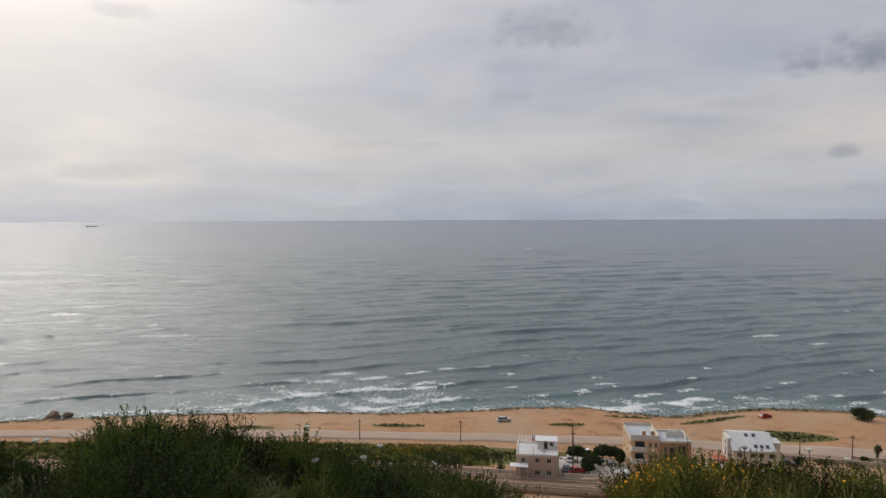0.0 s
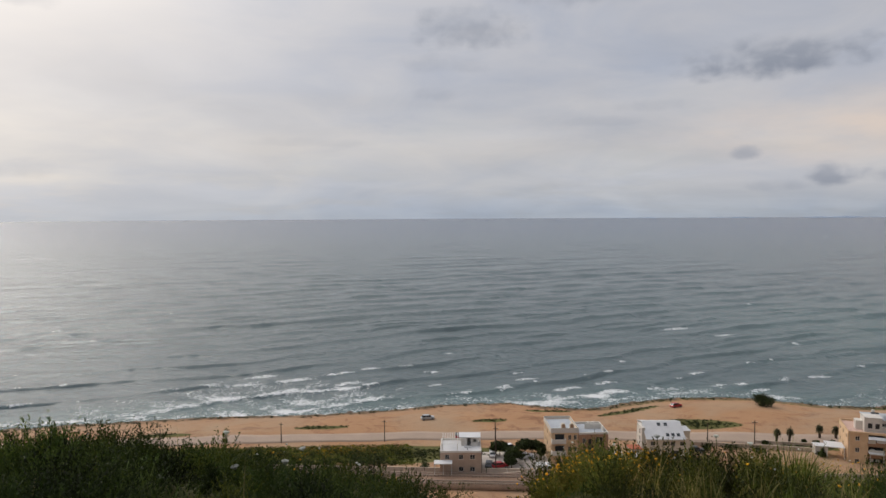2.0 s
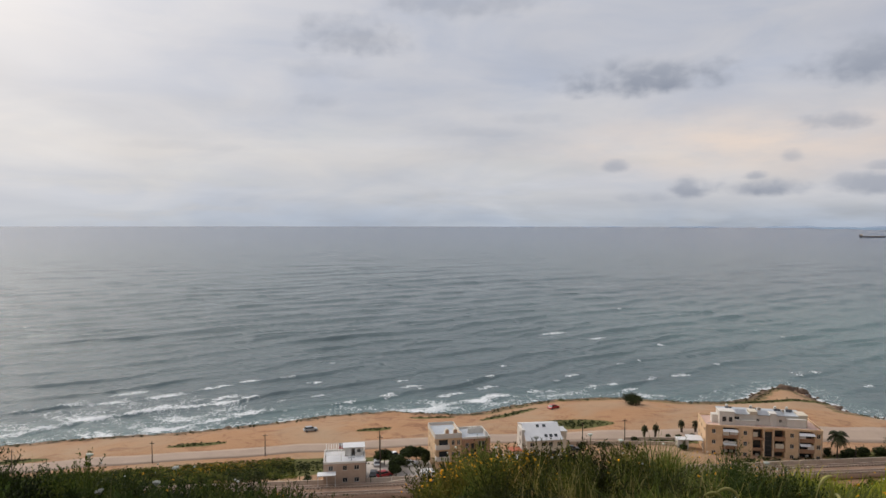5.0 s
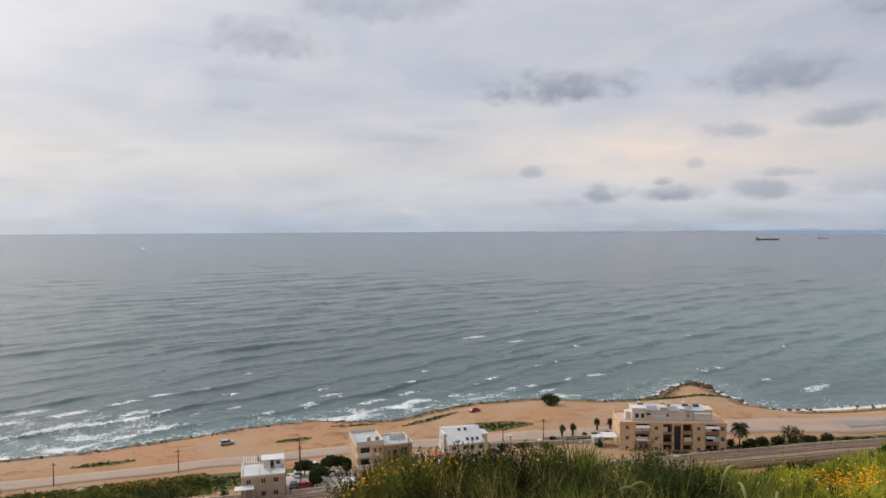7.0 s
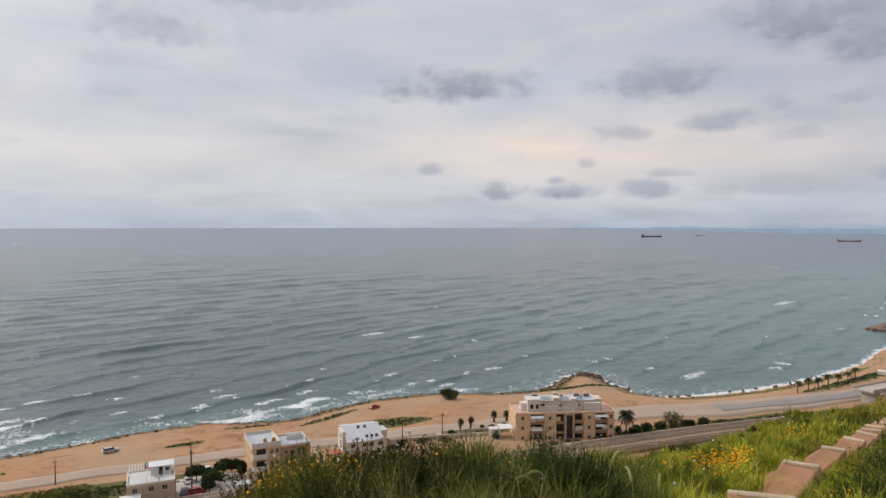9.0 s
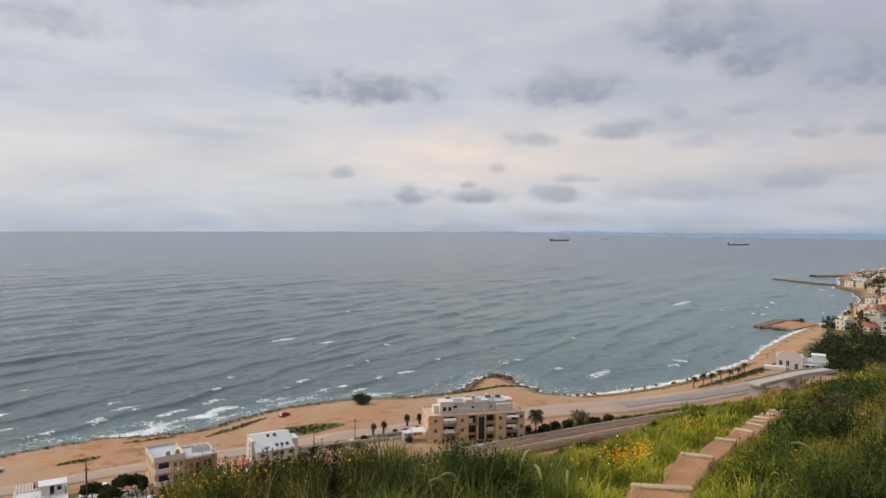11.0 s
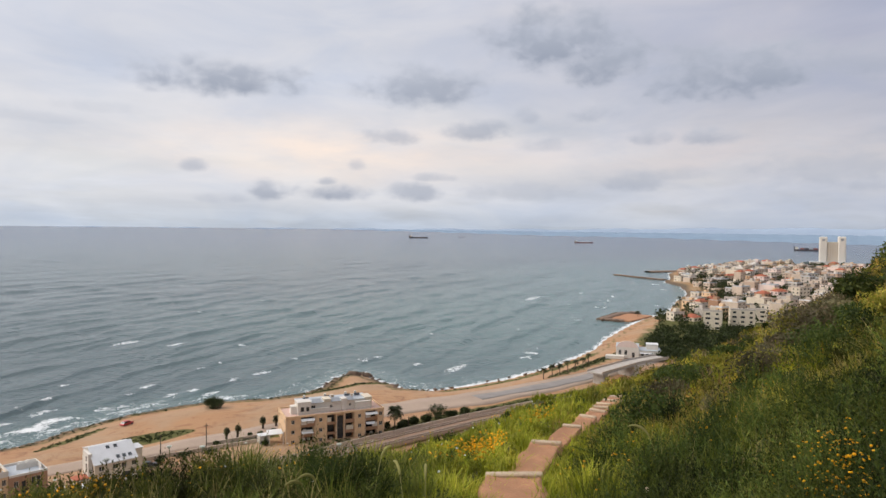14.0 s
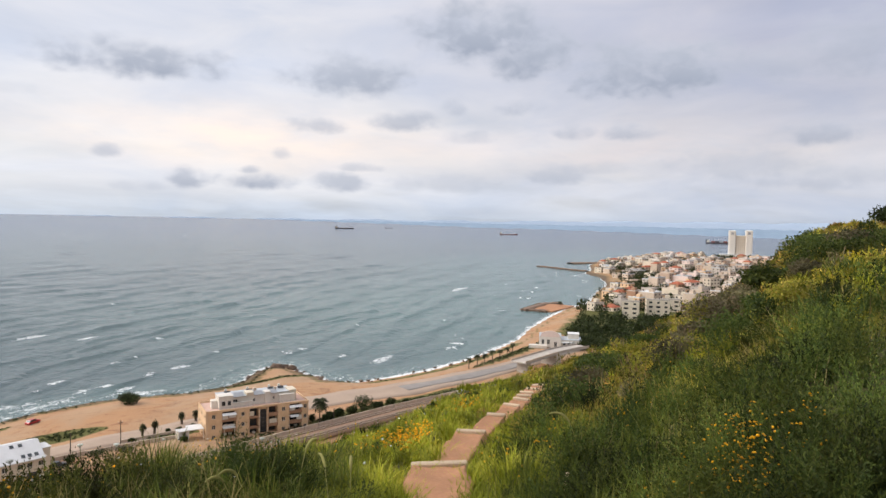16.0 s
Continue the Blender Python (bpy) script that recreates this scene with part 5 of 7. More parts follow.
car(18.9, 210.8, 5, "car_silver", "silver car parked on the sand by the shore")
car(103.3, 215.3, 20, "car_red", "red car parked on the sand by the shore")
car(33.2, 176.0, 80, "car_white", "white car parked beside the house")
car(30.8, 168.6, 75, "car_dark", "dark car parked beside the house")
car(33.4, 167.3, 10, "car_red", "red car parked under the trees")
car(38.6, 179.0, 15, "car_white", "white van parked under dark trees", tall=0.55)
car(41.4, 172.6, 10, "car_white", "white car parked under dark trees")
car(88.0, 171.5, -15, "car_dark", "dark car parked behind a garden wall")


def lorry():
    t = thing("lorry", pose(27.3, 187.6, float(ground_height(27.3, 187.6)), 0, 0, -6), "red lorry with a covered load on the road", "lorry")
    part("load_bed", boxes((-2.6, 2.0, -1.1, 1.1, 0.9, 2.4), bevel=0.08), MATS["car_red"], t)
    part("cover", boxes((-2.65, 2.05, -1.15, 1.15, 2.404, 2.6), bevel=0.06), MATS["dark_metal"], t)
    part("cab", boxes((2.1, 3.5, -1.05, 1.05, 0.6, 2.3), bevel=0.12), MATS["car_dark"], t)
    for u in (-1.8, -0.8, 2.7):
        for v in (-0.95, 0.95):
            part("wheel", tubes(((u, v - 0.14, 0.45), (u, v + 0.14, 0.45), 0.45, 0.45), n=14), MATS["tyre_rubber"], t)


lorry()

# ---- the bay, the town on its point, ships and the far coast ----
def seaside_restaurant():
    t = thing("restaurant", pose(315.5, 146.0, 4.0, 0, 0, -66), "white seaside restaurant with an arched gable", "restaurant")
    walled(t, 11.0, 13.0, 5.4, MATS["white_paint"], front=[(1.2, 2.6, 1.6, 4.0), (4.0, 5.4, 1.6, 4.0), (7.6, 9.0, 0.3, 3.0)], left=grid_windows(12, 4, 1, 1.4, 1.8), right=grid_windows(12, 3, 1), back=[])
    bm = bmesh.new()
    prof = [(0.6, 5.4)] + [(5.5 + 4.9 * math.cos(math.pi - k * math.pi / 10), 5.9 + 2.6 * math.sin(k * math.pi / 10)) for k in range(11)] + [(10.4, 5.4)]
    a, b = [bm.verts.new((u, -0.05, v)) for u, v in prof], [bm.verts.new((u, 0.4, v)) for u, v in prof]
    bm.faces.new(a[::-1])
    bm.faces.new(b)
    for i in range(len(prof)):
        j = (i + 1) % len(prof)
        bm.faces.new((a[i], a[j], b[j], b[i]))
    part("gable", bm, MATS["pink_plaster"], t, "pale pink arched gable")
    part("roof", boxes((-0.1, 11.1, 0.4, 13.1, 5.4, 5.6)), MATS["grey_roof"], t)
    w = pose(11.05, 1.0, 0)
    walled(t, 10.0, 10.0, 4.0, MATS["white_paint"], front=grid_windows(10, 4, 1, 1.4, 1.6, 1.2), right=grid_windows(9.5, 2, 1), back=[], left=[], at=w)
    part("roof", boxes((-0.1, 10.2, -0.2, 10.2, 4.0, 4.2)), MATS["grey_roof"], t).matrix_local = w
    part("upper_room", boxes((3.5, 9.0, 3.0, 9.0, 4.2, 6.6)), MATS["white_paint"], t).matrix_local = w
    part("upper_roof", boxes((3.3, 9.2, 2.8, 9.2, 6.6, 6.8)), MATS["white_roof"], t).matrix_local = w
    part("awning", boxes((0.2, 7.0, -2.6, -0.22, 2.9, 3.02)), MATS["white_roof"], t).matrix_local = w
    part("terrace", boxes((-5.0, 4.0, -4.0, -0.1, 0.0, 1.5)), MATS["white_paint"], t)


def overpass():
    """Concrete road bridge that rises over the railway."""
    t = thing("overpass", pose(256.5, 126.5, 4.5, 0, 0, -4), "pale concrete overpass on a square pier", "bridge")
    part("pier", boxes((0.5, 3.2, -2.6, 2.6, -1.0, 3.9), bevel=0.05), MATS["concrete"], t)
    part("deck", boxes((-2.5, 26.0, -3.6, 3.6, 3.9, 4.6), bevel=0.05), MATS["concrete"], t)
    for v in (-3.6, 3.35):
        part("side_rail", boxes((-2.5, 26.0, v, v + 0.25, 4.604, 5.3)), MATS["pale_wall"], t)
    at = Vector((26.0, 0.0, 4.6))
    for k in range(4):
        turn = -4.0 - 3.0 * k
        o = part("ramp_span", boxes((-0.1, 6.5, -3.6, 3.6, -0.7, 0.0), (-0.1, 6.5, -3.6, -3.35, 0.0, 0.7), (-0.1, 6.5, 3.35, 3.6, 0.0, 0.7)), MATS["concrete"], t)
        o.matrix_local = pose(at.x, at.y, at.z - 0.02 * k, 0, 0, turn)
        at += Vector((math.cos(radians(turn)), math.sin(radians(turn)), 0)) * 6.3
    part("abutment", boxes((24.0, 28.0, -4.0, 4.0, -2.0, 3.89)), MATS["concrete"], t)


def hospital():
    t = thing("hospital_tower", pose(1322.0, 219.0, 5.0, 0, 0, -76), "tall white twin-shaft hospital tower", "tower")
    H = 54.0
    for x0, h in ((-20.0, H), (8.0, H + 0.6)):
        part("shaft", boxes((x0, x0 + 11.5, 0, 20, 0, h), bevel=1.2), MATS["white_paint"], t)
        part("shaft_sign", boxes((x0 + 3.5, x0 + 8.0, -0.08, 0.0, h - 7.5, h - 3.5)), MATS["grey_metal"], t)
    part("core", boxes((-8.0, 8.0, 2.0, 18.0, 0, H - 9.0)), MATS["cream_plaster"], t)
    for i in range(14):
        part("window_band", boxes((-8.0, 8.0, 1.86, 1.99, 3.0 + i * 2.9, 4.2 + i * 2.9)), MATS["pale_wall"], t)
    for i in range(4):
        part("core_rib", boxes((-5.4 + i * 3.4, -4.8 + i * 3.4, 1.4, 1.85, 2.0, H - 9.0)), MATS["white_paint"], t)
    part("podium", boxes((-34, 30, -8, 30, -2, 10.0)), MATS["white_paint"], t)
    part("podium_roof", boxes((-34.2, 30.2, -8.2, 30.2, 10.0, 10.5)), MATS["grey_roof"], t)
    for i in range(15):
        part("window", boxes((-32 + i * 4.0, -30 + i * 4.0, -8.08, -8.0, 3.0, 7.5)), MATS["dark_glass"], t)


TOWN_MATS = ["cream_plaster", "white_paint", "pale_wall", "pale_wall", "cream_plaster", "pink_plaster", "concrete", "pale_wall", "pink_stone", "concrete", "tan_stone", "brown_stone"]


def town_house(x, y, z, L, W, storeys, turn, mat, roof, rng, label):
    t = thing("town_house", pose(x, y, z, 0, 0, turn), label, "town house", "houses of the town")
    H = storeys * 3.0
    part("wall", boxes((-L / 2, L / 2, -W / 2, W / 2, -3, H)), MATS[mat], t)
    if roof == "red_tile":
        bm = bmesh.new()
        hip = min(L, W) * 0.35
        a = [bm.verts.new(v) for v in ((-L / 2 - 0.3, -W / 2 - 0.3, H), (L / 2 + 0.3, -W / 2 - 0.3, H), (L / 2 + 0.3, W / 2 + 0.3, H), (-L / 2 - 0.3, W / 2 + 0.3, H))]
        r = [bm.verts.new((-L / 2 + hip, 0, H + 2.2)), bm.verts.new((L / 2 - hip, 0, H + 2.2))]
        for f in ((a[0], a[1], r[1], r[0]), (a[1], a[2], r[1]), (a[2], a[3], r[0], r[1]), (a[3], a[0], r[0]), (a[3], a[2], a[1], a[0])):
            bm.faces.new(f)
        part("roof", bm, MATS[roof], t)
    else:
        part("roof", boxes((-L / 2, L / 2, -W / 2, W / 2, H + 0.004, H + 0.2), (-L / 2, L / 2, -W / 2, -W / 2 + 0.25, H + 0.2, H + 0.9), (-L / 2, -L / 2 + 0.25, -W / 2 + 0.25, W / 2, H + 0.2, H + 0.9)), MATS[roof], t)
        if rng.rand() < 0.7:
            u, v = rng.uniform(-L / 4, L / 4), rng.uniform(-W / 5, W / 5)
            part("stair_head", boxes((u - 1.6, u + 1.6, v - 1.5, v + 1.5, H + 0.2, H + 2.6)), MATS[mat], t)
    n = max(2, int(L / 4.5))
    m = max(2, int(W / 4.5))
    bm = bmesh.new()
    for s in range(storeys):
        # deep-set openings storey by storey, on the sides that face the hill and the sea
        for i in range(n):
            u, w = -L / 2 + (i + 0.5) * L / n, rng.uniform(0.7, 1.5)
            box(bm, u - w, u + w, -W / 2 - 0.05, -W / 2 + 0.1, s * 3 + 0.9, s * 3 + 2.2)
        for i in range(m):
            v = -W / 2 + (i + 0.5) * W / m
            box(bm, -L / 2 - 0.05, -L / 2 + 0.1, v - 0.6, v + 0.6, s * 3 + 0.9, s * 3 + 2.2)
    tagged(part("glazing", bm, MATS["dark_glass"], t), kind="stuff")
    return t


def build_town():
    rng = np.random.RandomState(11)
    put = []
    # the pale blocks that stand nearest
    first = [(451, 142, 11, 10, 4), (468, 129, 15, 10, 4), (500, 128, 12, 10, 3)]
    for x, y, L, W, st in first:
        put.append((x, y, max(L, W)))
        town_house(x, y, float(ground_height(x, y)) - 0.3, L, W, st, -72 + rng.uniform(-6, 6), "cream_plaster", "concrete", rng, "pale plastered block with rows of windows")
    tries = 0
    while len(put) < 290 and tries < 9000:
        tries += 1
        az, r = rng.uniform(65.5, 83.5), 480 + 860 * rng.uniform(0, 1) ** 0.8
        x, y = r * math.sin(radians(az)), r * math.cos(radians(az))
        if math.hypot(x - 1322, y - 219) < 50:
            continue
        L, W = rng.uniform(8, 17), rng.uniform(7, 12)
        if any(math.hypot(x - px, y - py) < (L + ps) * 0.47 + 1.6 for px, py, ps in put):
            continue
        d = float(shore_distance(x, y))
        if d < 16:
            continue
        if (d > 30) and abs((y - 210 - 0.12 * (x - 800)) % 95) < 7:      # streets
            continue
        put.append((x, y, L))
        low = d < 45
        st = int(rng.choice([1, 2, 2]) if low else rng.choice([1, 2, 2, 3, 3, 4]) if r < 1000 else rng.choice([1, 2, 2, 3, 3]))
        roof = "red_tile" if rng.rand() < 0.09 else str(rng.choice(["white_roof", "grey_roof", "concrete", "pale_wall", "concrete"]))
        mat = str(rng.choice(TOWN_MATS))
        words = {"white_paint": "white", "cream_plaster": "cream", "pale_wall": "sandy", "pink_plaster": "pale pink", "concrete": "grey", "pink_stone": "brown stone", "tan_stone": "tan stone", "brown_stone": "dark brown stone"}[mat]
        town_house(x, y, float(ground_height(x, y)) - 0.3, L, W, st, -20 + rng.uniform(-8, 8) + (90 if rng.rand() < 0.4 else 0), mat, roof, rng,
                   words + " plastered town house with a " + ("red tiled roof" if roof == "red_tile" else "flat roof"))
    return put


seaside_restaurant()
overpass()
hospital()
TOWN = build_town()


def rock_lump(rng, size, squash=0.6):
    bm = bmesh.new()
    bmesh.ops.create_icosphere(bm, subdivisions=2, radius=1)
    for v in bm.verts:
        k = 1 + 0.35 * noise.noise(v.co * 1.7 + Vector((rng.rand() * 9, 3, 1))) + rng.uniform(-0.12, 0.12)
        v.co = Vector((v.co.x * k, v.co.y * k * 0.8, v.co.z * k * squash)) * size
    return bm


def breakwater(name, pts, width, top, label):
    t = thing(name, pose(0, 0, 0), label, "breakwater", "breakwaters")
    p = resample(pts, 1.0)
    rng = np.random.RandomState(5)
    tx = np.gradient(p, axis=0)
    n = np.stack([-tx[:, 1], tx[:, 0]], 1) / np.hypot(tx[:, 0], tx[:, 1])[:, None]
    cols = [np.column_stack([p + n * width * o, np.full(len(p), zz)]) for o, zz in ((-0.75, -1.5), (-0.5, top), (0.5, top), (0.75, -1.5))]
    co = np.stack(cols, 1)
    idx = np.arange(co.shape[0] * 4).reshape(-1, 4)
    f = np.stack([idx[:-1, :-1], idx[1:, :-1], idx[1:, 1:], idx[:-1, 1:]], -1).reshape(-1, 4)[:, ::-1]
    me = mesh_from("top", co.reshape(-1, 3), f)
    me.materials.append(MATS["sleeper"])
    child_mesh("core", me, t)
    for k in range(0, len(p), max(2, len(p) // 40)):
        for s in (-0.62, 0.62):
            q = p[k] + n[k] * width * s
            o = part("rock", rock_lump(rng, rng.uniform(1.2, 2.2)), MATS["coast_rock"], t)
            o.matrix_local = pose(q[0], q[1], 0.3, 0, 0, rng.uniform(0, 360))


breakwater("breakwater", [(470, 212), (468, 228), (510, 232), (524, 224)], 5.0, 1.3, "low rocky breakwater round a sandy landing")
breakwater("breakwater", [(936, 436), (915, 395), (893, 345)], 6.0, 1.6, "long dark stone breakwater reaching into the bay")
breakwater("breakwater", [(1040, 430), (1100, 395), (1160, 385)], 12.0, 2.2, "broad stone pier at the town's point")
part("landing_fill", boxes((470, 512, 207, 229, -1.0, 0.9)), MATS["path_earth"], thing("landing", pose(0, 0, 0), "sandy fill of the small landing", "landing", kind="structure"))


def ship(bearing, r, length, label, hull, deck, boxes_on=False):
    z = float(sea_lift(np.array(r)))
    x, y = r * math.sin(radians(bearing)), r * math.cos(radians(bearing))
    t = thing("ship", pose(x, y, z - 1.0, 0, 0, -bearing + 4), label, "ship", "ships at anchor")
    h, w = length * 0.058, length * 0.13
    bm = bmesh.new()
    pr = [(-0.5, -0.4), (-0.5, 0.4), (0.38, 0.5), (0.5, 0.0), (0.38, -0.5)]
    a = [bm.verts.new((u * length * 0.97, v * w, 0)) for u, v in pr]
    b = [bm.verts.new((u * length, v * w, h * (1.15 if u > 0.4 else 1.0))) for u, v in pr]
    bm.faces.new(a)
    bm.faces.new(b[::-1])
    for i in range(5):
        j = (i + 1) % 5
        bm.faces.new((a[j], a[i], b[i], b[j]))
    part("hull", bm, MATS[hull], t)
    part("bridge_house", boxes((-0.46 * length, -0.36 * length, -w * 0.4, w * 0.4, h, h * 2.5)), MATS[deck], t)
    part("funnel", boxes((-0.49 * length, -0.465 * length, -w * 0.1, w * 0.1, h, h * 2.9)), MATS["dark_metal"], t)
    part("mast", tubes(((0.42 * length, 0, h), (0.42 * length, 0, h * 2.2), 0.5, 0.3)), MATS["dark_metal"], t)
    for i in range(5):
        u = (-0.3 + i * 0.14) * length
        part("cargo_stack" if boxes_on else "hatch", boxes((u, u + 0.12 * length, -w * 0.42, w * 0.42, h, h * (1.9 if boxes_on else 1.2))), MATS[("ship_red", "ship_hull", "grey_metal")[i % 3] if boxes_on else deck], t)


ship(48.6, 3270, 92, "long dark cargo ship at anchor", "ship_hull", "pale_wall")
ship(52.3, 3480, 42, "small dark cargo ship at anchor", "ship_hull", "pale_wall")
ship(62.4, 2870, 76, "dark red cargo ship at anchor", "ship_red", "white_paint")
ship(79.1, 2480, 92, "dark container ship near the harbour", "ship_hull", "white_paint", True)
ship(-27.35, 4020, 52, "distant dark cargo ship", "ship_hull", "ship_hull")


# both sheets carry their haze in the material colour; no air is modelled
def far_coast():
    az = np.arange(44, 130, 0.25)
    def low_land(x, y):
        a, r = np.degrees(np.arctan2(x, y)), np.hypot(x, y)
        edge = np.interp(a, [44, 50, 60, 66, 70, 78, 84, 100, 130], [4700, 4450, 3950, 3900, 3750, 3450, 3250, 3000, 2800]) + 60 * np.sin(a * 2.3)
        return sea_lift(r) + np.clip((r - edge) * 0.08, -3, 4.5 + 2.2 * np.sin(a * 5.1) + 1.5 * np.sin(a * 13.7))
    me, _ = grid_mesh("far_coast", az, np.linspace(2900, 4700, 50), low_land)
    me.materials.append(MATS["hazed_land"])
    tagged(new("backdrop", me), "low coast across the bay, blue-grey with haze put into its colour", "coast", kind="structure")
    def hills(x, y):
        a, r = np.degrees(np.arctan2(x, y)), np.hypot(x, y)
        top = np.interp(a, [20, 30, 38, 50, 60, 68, 76, 82, 90, 110, 130], [44, 46, 49, 55, 62, 74, 84, 88, 90, 92, 92]) + 4 * np.sin(a * 0.9) + 2.0 * np.sin(a * 2.7 + 1)
        return 20 + (top - 20) * smooth(4760, 4860, r) - 40 * smooth(4865, 4900, r)
    me, _ = grid_mesh("hazed_hills", np.arange(20, 130, 0.25), np.linspace(4740, 4900, 12), hills)
    me.materials.append(MATS["hazed_hills"])
    tagged(new("backdrop", me), "faint hills behind the bay, blue haze put into their colour", "hills", kind="structure")


far_coast()

# ---- rocks, trees, palms ----
def shore_rocks():
    rng = np.random.RandomState(8)
    lists = ([], [])
    base = bmesh.new()
    bmesh.ops.create_icosphere(base, subdivisions=1, radius=1)
    base.verts.ensure_lookup_table()
    bv = np.array([v.co for v in base.verts])
    bf = np.array([[v.index for v in f.verts] for f in base.faces])
    base.free()
    line = resample([c for c in COAST if -230 < c[0] < 330], 0.55)
    k = 0
    for p in line:
        if rng.rand() < 0.42 or (p[0] > 222 and rng.rand() < 0.8):
            continue
        s = rng.uniform(0.25, 0.8) * (1.5 if rng.rand() < 0.12 else 1)
        q = p + rng.normal(0, 1.1, 2)
        v = bv * (1 + rng.uniform(-0.25, 0.25, (len(bv), 1))) * s * np.array([1.3, 1, 0.6]) + (q[0], q[1], 0.35)
        lists[0].append(v)
        lists[1].append(bf + k)
        k += len(bv)
    me = mesh_from("shore_rocks", np.concatenate(lists[0]), np.concatenate(lists[1]))
    me.materials.append(MATS["coast_rock"])
    tagged(new("shore_rocks", me), "dark wet rocks scattered along the water's edge", "rocks", kind="stuff")
    for x, y, s in ((209.5, 222.5, 3.6), (214.5, 219, 2.0), (202.0, 190.5, 2.6), (206, 195.5, 1.8), (-133, 228, 2.6), (-129, 229.5, 1.6)):
        t = thing("rock", pose(x, y, 0.8, 0, 0, rng.uniform(0, 360)), "large dark brown rock at the water's edge", "rock", "rocks at the shore")
        part("boulder", rock_lump(rng, s), MATS["coast_rock"], t)
        for i in range(3):
            o = part("boulder", rock_lump(rng, s * 0.5), MATS["coast_rock"], t)
            o.matrix_local = pose(rng.uniform(-s, s) * 1.1, rng.uniform(-s, s) * 1.1, -0.3)


shore_rocks()
PLANT = np.random.RandomState(21)


def tree(x, y, h, spread, label, trunk=0.16, leaf=0.32, n=1500, squat=0.75):
    z = float(ground_height(x, y))
    t = thing("tree", pose(x, y, z), label, "tree", "trees of the plain")
    bm = bmesh.new()
    tube(bm, (0, 0, -0.3), (0.1, 0.05, h * 0.45), trunk, trunk * 0.7)
    lists = ([], [])
    for i in range(7):
        a, e = PLANT.uniform(0, 6.28), PLANT.uniform(0.35, 0.9)
        tip = (math.cos(a) * spread * e * 0.62, math.sin(a) * spread * e * 0.62, h * PLANT.uniform(0.5, 0.8))
        tube(bm, (0.1, 0.05, h * 0.35), tip, trunk * 0.5, trunk * 0.2, n=6)
        leafy(lists, tip, (spread * 0.5, spread * 0.5, h * 0.26 * squat), n // 7, leaf, PLANT)
    part("trunk", bm, MATS["wood_pole"], t)
    child_mesh("crown", leaf_mesh("crown", lists, MATS["tree_leaf"]), t)


def bush(x, y, w, h, label, mat="tree_leaf", n=900, leaf=0.22, group="bushes of the plain", name="bush"):
    off = float(rail_offset(x, y)[0])
    if group == "bushes of the plain" and -7 < off < 7 + w * 0.4:
        y += (7 + w * 0.4 - off) * 1.03
    z = float(ground_height(x, y))
    t = thing(name, pose(x, y, z), label, "bush", group)
    bm = bmesh.new()
    lists = ([], [])
    for i in range(5):
        a, e = PLANT.uniform(0, 6.28), PLANT.uniform(0.1, 0.6)
        tip = (math.cos(a) * w * e, math.sin(a) * w * e, h * PLANT.uniform(0.4, 0.65))
        tube(bm, (0, 0, -0.1), tip, 0.03 + w * 0.02, 0.015, n=5)
        leafy(lists, tip, (w * 0.6, w * 0.6, h * 0.42), n // 5, leaf, PLANT, hollow=0.35)
    part("stems", bm, MATS["wood_pole"], t)
    child_mesh("foliage", leaf_mesh("foliage", lists, MATS[mat]), t)
    return t


for x, y, h, s in ((35.0, 175.5, 3.6, 2.2), (41.8, 176.0, 3.8, 2.4), (37.6, 169.5, 3.6, 2.6), (36.0, 165.5, 2.8, 1.5), (43.5, 174.5, 3.8, 2.2), (44.9, 170.5, 4.6, 1.1)):
    tree(x, y, h * 1.1, s * 1.2, "dark bushy tree beside the houses", n=3600, leaf=0.26)
for x, y, w, h in ((173.5, 144.0, 4.0, 5.0), (168.5, 144.6, 2.2, 2.2), (164.0, 145.4, 2.0, 2.4), (179.0, 141.6, 2.0, 1.9), (184.5, 140.4, 2.0, 2.2), (160.5, 146.4, 1.6, 2.0)):
    bush(x, y, w, h, "dense dark green bush by the railway", n=1600)
bush(133.0, 213.0, 4.0, 3.6, "round dark bush on the sand by the shore", n=2600, leaf=0.26)
for x, y, w, h in ((128, 172, 1.2, 1.3), (124, 173, 1.0, 1.1), (121.5, 174.5, 1.0, 1.0), (110, 175, 1.1, 1.2), (98, 171, 2.4, 1.8), (104, 168.5, 2.6, 2.0), (92, 172, 1.8, 1.6), (68, 165, 1.4, 1.6), (119, 163.5, 1.8, 1.4), (158.5, 146.0, 1.6, 2.2), (155, 149, 1.5, 2.0), (62.5, 167.5, 1.6, 2.0), (14, 161.5, 1.8, 2.0), (30, 160, 1.4, 1.2),
                   (190, 138, 1.4, 1.5), (196, 135.5, 1.8, 1.4), (203, 133, 1.5, 1.2), (210, 130.5, 1.8, 1.3), (218, 128, 1.6, 1.2), (226, 125, 1.7, 1.3), (234, 122.5, 1.6, 1.2), (242, 119.5, 1.8, 1.4), (250, 117, 2.0, 1.6), (-2, 173, 3.2, 3.4), (2, 170, 2.6, 3.8), (207, 126, 1.5, 1.3), (200, 129.5, 1.3, 1.1)):
    bush(x, y, w, h, "low dark green bush beside the railway plots", n=500)


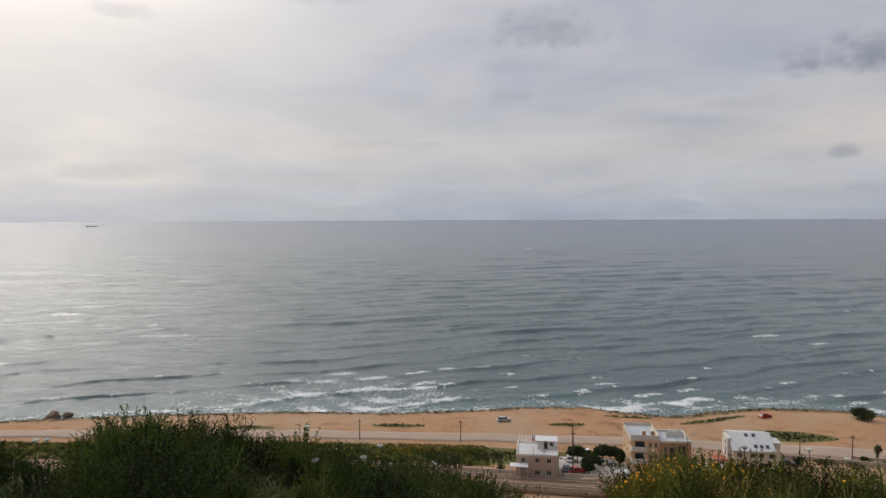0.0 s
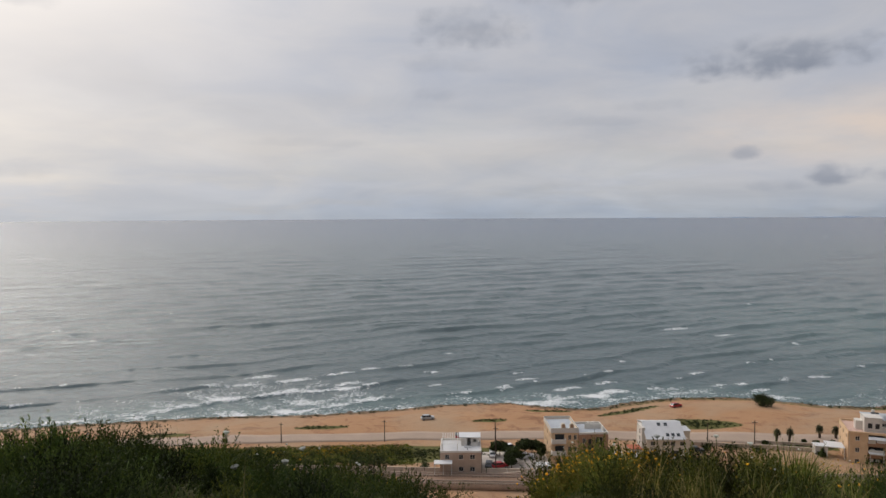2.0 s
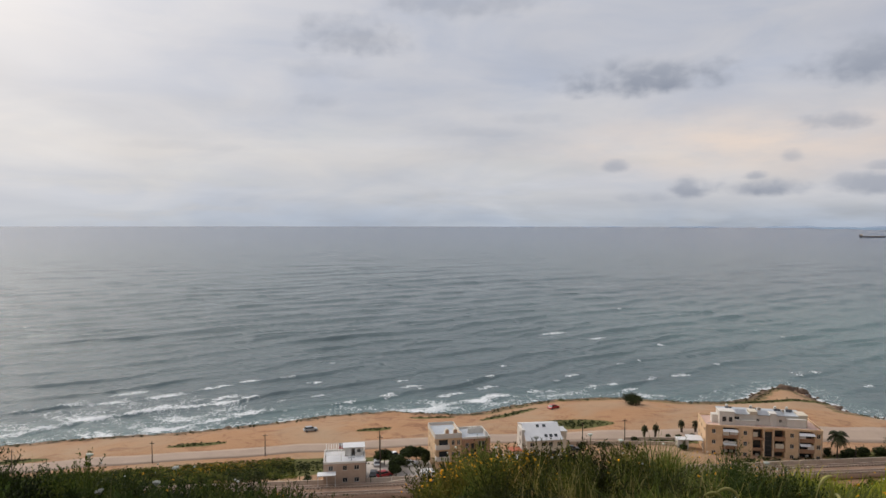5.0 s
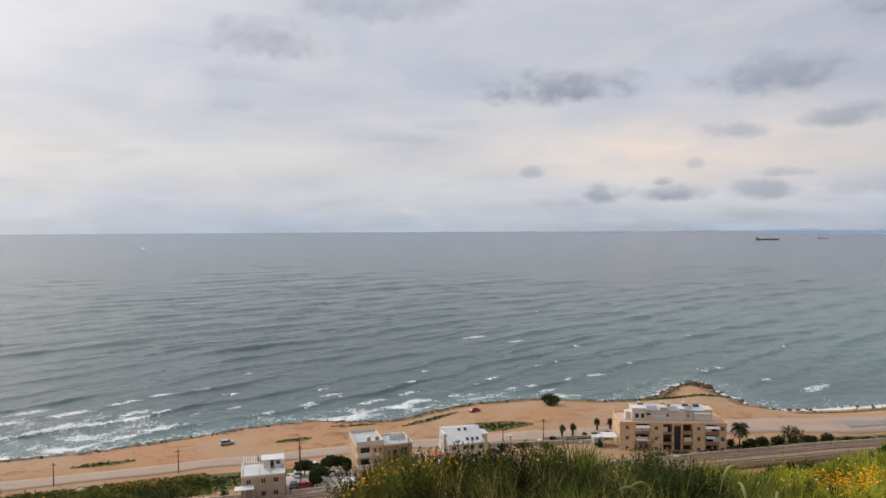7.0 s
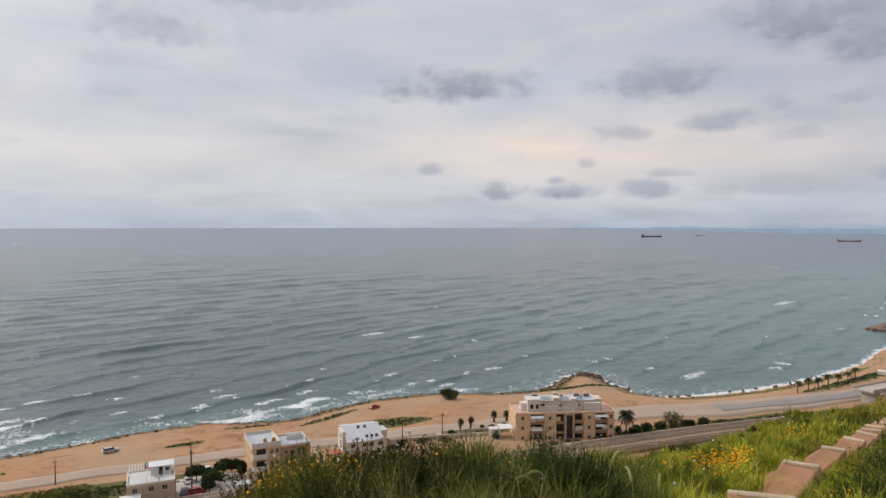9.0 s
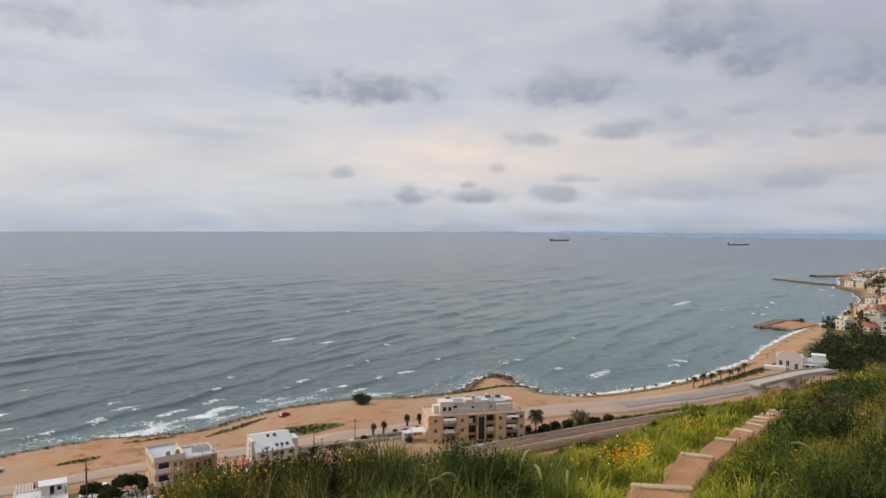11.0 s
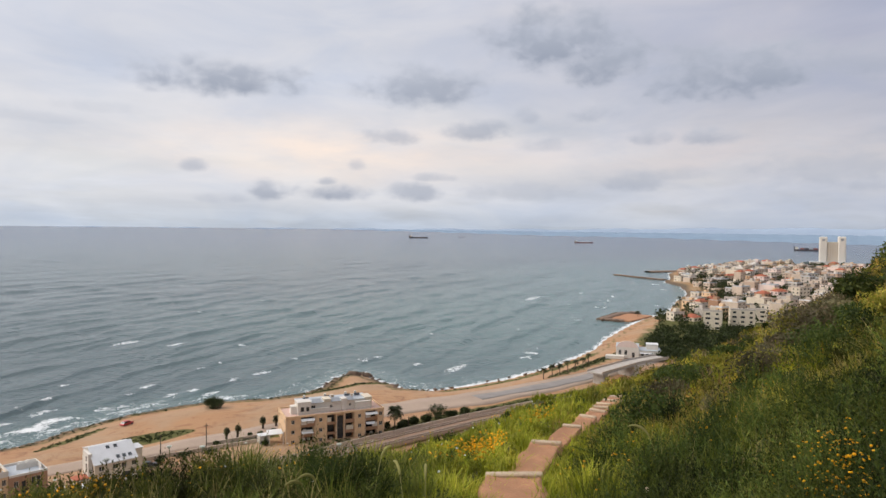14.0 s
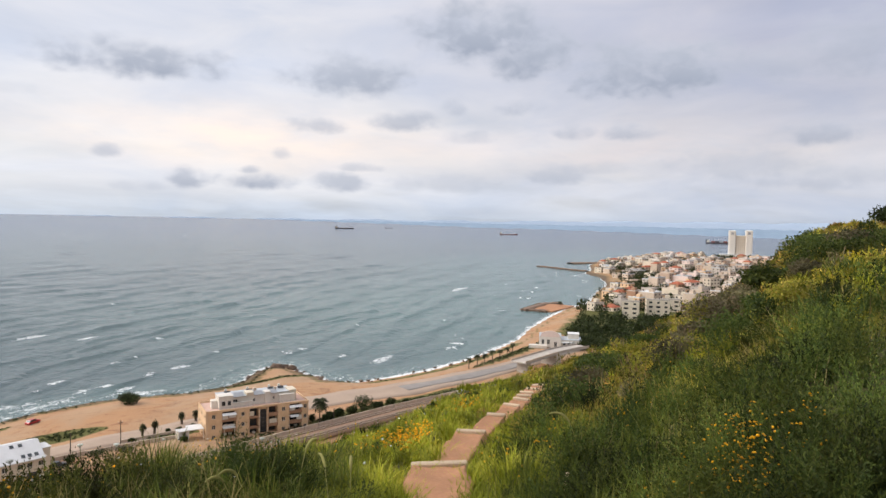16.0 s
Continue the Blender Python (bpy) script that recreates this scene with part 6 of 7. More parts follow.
def palm(x, y, h, crown, label, fat=False, fronds=26):
    z = float(ground_height(x, y))
    t = thing("palm", pose(x, y, z, 0, 0, PLANT.uniform(0, 360)), label, "palm", "palms")
    bm = bmesh.new()
    r = 0.34 if fat else 0.2
    for i in range(6):
        tube(bm, (0.03 * i, 0, h * i / 6 - 0.2), (0.03 * (i + 1), 0, h * (i + 1) / 6 - 0.14), r * (1.15 - 0.05 * i), r * (0.95 - 0.05 * i), n=9)
    part("trunk", bm, MATS["wood_pole"], t)
    lists = ([], [])
    k = 0
    for i in range(fronds):
        a, up = PLANT.uniform(0, 6.28), PLANT.uniform(-0.5, 1.2) if not fat else PLANT.uniform(-1.3, 1.1)
        u, side = np.array([math.cos(a), math.sin(a), 0]), np.array([-math.sin(a), math.cos(a), 0])
        s = np.linspace(0, 1, 12)
        rib = np.array([0.18, 0, h]) + u * (crown * s * math.cos(up * 0.7))[:, None] + np.outer(crown * (math.sin(up) * s - 0.75 * s * s), [0, 0, 1])
        for j in range(1, 12):
            ll = crown * 0.30 * math.sin(math.pi * min(1, 0.15 + s[j] * 0.85)) + 0.06
            for sg in (-1, 1):
                tip = rib[j] + side * sg * ll + u * ll * 0.5 - np.array([0, 0, ll * 0.5])
                w = u * 0.05 * crown
                lists[0].append(np.array([rib[j - 1], rib[j], tip + w * 0.3, tip]))
                lists[1].append(np.array([[k, k + 1, k + 2, k + 3]]))
                k += 4
    child_mesh("crown", leaf_mesh("crown", lists, MATS["palm_leaf"]), t)
    if fat:
        lo = ([], [])
        leafy(lo, (0.1, 0, h - 0.7), (0.75, 0.75, 1.3), 260, 0.22, PLANT)
        child_mesh("dead_fronds", leaf_mesh("dead_fronds", lo, MATS["shrub_leaf"]), t, "brown skirt of dead fronds")


for x, y, h in ((114.1, 175.9, 3.6), (117.2, 174.8, 3.8), (128.4, 177.6, 3.4), (132.8, 176.8, 3.0)):
    palm(x, y, h, 1.2, "stout palm with a skirt of dead fronds", fat=True)
palm(155.2, 146.0, 6.8, 3.0, "date palm beside the apartment block", fronds=44)
for x, y in ((251, 149), (257.6, 148.6), (263.2, 148), (269, 147.3), (276.3, 147.6), (283.4, 147.4), (291, 148.5)):
    palm(x, y, 4.6 + PLANT.uniform(-0.3, 0.5), 1.8, "date palm in a row behind the beach")
for x, y in ((545, 203), (560, 206), (590, 214), (610, 222), (500, 214)):
    palm(x, y, 6.0, 2.2, "palm by the beach of the bay")


def tree_mass():
    """Dark trees between the town's houses and at the foot of the hill."""
    rng = np.random.RandomState(31)
    az = np.concatenate([rng.uniform(65.5, 84, 1500), rng.uniform(67.5, 77, 300)])
    r = np.concatenate([490 + 850 * rng.uniform(0, 1, 1500) ** 0.9, rng.uniform(345, 470, 300)])
    s = np.concatenate([rng.uniform(2.6, 5.6, 1500), rng.uniform(1.4, 4.2, 300)])
    x, y = r * np.sin(np.radians(az)), r * np.cos(np.radians(az))
    ok = shore_distance(x, y) > np.where(r < 480, 27, 14)
    t = np.array(TOWN)
    gap = np.hypot(x[:, None] - t[None, :, 0], y[:, None] - t[None, :, 1]) - t[None, :, 2] * 0.55
    ok &= gap.min(1) > -s * 0.25
    x, y, s = x[ok], y[ok], s[ok]
    z = ground_height(x, y)
    lists = ([], [])
    clumps(lists, np.stack([x, y, z + s * 0.6], 1), np.stack([s, s, s * 0.75], 1), 110, s * 0.2, rng)
    tagged(new("far_trees", leaf_mesh("tree_mass", lists, MATS["tree_leaf"])), "dark green trees between the town's houses", "trees", kind="stuff")


tree_mass()


def patch_scrub():
    """Low growth on the green patches of the plain."""
    rng = np.random.RandomState(33)
    xs, ys = [], []
    for cx, cy, wx, wy, turn in PATCHES:
        c, s = math.cos(radians(turn)), math.sin(radians(turn))
        n = int(wx * wy * 1.8)
        u, v = rng.normal(0, 0.42, n), rng.normal(0, 0.42, n)
        k = u * u + v * v < 1
        xs.append((cx + u * wx * c - v * wy * s)[k])
        ys.append((cy + u * wx * s + v * wy * c)[k])
    # the verge beside the railway and the fringe along the shore
    t = rng.uniform(150, 300, 700)
    u = rng.uniform(7.5, 13, 700)
    q = np.array([along_rail(b, 1.0)[0][int(a)] for a, b in zip(t, u)])
    xs.append(q[:, 0])
    ys.append(q[:, 1])
    edge = resample([c for c in COAST if -230 < c[0] < 330], 0.5)
    k = rng.uniform(0, 1, len(edge)) < np.where(edge[:, 0] > 200, 1.0, np.where(edge[:, 0] > 55, 0.6, 0.45))
    edge = edge[k] + rng.normal(0, 1.0, (k.sum(), 2)) + (0.6, -4.4)
    xs.append(edge[:, 0])
    ys.append(edge[:, 1])
    x, y = np.concatenate(xs), np.concatenate(ys)
    q = rng.uniform(0.3, 0.75, len(x))
    z = ground_height(x, y)
    k = z > 0.6
    lists = ([], [])
    clumps(lists, np.stack([x, y, z + q * 0.25], 1)[k], np.stack([q, q, q * 0.5], 1)[k], 20, np.full(k.sum(), 0.2), rng, hollow=0.2)
    tagged(new("scrub", leaf_mesh("scrub", lists, MATS["patch_leaf"])), "low green scrub in patches on the sand", "scrub", kind="stuff")


patch_scrub()


def plain_field():
    """The unmown field between the railway and the coast road."""
    rng = np.random.RandomState(34)
    x = rng.uniform(-130, 12, 9000)
    y = rng.uniform(174, 190, 9000) + np.interp(x, [-130, -40, 12], [2.0, 2.0, -2.0])
    k = (rail_offset(x, y)[0] > 7.5) & (y < np.interp(x, [-150, -38, 16], [194, 191.5, 187.5]) + rng.normal(0, 0.4, len(x)))
    x, y = x[k], y[k]
    q = rng.uniform(0.25, 0.6, len(x))
    z = ground_height(x, y)
    half = rough_noise(x, y, 12.0, 24) + rng.normal(0, 0.4, len(x)) > 0.1
    for pick, mat, label in ((half, "olive_leaf", "rough green grass of the field by the railway"), (~half, "grass_blade", "lighter green growth of the field by the railway")):
        lists = ([], [])
        clumps(lists, np.stack([x, y, z + q * 0.3], 1)[pick], np.stack([q * 1.3, q * 1.3, q * 0.6], 1)[pick], 16, np.full(pick.sum(), 0.16), rng, hollow=0.2, up=0.8)
        tagged(new("field_grass", leaf_mesh("field_grass", lists, MATS[mat])), label, "grass", kind="stuff")
    fx, fy = rng.normal(-8, 9, 420), rng.normal(184, 2.2, 420)
    lists = ([], [])
    clumps(lists, np.stack([fx, fy, ground_height(fx, fy) + 0.4], 1), np.full((420, 3), 0.35), 4, np.full(420, 0.08), rng, hollow=0.2)
    tagged(new("field_flowers", leaf_mesh("field_flowers", lists, MATS["yellow_petal"])), "yellow flowers in the field by the railway", "flowers", kind="stuff")


plain_field()


# ---- the hillside's growth ----
def fan_points(rng, n, az0, az1, r0, r1, power=1.0):
    az = np.radians(rng.uniform(az0, az1, n))
    r = r0 * (r1 / r0) ** (rng.uniform(0, 1, n) ** power)
    x, y = r * np.sin(az), r * np.cos(az)
    return x, y, r


def off_path(x, y, clear=0.5):
    d, _, _ = near_path(x, y)
    return d > clear


def blades(x, y, z, length, width, lean, rng, bend=0.5, segs=2):
    """Tapering bent blades as one array of verts and quads."""
    n = len(x)
    a = rng.uniform(0, 6.283, n)
    d = np.stack([np.cos(a), np.sin(a), np.zeros(n)], 1)
    side = np.stack([-np.sin(a + rng.normal(0, 0.6, n)), np.cos(a), np.zeros(n)], 1)
    base = np.stack([x, y, z], 1)
    rows = []
    for k in range(segs + 1):
        s = k / segs
        c = base + d * (lean * length * (s * 0.4 + bend * s * s))[:, None]
        c[:, 2] += length * (s - 0.32 * bend * lean * s * s)
        w = (width * (1 - s) ** 0.7 if k < segs else width * 0.08)[:, None]
        rows.append(c - side * w)
        rows.append(c + side * w)
    co = np.stack(rows, 1)
    m = co.shape[1]
    f = np.array([[2 * k, 2 * k + 1, 2 * k + 3, 2 * k + 2] for k in range(segs)])
    faces = (np.arange(n) * m)[:, None, None] + f[None]
    return co.reshape(-1, 3), faces.reshape(-1, 4)


def tuft_field(name, n, az0, az1, r0, r1, height, mat, label, category, seed, per=1, power=1.0, wide=0.0035, lean=0.5, gather=0.0, clear=0.5, mask=None, bend=0.5, segs=2):
    rng = np.random.RandomState(seed)
    x, y, r = fan_points(rng, n, az0, az1, r0, r1, power)
    ok = off_path(x, y, clear)
    if mask is not None:
        ok &= rng.uniform(0, 1, n) < mask(x, y)
    x, y, r = x[ok], y[ok], r[ok]
    x, y, r = np.repeat(x, per), np.repeat(y, per), np.repeat(r, per)
    x, y = x + rng.normal(0, gather, len(x)), y + rng.normal(0, gather, len(x))
    if per > 1:
        k = off_path(x, y, clear * 0.8)
        x, y, r = x[k], y[k], r[k]
    z = ground_height(x, y) - 0.02
    tall = height * (0.75 + 0.45 * rough_noise(x, y, 1.7, seed * 0.1)) * rng.uniform(0.5, 1.25, len(x))
    tall = np.maximum(tall, height * 0.25)
    w = (wide + 0.00062 * r) * rng.uniform(0.6, 1.4, len(x))
    co, f = blades(x, y, z, tall, w, rng.uniform(0.1, 1.0, len(x)) * lean, rng, bend, segs)
    me = mesh_from(name, co, f)
    if per > 1:
        tone = 0.28 * rough_noise(x, y, 0.5, seed * 0.1 + 3) + 0.2 * rough_noise(x, y, 4.0, seed * 0.1 + 4)
        float_layer(me, "tone", np.repeat(np.clip(tone, -0.6, 0.8), 2 * segs + 2))
    me.materials.append(MATS[mat])
    return tagged(new(name, me), label, category, kind="stuff")


def herb_field(name, n, az0, az1, r0, r1, tall, mat, label, seed, per=90, clear=0.6, keep=None, size=0.030, thin=0.16, ray=0.6, broad=0.75, mound=0.35, differ=0.2, grow=0.0022):
    """Feathery plants: domes of fine upright leaflets."""
    rng = np.random.RandomState(seed)
    x, y, r = fan_points(rng, n, az0, az1, r0, r1, 0.85)
    ok = off_path(x, y, clear)
    if keep is not None:
        ok &= rng.uniform(0, 1, n) < keep(x, y)
    x, y, r = x[ok], y[ok], r[ok]
    h = tall * rng.uniform(0.55, 1.3, len(x)) * (0.85 + mound * rough_noise(x, y, 3.4, seed * 0.1))
    h = np.maximum(h, 0.08)
    w = h * rng.uniform(0.75, 1.25, len(x)) * broad
    z = ground_height(x, y)
    lists = ([], [])
    clumps(lists, np.stack([x, y, z + h * 0.5], 1), np.stack([w, w, h * 0.55], 1), per, size + grow * r, rng, 0.3, thin, 1.0, ray)
    me = leaf_mesh(name, lists, MATS[mat])
    patch = rough_noise(x, y, 5.0, seed * 0.1 + 1)
    float_layer(me, "tone", np.repeat(np.clip(rng.normal(0, differ, len(x)) - differ * 0.6 * patch, -0.7, 1.0), per * 4))
    float_layer(me, "age", np.repeat(np.clip(rng.normal(0.1, 0.45, len(x)) + 0.3 * rough_noise(x, y, 9.0, seed * 0.1 + 2), 0, 1) * min(1, differ * 2), per * 4))
    tagged(new(name, me), label, "herbs", kind="stuff")


def patchy(size, seed, level):
    return lambda x, y: 0.06 + 0.94 * smooth(level - 0.25, level + 0.25, rough_noise(x, y, size, seed))


def plume_field(name, spots, tall, mat, label, seed, stems=36, leaves=18, differ=0.25, wide=0.0020, leaflet=0.036, spread=1.0):
    """Feathery plants: stems that fan out of one root, each a plume of fine leaflets that point along it."""
    rng = np.random.RandomState(seed)
    x, y = spots
    r = np.hypot(x, y)
    n = len(x)
    h = tall * rng.uniform(0.55, 1.25, n)
    root = np.stack([x, y, ground_height(x, y) - 0.03], 1)
    tone = np.clip(rng.normal(0, differ, n) - 0.5 * differ * rough_noise(x, y, 5.0, seed * 0.1 + 1), -0.7, 1.0)
    age = np.clip(rng.normal(0.1, 0.4, n), 0, 1)
    k = n * stems
    a, tilt = rng.uniform(0, 6.283, k), np.abs(rng.normal(0, 0.72, k)) * spread
    hh, rr = np.repeat(h, stems), np.repeat(r, stems)
    ln = hh * rng.uniform(0.7, 1.12, k) * (1 - 0.22 * np.minimum(tilt, 1.4))
    flat = np.stack([np.cos(a), np.sin(a), np.zeros(k)], 1)
    foot = np.repeat(root, stems, 0) + flat * (rng.uniform(0, 0.16, k) * hh)[:, None]
    m = k * leaves
    s = np.tile(np.linspace(0.12, 1.0, leaves) ** 0.6, k) + rng.uniform(-0.03, 0.03, m)
    tl, lnl, fl = np.repeat(tilt, leaves), np.repeat(ln, leaves), np.repeat(flat, leaves, 0)
    lean = tl * (0.75 + 0.45 * s)
    pos = np.repeat(foot, leaves, 0) + fl * (lnl * s * np.sin(lean))[:, None]
    pos[:, 2] += lnl * s * np.cos(lean)
    d = fl * np.sin(lean)[:, None] * 0.9 + np.stack([np.zeros(m), np.zeros(m), np.cos(lean)], 1) + rng.normal(0, 0.55, (m, 3))
    d /= np.linalg.norm(d, axis=1)[:, None]
    side = np.cross(d, rng.normal(size=(m, 3)))
    side /= np.linalg.norm(side, axis=1)[:, None] + 1e-9
    rl = np.repeat(rr, leaves)
    size = ((leaflet + 0.0035 * rl) * (1.15 - 0.6 * s) * rng.uniform(0.6, 1.3, m))[:, None]
    w = ((wide + 0.00050 * rl) * rng.uniform(0.7, 1.3, m))[:, None]
    quad = np.stack([pos, pos + d * size * 0.5 + side * w, pos + d * size, pos + d * size * 0.5 - side * w], 1)
    me = mesh_from(name, quad.reshape(-1, 3), np.arange(m * 4).reshape(m, 4))
    me.materials.append(MATS[mat])
    each = stems * leaves * 4
    float_layer(me, "tone", np.repeat(tone, each))
    float_layer(me, "age", np.repeat(age, each))
    tagged(new(name, me), label, "herbs", kind="stuff")


def scatter(seed, n, az0, az1, r0, r1, clear=0.6, keep=None):
    rng = np.random.RandomState(seed)
    x, y, r = fan_points(rng, n, az0, az1, r0, r1, 0.85)
    ok = off_path(x, y, clear)
    if keep is not None:
        ok &= rng.uniform(0, 1, n) < keep(x, y)
    return x[ok], y[ok]


# the brow to the west: feathery herbs of the darkest leaf tone in mounds over short grass
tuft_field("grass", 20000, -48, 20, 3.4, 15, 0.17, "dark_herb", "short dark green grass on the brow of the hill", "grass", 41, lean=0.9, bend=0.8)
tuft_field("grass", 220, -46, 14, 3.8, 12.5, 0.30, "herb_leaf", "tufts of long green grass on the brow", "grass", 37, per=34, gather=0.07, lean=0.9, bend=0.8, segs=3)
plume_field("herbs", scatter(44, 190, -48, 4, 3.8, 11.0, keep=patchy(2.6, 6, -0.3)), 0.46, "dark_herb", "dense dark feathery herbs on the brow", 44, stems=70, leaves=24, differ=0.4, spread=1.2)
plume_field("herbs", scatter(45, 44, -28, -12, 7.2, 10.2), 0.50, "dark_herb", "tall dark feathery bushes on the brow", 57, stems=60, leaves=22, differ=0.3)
plume_field("herbs", scatter(46, 60, -12, 10, 4.0, 9.0, keep=patchy(2.0, 3, -0.2)), 0.38, "herb_leaf", "soft green feathery herbs on the brow", 58, stems=40, leaves=18, differ=0.3)
# the brow before the houses: twiggy shrubs, tussocks of long grass
tuft_field("grass", 11000, 6, 52, 3.4, 17, 0.18, "herb_leaf", "green grass on the brow of the hill", "grass", 39, lean=0.8, bend=0.7)
plume_field("herbs", scatter(47, 52, 15, 33, 6.2, 9.6), 0.47, "olive_leaf", "upright olive-green shrubs on the brow", 49, stems=40, leaves=30, spread=0.75, differ=0.35)
plume_field("herbs", scatter(48, 60, 20, 48, 4.2, 9.5, keep=patchy(2.2, 8, -0.2)), 0.40, "olive_leaf", "rounded feathery green bushes on the brow", 54, stems=44, leaves=20, differ=0.3)
plume_field("herbs", scatter(49, 15, 38, 45.5, 6.0, 8.6), 0.58, "herb_leaf", "dark feathery bush among long grass", 59, stems=64, leaves=24, differ=0.15)
tuft_field("grass", 200, 31, 50, 4.4, 11.5, 0.48, "grass_blade", "tussocks of long green grass on the brow", "grass", 36, per=46, gather=0.075, lean=0.85, bend=0.8, segs=3)
tuft_field("grass", 60, 20, 44, 4.6, 10.0, 0.52, "straw_blade", "pale dry tussocks on the brow", "grass", 35, per=14, gather=0.07, lean=0.7, bend=0.8, segs=3, wide=0.0022)
# the bright green meadow below the footpath
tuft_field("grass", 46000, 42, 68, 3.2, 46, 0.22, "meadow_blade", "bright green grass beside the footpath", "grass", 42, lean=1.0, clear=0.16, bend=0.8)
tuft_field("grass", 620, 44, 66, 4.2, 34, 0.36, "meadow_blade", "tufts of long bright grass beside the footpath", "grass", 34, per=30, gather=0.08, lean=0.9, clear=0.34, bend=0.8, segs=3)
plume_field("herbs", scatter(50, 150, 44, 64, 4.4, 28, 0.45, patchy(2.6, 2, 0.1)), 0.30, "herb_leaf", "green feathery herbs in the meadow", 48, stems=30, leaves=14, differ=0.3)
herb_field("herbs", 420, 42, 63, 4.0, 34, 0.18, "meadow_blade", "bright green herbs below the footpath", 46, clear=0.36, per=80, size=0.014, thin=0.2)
edge = lambda x, y: 1 - smooth(0.42, 0.62, near_path(x, y)[0])
tuft_field("grass", 30000, 48, 66, 4.5, 24, 0.13, "meadow_blade", "grass that leans over the footpath's edges", "grass", 30, lean=1.2, clear=0.22, bend=0.9, mask=edge)
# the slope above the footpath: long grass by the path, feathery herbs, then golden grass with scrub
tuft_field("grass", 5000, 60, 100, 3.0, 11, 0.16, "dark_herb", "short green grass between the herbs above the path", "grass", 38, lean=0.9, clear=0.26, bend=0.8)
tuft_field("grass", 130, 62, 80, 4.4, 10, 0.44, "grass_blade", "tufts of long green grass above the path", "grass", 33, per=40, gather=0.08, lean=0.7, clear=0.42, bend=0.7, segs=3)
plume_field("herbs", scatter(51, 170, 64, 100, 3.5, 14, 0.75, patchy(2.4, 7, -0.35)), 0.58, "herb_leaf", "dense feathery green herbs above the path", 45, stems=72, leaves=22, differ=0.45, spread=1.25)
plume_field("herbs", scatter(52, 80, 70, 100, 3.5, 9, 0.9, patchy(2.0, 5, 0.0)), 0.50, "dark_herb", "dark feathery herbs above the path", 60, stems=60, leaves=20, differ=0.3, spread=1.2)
plume_field("herbs", scatter(53, 90, 64, 98, 9, 24, 0.9, patchy(4.0, 4, 0.0)), 0.46, "meadow_blade", "light green leafy herbs on the slope", 47, stems=30, leaves=14, differ=0.25)
tuft_field("grass", 34000, 60, 100, 9.0, 75, 0.19, "hill_leaf", "golden green grass on the hillside above the path", "grass", 43, lean=1.0, clear=0.22, bend=0.8)
tuft_field("grass", 1500, 63, 100, 9.5, 62, 0.40, "hill_leaf", "tussocks of golden green grass on the slope", "grass", 32, per=26, gather=0.12, lean=1.0, clear=0.5, bend=0.8)
tuft_field("grass", 620, 64, 100, 10, 62, 0.42, "straw_blade", "dry reddish tussocks on the slope", "grass", 31, per=22, gather=0.14, lean=1.0, clear=0.6, bend=0.8, mask=patchy(8.0, 9, 0.15))
herb_field("hill_scrub", 1100, 64, 102, 12, 80, 0.36, "hill_leaf", "low mixed scrub covering the slope above the path", 51, per=70, clear=0.9, size=0.022, thin=0.22, mound=0.6, differ=0.45)
herb_field("hill_scrub", 200, 66, 100, 12, 40, 0.5, "shrub_leaf", "grey-brown scrub scattered over the slope", 52, per=130, clear=1.2, keep=patchy(9.0, 3, 0.2), size=0.018, thin=0.24, differ=0.4)
herb_field("hill_scrub", 190, 66, 100, 11, 48, 0.55, "herb_leaf", "dark green scrub scattered over the slope", 53, per=240, clear=1.2, keep=patchy(6.0, 5, 0.3), size=0.016, thin=0.26, differ=0.3)
herb_field("hill_scrub", 500, 76, 96, 34, 74, 0.3, "hill_leaf", "light green growth on the hill's upper slope", 56, per=50, size=0.03, thin=0.2, keep=patchy(12.0, 4, 0.0))
for az, r, w, h, lab in ((80.0, 17.5, 1.0, 1.0, "large grey-brown shrub with bare twigs"), (77.6, 17.0, 0.6, 0.6, "brownish shrub on the slope"), (83.0, 21, 0.8, 0.6, "dark shrub on the slope"), (86.5, 24, 0.8, 0.5, "dark shrub on the slope"),
                         (88.5, 24, 0.9, 0.6, "brownish shrub on the slope"), (74.0, 26, 0.7, 0.5, "dark shrub on the slope"), (90.2, 62, 1.4, 1.7, "dark shrub on the hill's crest")):
    bush(r * math.sin(radians(az)), r * math.cos(radians(az)), w, h, lab, "shrub_leaf" if "brown" in lab else "tree_leaf" if "crest" in lab else "herb_leaf", 3600, 0.04 + 0.0008 * r, "shrubs of the hillside", "shrub")


SHRUBS = np.random.RandomState(77)
for i in range(26):
    az, r = SHRUBS.uniform(68, 92), SHRUBS.uniform(12, 25)
    x, y = r * math.sin(radians(az)), r * math.cos(radians(az))
    w = SHRUBS.uniform(0.5, 1.0) * (0.8 + r * 0.012)
    sort = i % 3
    bush(x, y, w, w * SHRUBS.uniform(0.7, 0.95), ("low dark green shrub on the grassy slope", "grey-brown twiggy shrub on the grassy slope", "olive green shrub on the grassy slope")[sort], ("herb_leaf", "shrub_leaf", "hill_leaf")[sort], 2600, 0.018 + 0.0010 * r, "shrubs of the hillside", "shrub")


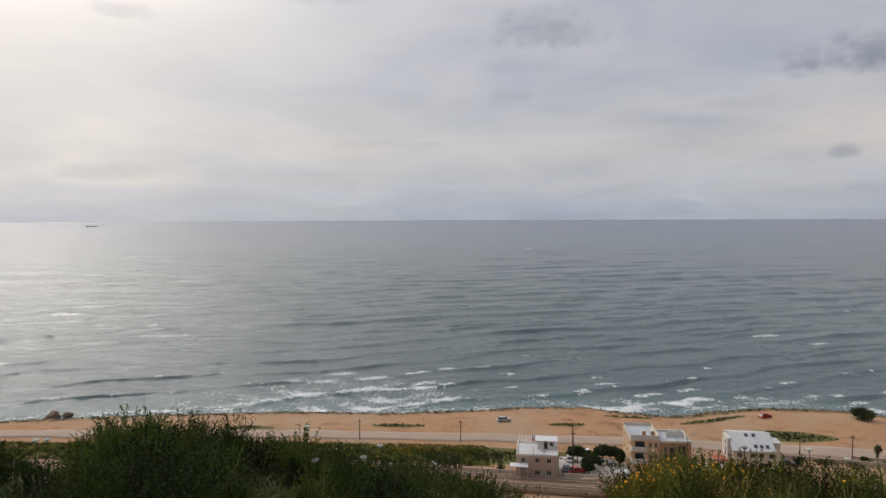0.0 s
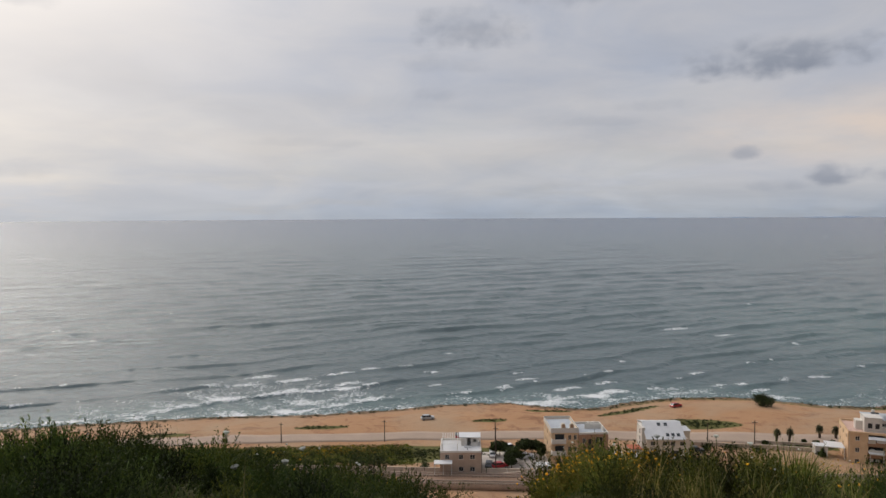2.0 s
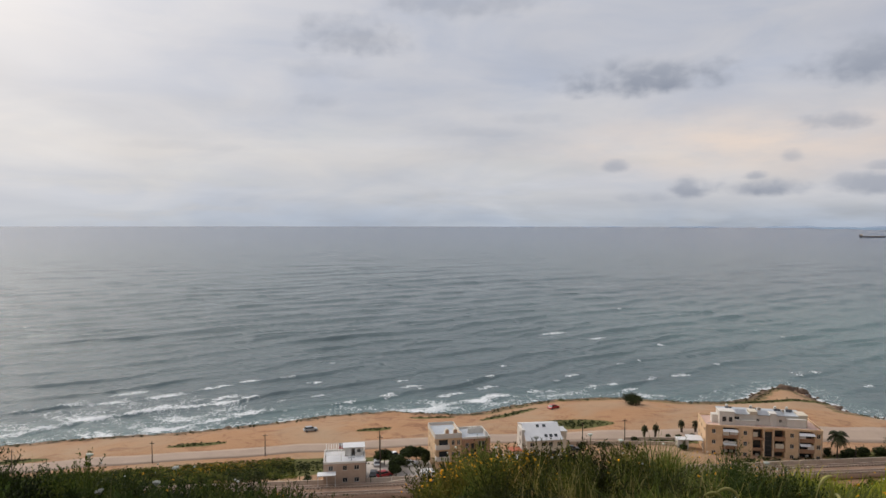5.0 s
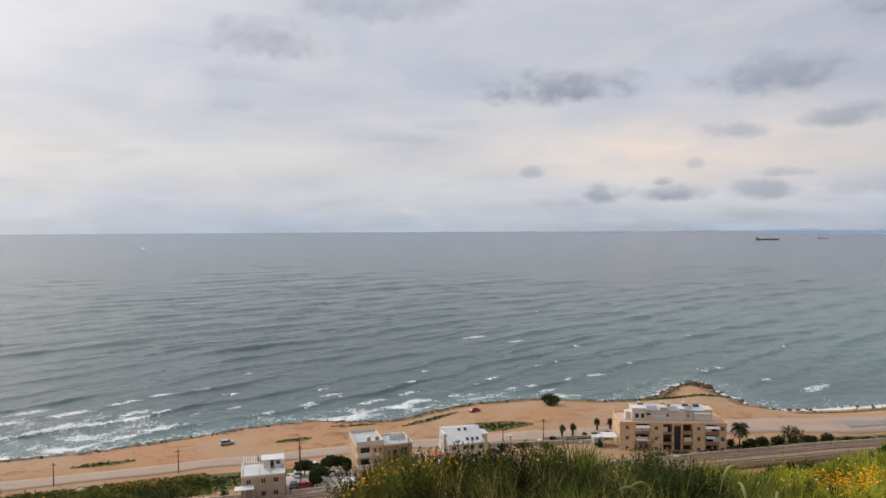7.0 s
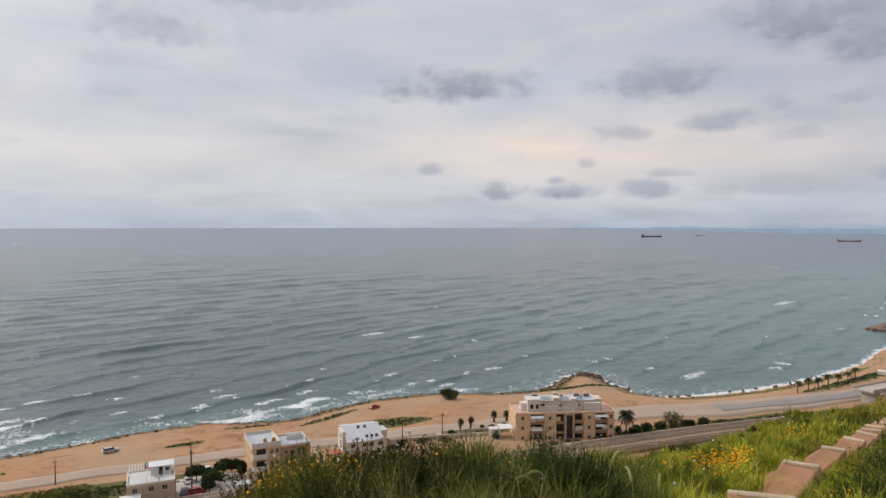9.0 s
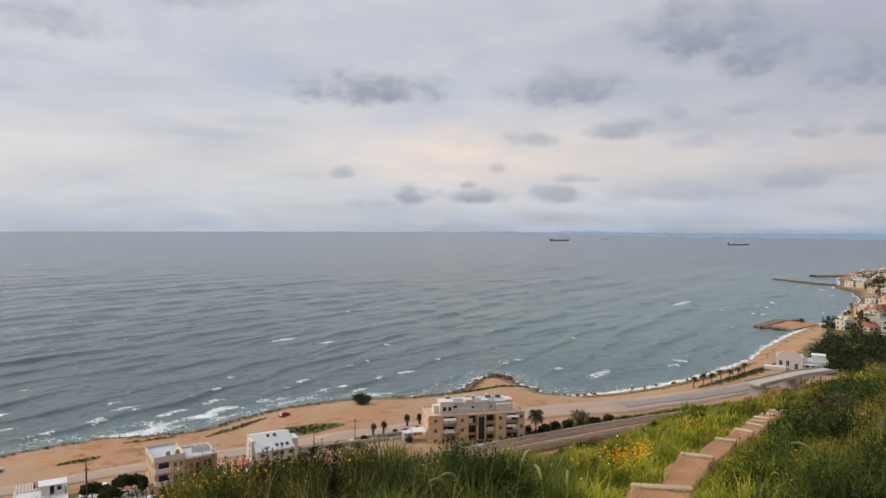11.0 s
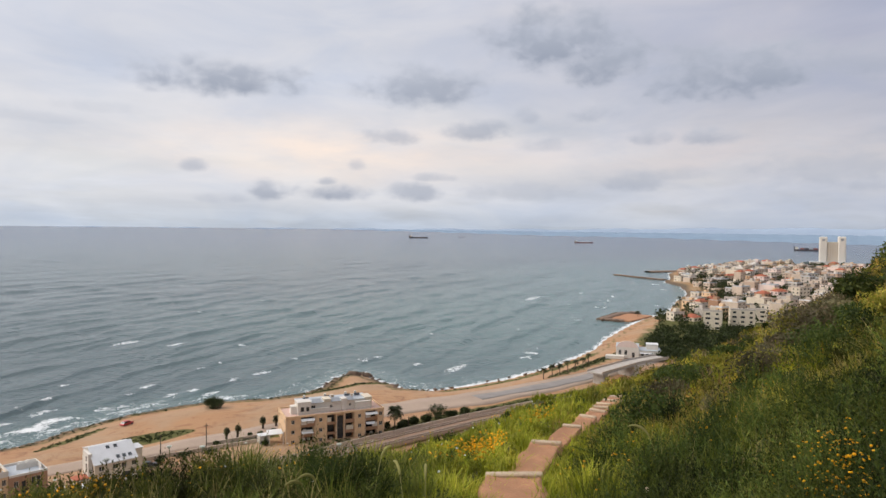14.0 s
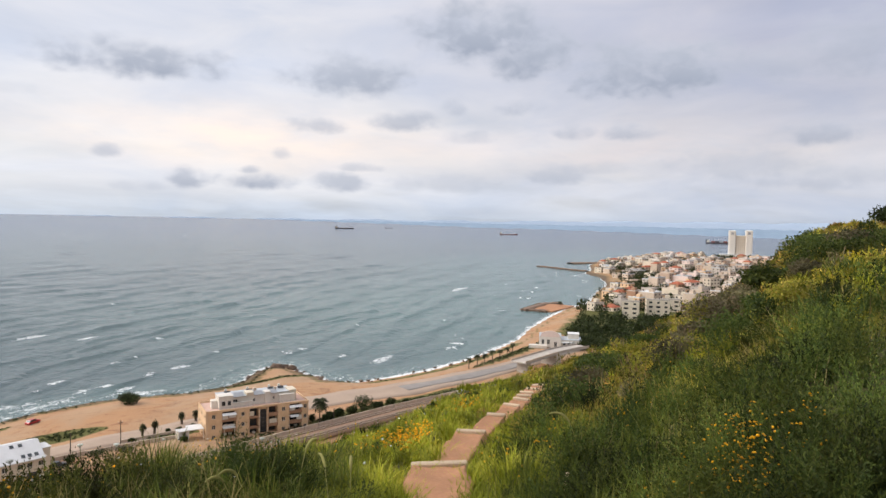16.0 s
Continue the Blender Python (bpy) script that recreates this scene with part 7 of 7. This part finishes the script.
def bloom_field(name, spots, mat, size, label, category, seed, height):
    """Small rayed flower heads on the tops of their stems."""
    rng = np.random.RandomState(seed)
    verts, faces, k = [], [], 0
    sx, sy = [], []
    for cx, cy, spread, n in spots:
        sx.append(cx + rng.normal(0, spread, n))
        sy.append(cy + rng.normal(0, spread, n))
    x, y = np.concatenate(sx), np.concatenate(sy)
    ok = off_path(x, y, 0.5)
    x, y = x[ok], y[ok]
    z = ground_height(x, y) + height * rng.uniform(0.6, 1.25, len(x))
    for xi, yi, zi in zip(x, y, z):
        nrm = Vector((rng.normal(0, 0.5) - xi * 0.05, rng.normal(0, 0.5) - yi * 0.05, 1)).normalized()
        u = nrm.orthogonal().normalized()
        v = nrm.cross(u)
        s = size * rng.uniform(0.7, 1.3)
        c = Vector((xi, yi, zi))
        ring = [c + (u * math.cos(q * 1.0472) + v * math.sin(q * 1.0472)) * s for q in range(6)]
        verts.append(np.array([*ring, c + nrm * s * 0.4, c - nrm * s * 0.5]))
        faces.append(np.array([[k + q, k + (q + 1) % 6, k + 6] for q in range(6)] + [[k + (q + 1) % 6, k + q, k + 7] for q in range(6)]))
        k += 8
    me = mesh_from(name, np.concatenate(verts), np.concatenate(faces))
    me.materials.append(MATS[mat])
    tagged(new(name, me), label, category, kind="stuff")


def polar(az, r):
    return r * math.sin(radians(az)), r * math.cos(radians(az))


bloom_field("yellow_flowers", [(*polar(*q[:2]), *q[2:]) for q in ((55.5, 9.4, 0.36, 420), (57.0, 10.2, 0.30, 260), (60.6, 13.4, 0.32, 160), (60.0, 14.5, 0.4, 60), (54.6, 24, 0.6, 50), (56.2, 26, 0.5, 30), 
            (17.5, 7.4, 0.25, 60), (19.5, 7.6, 0.3, 110), (21.0, 8.0, 0.3, 80), (23.5, 8.2, 0.35, 50), (25, 8.8, 0.4, 30), (5, 8.0, 0.8, 14), (33, 9, 1.2, 40), (-6, 9, 0.9, 14), (46, 12, 1.6, 60), (56, 7.0, 0.4, 30), (66, 8.5, 0.6, 30), (40, 10, 1, 30))], "yellow_petal", 0.015, "clusters of yellow daisies in the grass", "flowers", 61, 0.34)
bloom_field("yellow_flowers", [(*polar(*q[:2]), *q[2:]) for q in ((80.6, 4.7, 0.09, 90), (81.6, 4.4, 0.07, 70), (82.6, 4.1, 0.06, 40), (85.5, 4.3, 0.07, 26), (77.5, 4.5, 0.2, 14), (75, 8, 0.7, 10), (73.5, 9.5, 0.3, 24))], "yellow_petal", 0.0085, "clusters of yellow daisies among tall herbs", "flowers", 63, 0.52)
bloom_field("white_flowers", [(*polar(*q), 1.6, 14) for q in ((45, 9), (52, 14), (58, 20), (15, 9), (-10, 9), (30, 9.5))], "white_petal", 0.014, "scattered small white flowers in the grass", "flowers", 62, 0.45)


def umbel(az, r, h):
    x, y = polar(az, r)
    t = thing("umbel_flower", pose(x, y, float(ground_height(x, y)), PLANT.uniform(-8, 8), PLANT.uniform(-8, 8), PLANT.uniform(0, 360)), "white umbel flower on a thin green stem", "flower", "white umbels")
    part("stem", tubes(((0, 0, -0.05), (0, 0, h), 0.005, 0.004), n=5), MATS["herb_leaf"], t)
    bm = bmesh.new()
    for i in range(19):
        a, q = i * 2.4, 0.032 * math.sqrt(i / 19)
        bmesh.ops.create_icosphere(bm, subdivisions=1, radius=0.009, matrix=Matrix.Translation((math.cos(a) * q, math.sin(a) * q, h + 0.03 - q * q * 6)))
        tube(bm, (0, 0, h - 0.01), (math.cos(a) * q, math.sin(a) * q, h + 0.025 - q * q * 6), 0.002, 0.002, n=3, caps=False)
    part("flower_head", bm, MATS["white_petal"], t)


for q in ((-10.3, 6.2, 0.42), (-7.2, 6.2, 0.42), (-5.0, 7.4, 0.45), (-12, 7.8, 0.5), (-30.5, 7.5, 0.5), (-31.5, 7.8, 0.5), (31.0, 8.6, 0.6), (24.6, 8.2, 0.55), (42, 8.4, 0.5), (29, 9.2, 0.6)):
    umbel(*q)


def seed_heads():
    """Tall dry stalks and arching seed heads of grass that stand above the rest."""
    tuft_field("dry_stalks", 260, -40, 62, 4.2, 14, 0.48, "dry_stalk", "thin dry stalks standing above the grass", "stalks", 71, lean=0.5, wide=0.0008, bend=0.6)
    tuft_field("dry_stalks", 300, 64, 98, 4.0, 22, 0.5, "dry_stalk", "thin dry stalks above the hillside herbs", "stalks", 72, lean=0.35, wide=0.0012, bend=0.6)


seed_heads()


def arching_head(az, r, h, turn, length):
    x, y = polar(az, r)
    t = thing("seed_head", pose(x, y, float(ground_height(x, y)), 0, 0, turn), "pale yellow-green arching grass seed head", "grass stem", "seed heads")
    stem = [(Vector((0.12 * q * q, 0, h * q)), 0.005) for q in (0, 0.35, 0.7, 1.0)]
    head, p = [], stem[-1][0].copy()
    for i in range(9):
        head.append((p.copy(), 0.013 * math.sin(0.35 + i * 0.32) + 0.002))
        p += Vector((math.cos(1.1 - i * 0.22), 0, math.sin(1.1 - i * 0.22))) * length / 8
    bm, hd = chain(stem), chain(head)
    part("stem", bm, MATS["pale_seed"], t)
    part("head", hd, MATS["pale_seed"], t)


for q in ((41.0, 6.2, 0.46, 180, 0.26), (40.0, 6.2, 0.40, 175, 0.22), (47.6, 6.4, 0.42, 60, 0.30), (49.4, 6.4, 0.4, 40, 0.26), (68.8, 7.8, 0.5, 100, 0.3), (45.0, 6.6, 0.5, 10, 0.25)):
    arching_head(*q)


def bent_pipe():
    x, y = polar(66.0, 5.6)
    t = thing("bent_pipe", pose(x, y, float(ground_height(x, y)), 0, 0, 24), "pale bent metal pipe sticking out of the grass", "pipe")
    part("upright", tubes(((0, 0, -0.1), (0, 0, 0.34), 0.022, 0.022)), MATS["grey_metal"], t)
    part("arm", tubes(((0.01, 0, 0.33), (-0.2, 0, 0.36), 0.022, 0.022)), MATS["grey_metal"], t)
    x, y = polar(67.6, 6.6)
    s = thing("stake", pose(x, y, float(ground_height(x, y)), 0, 14, 0), "weathered grey stake in the grass", "stake")
    part("shaft", tubes(((0, 0, -0.1), (0, 0, 0.3), 0.022, 0.018)), MATS["step_timber"], s)


bent_pipe()
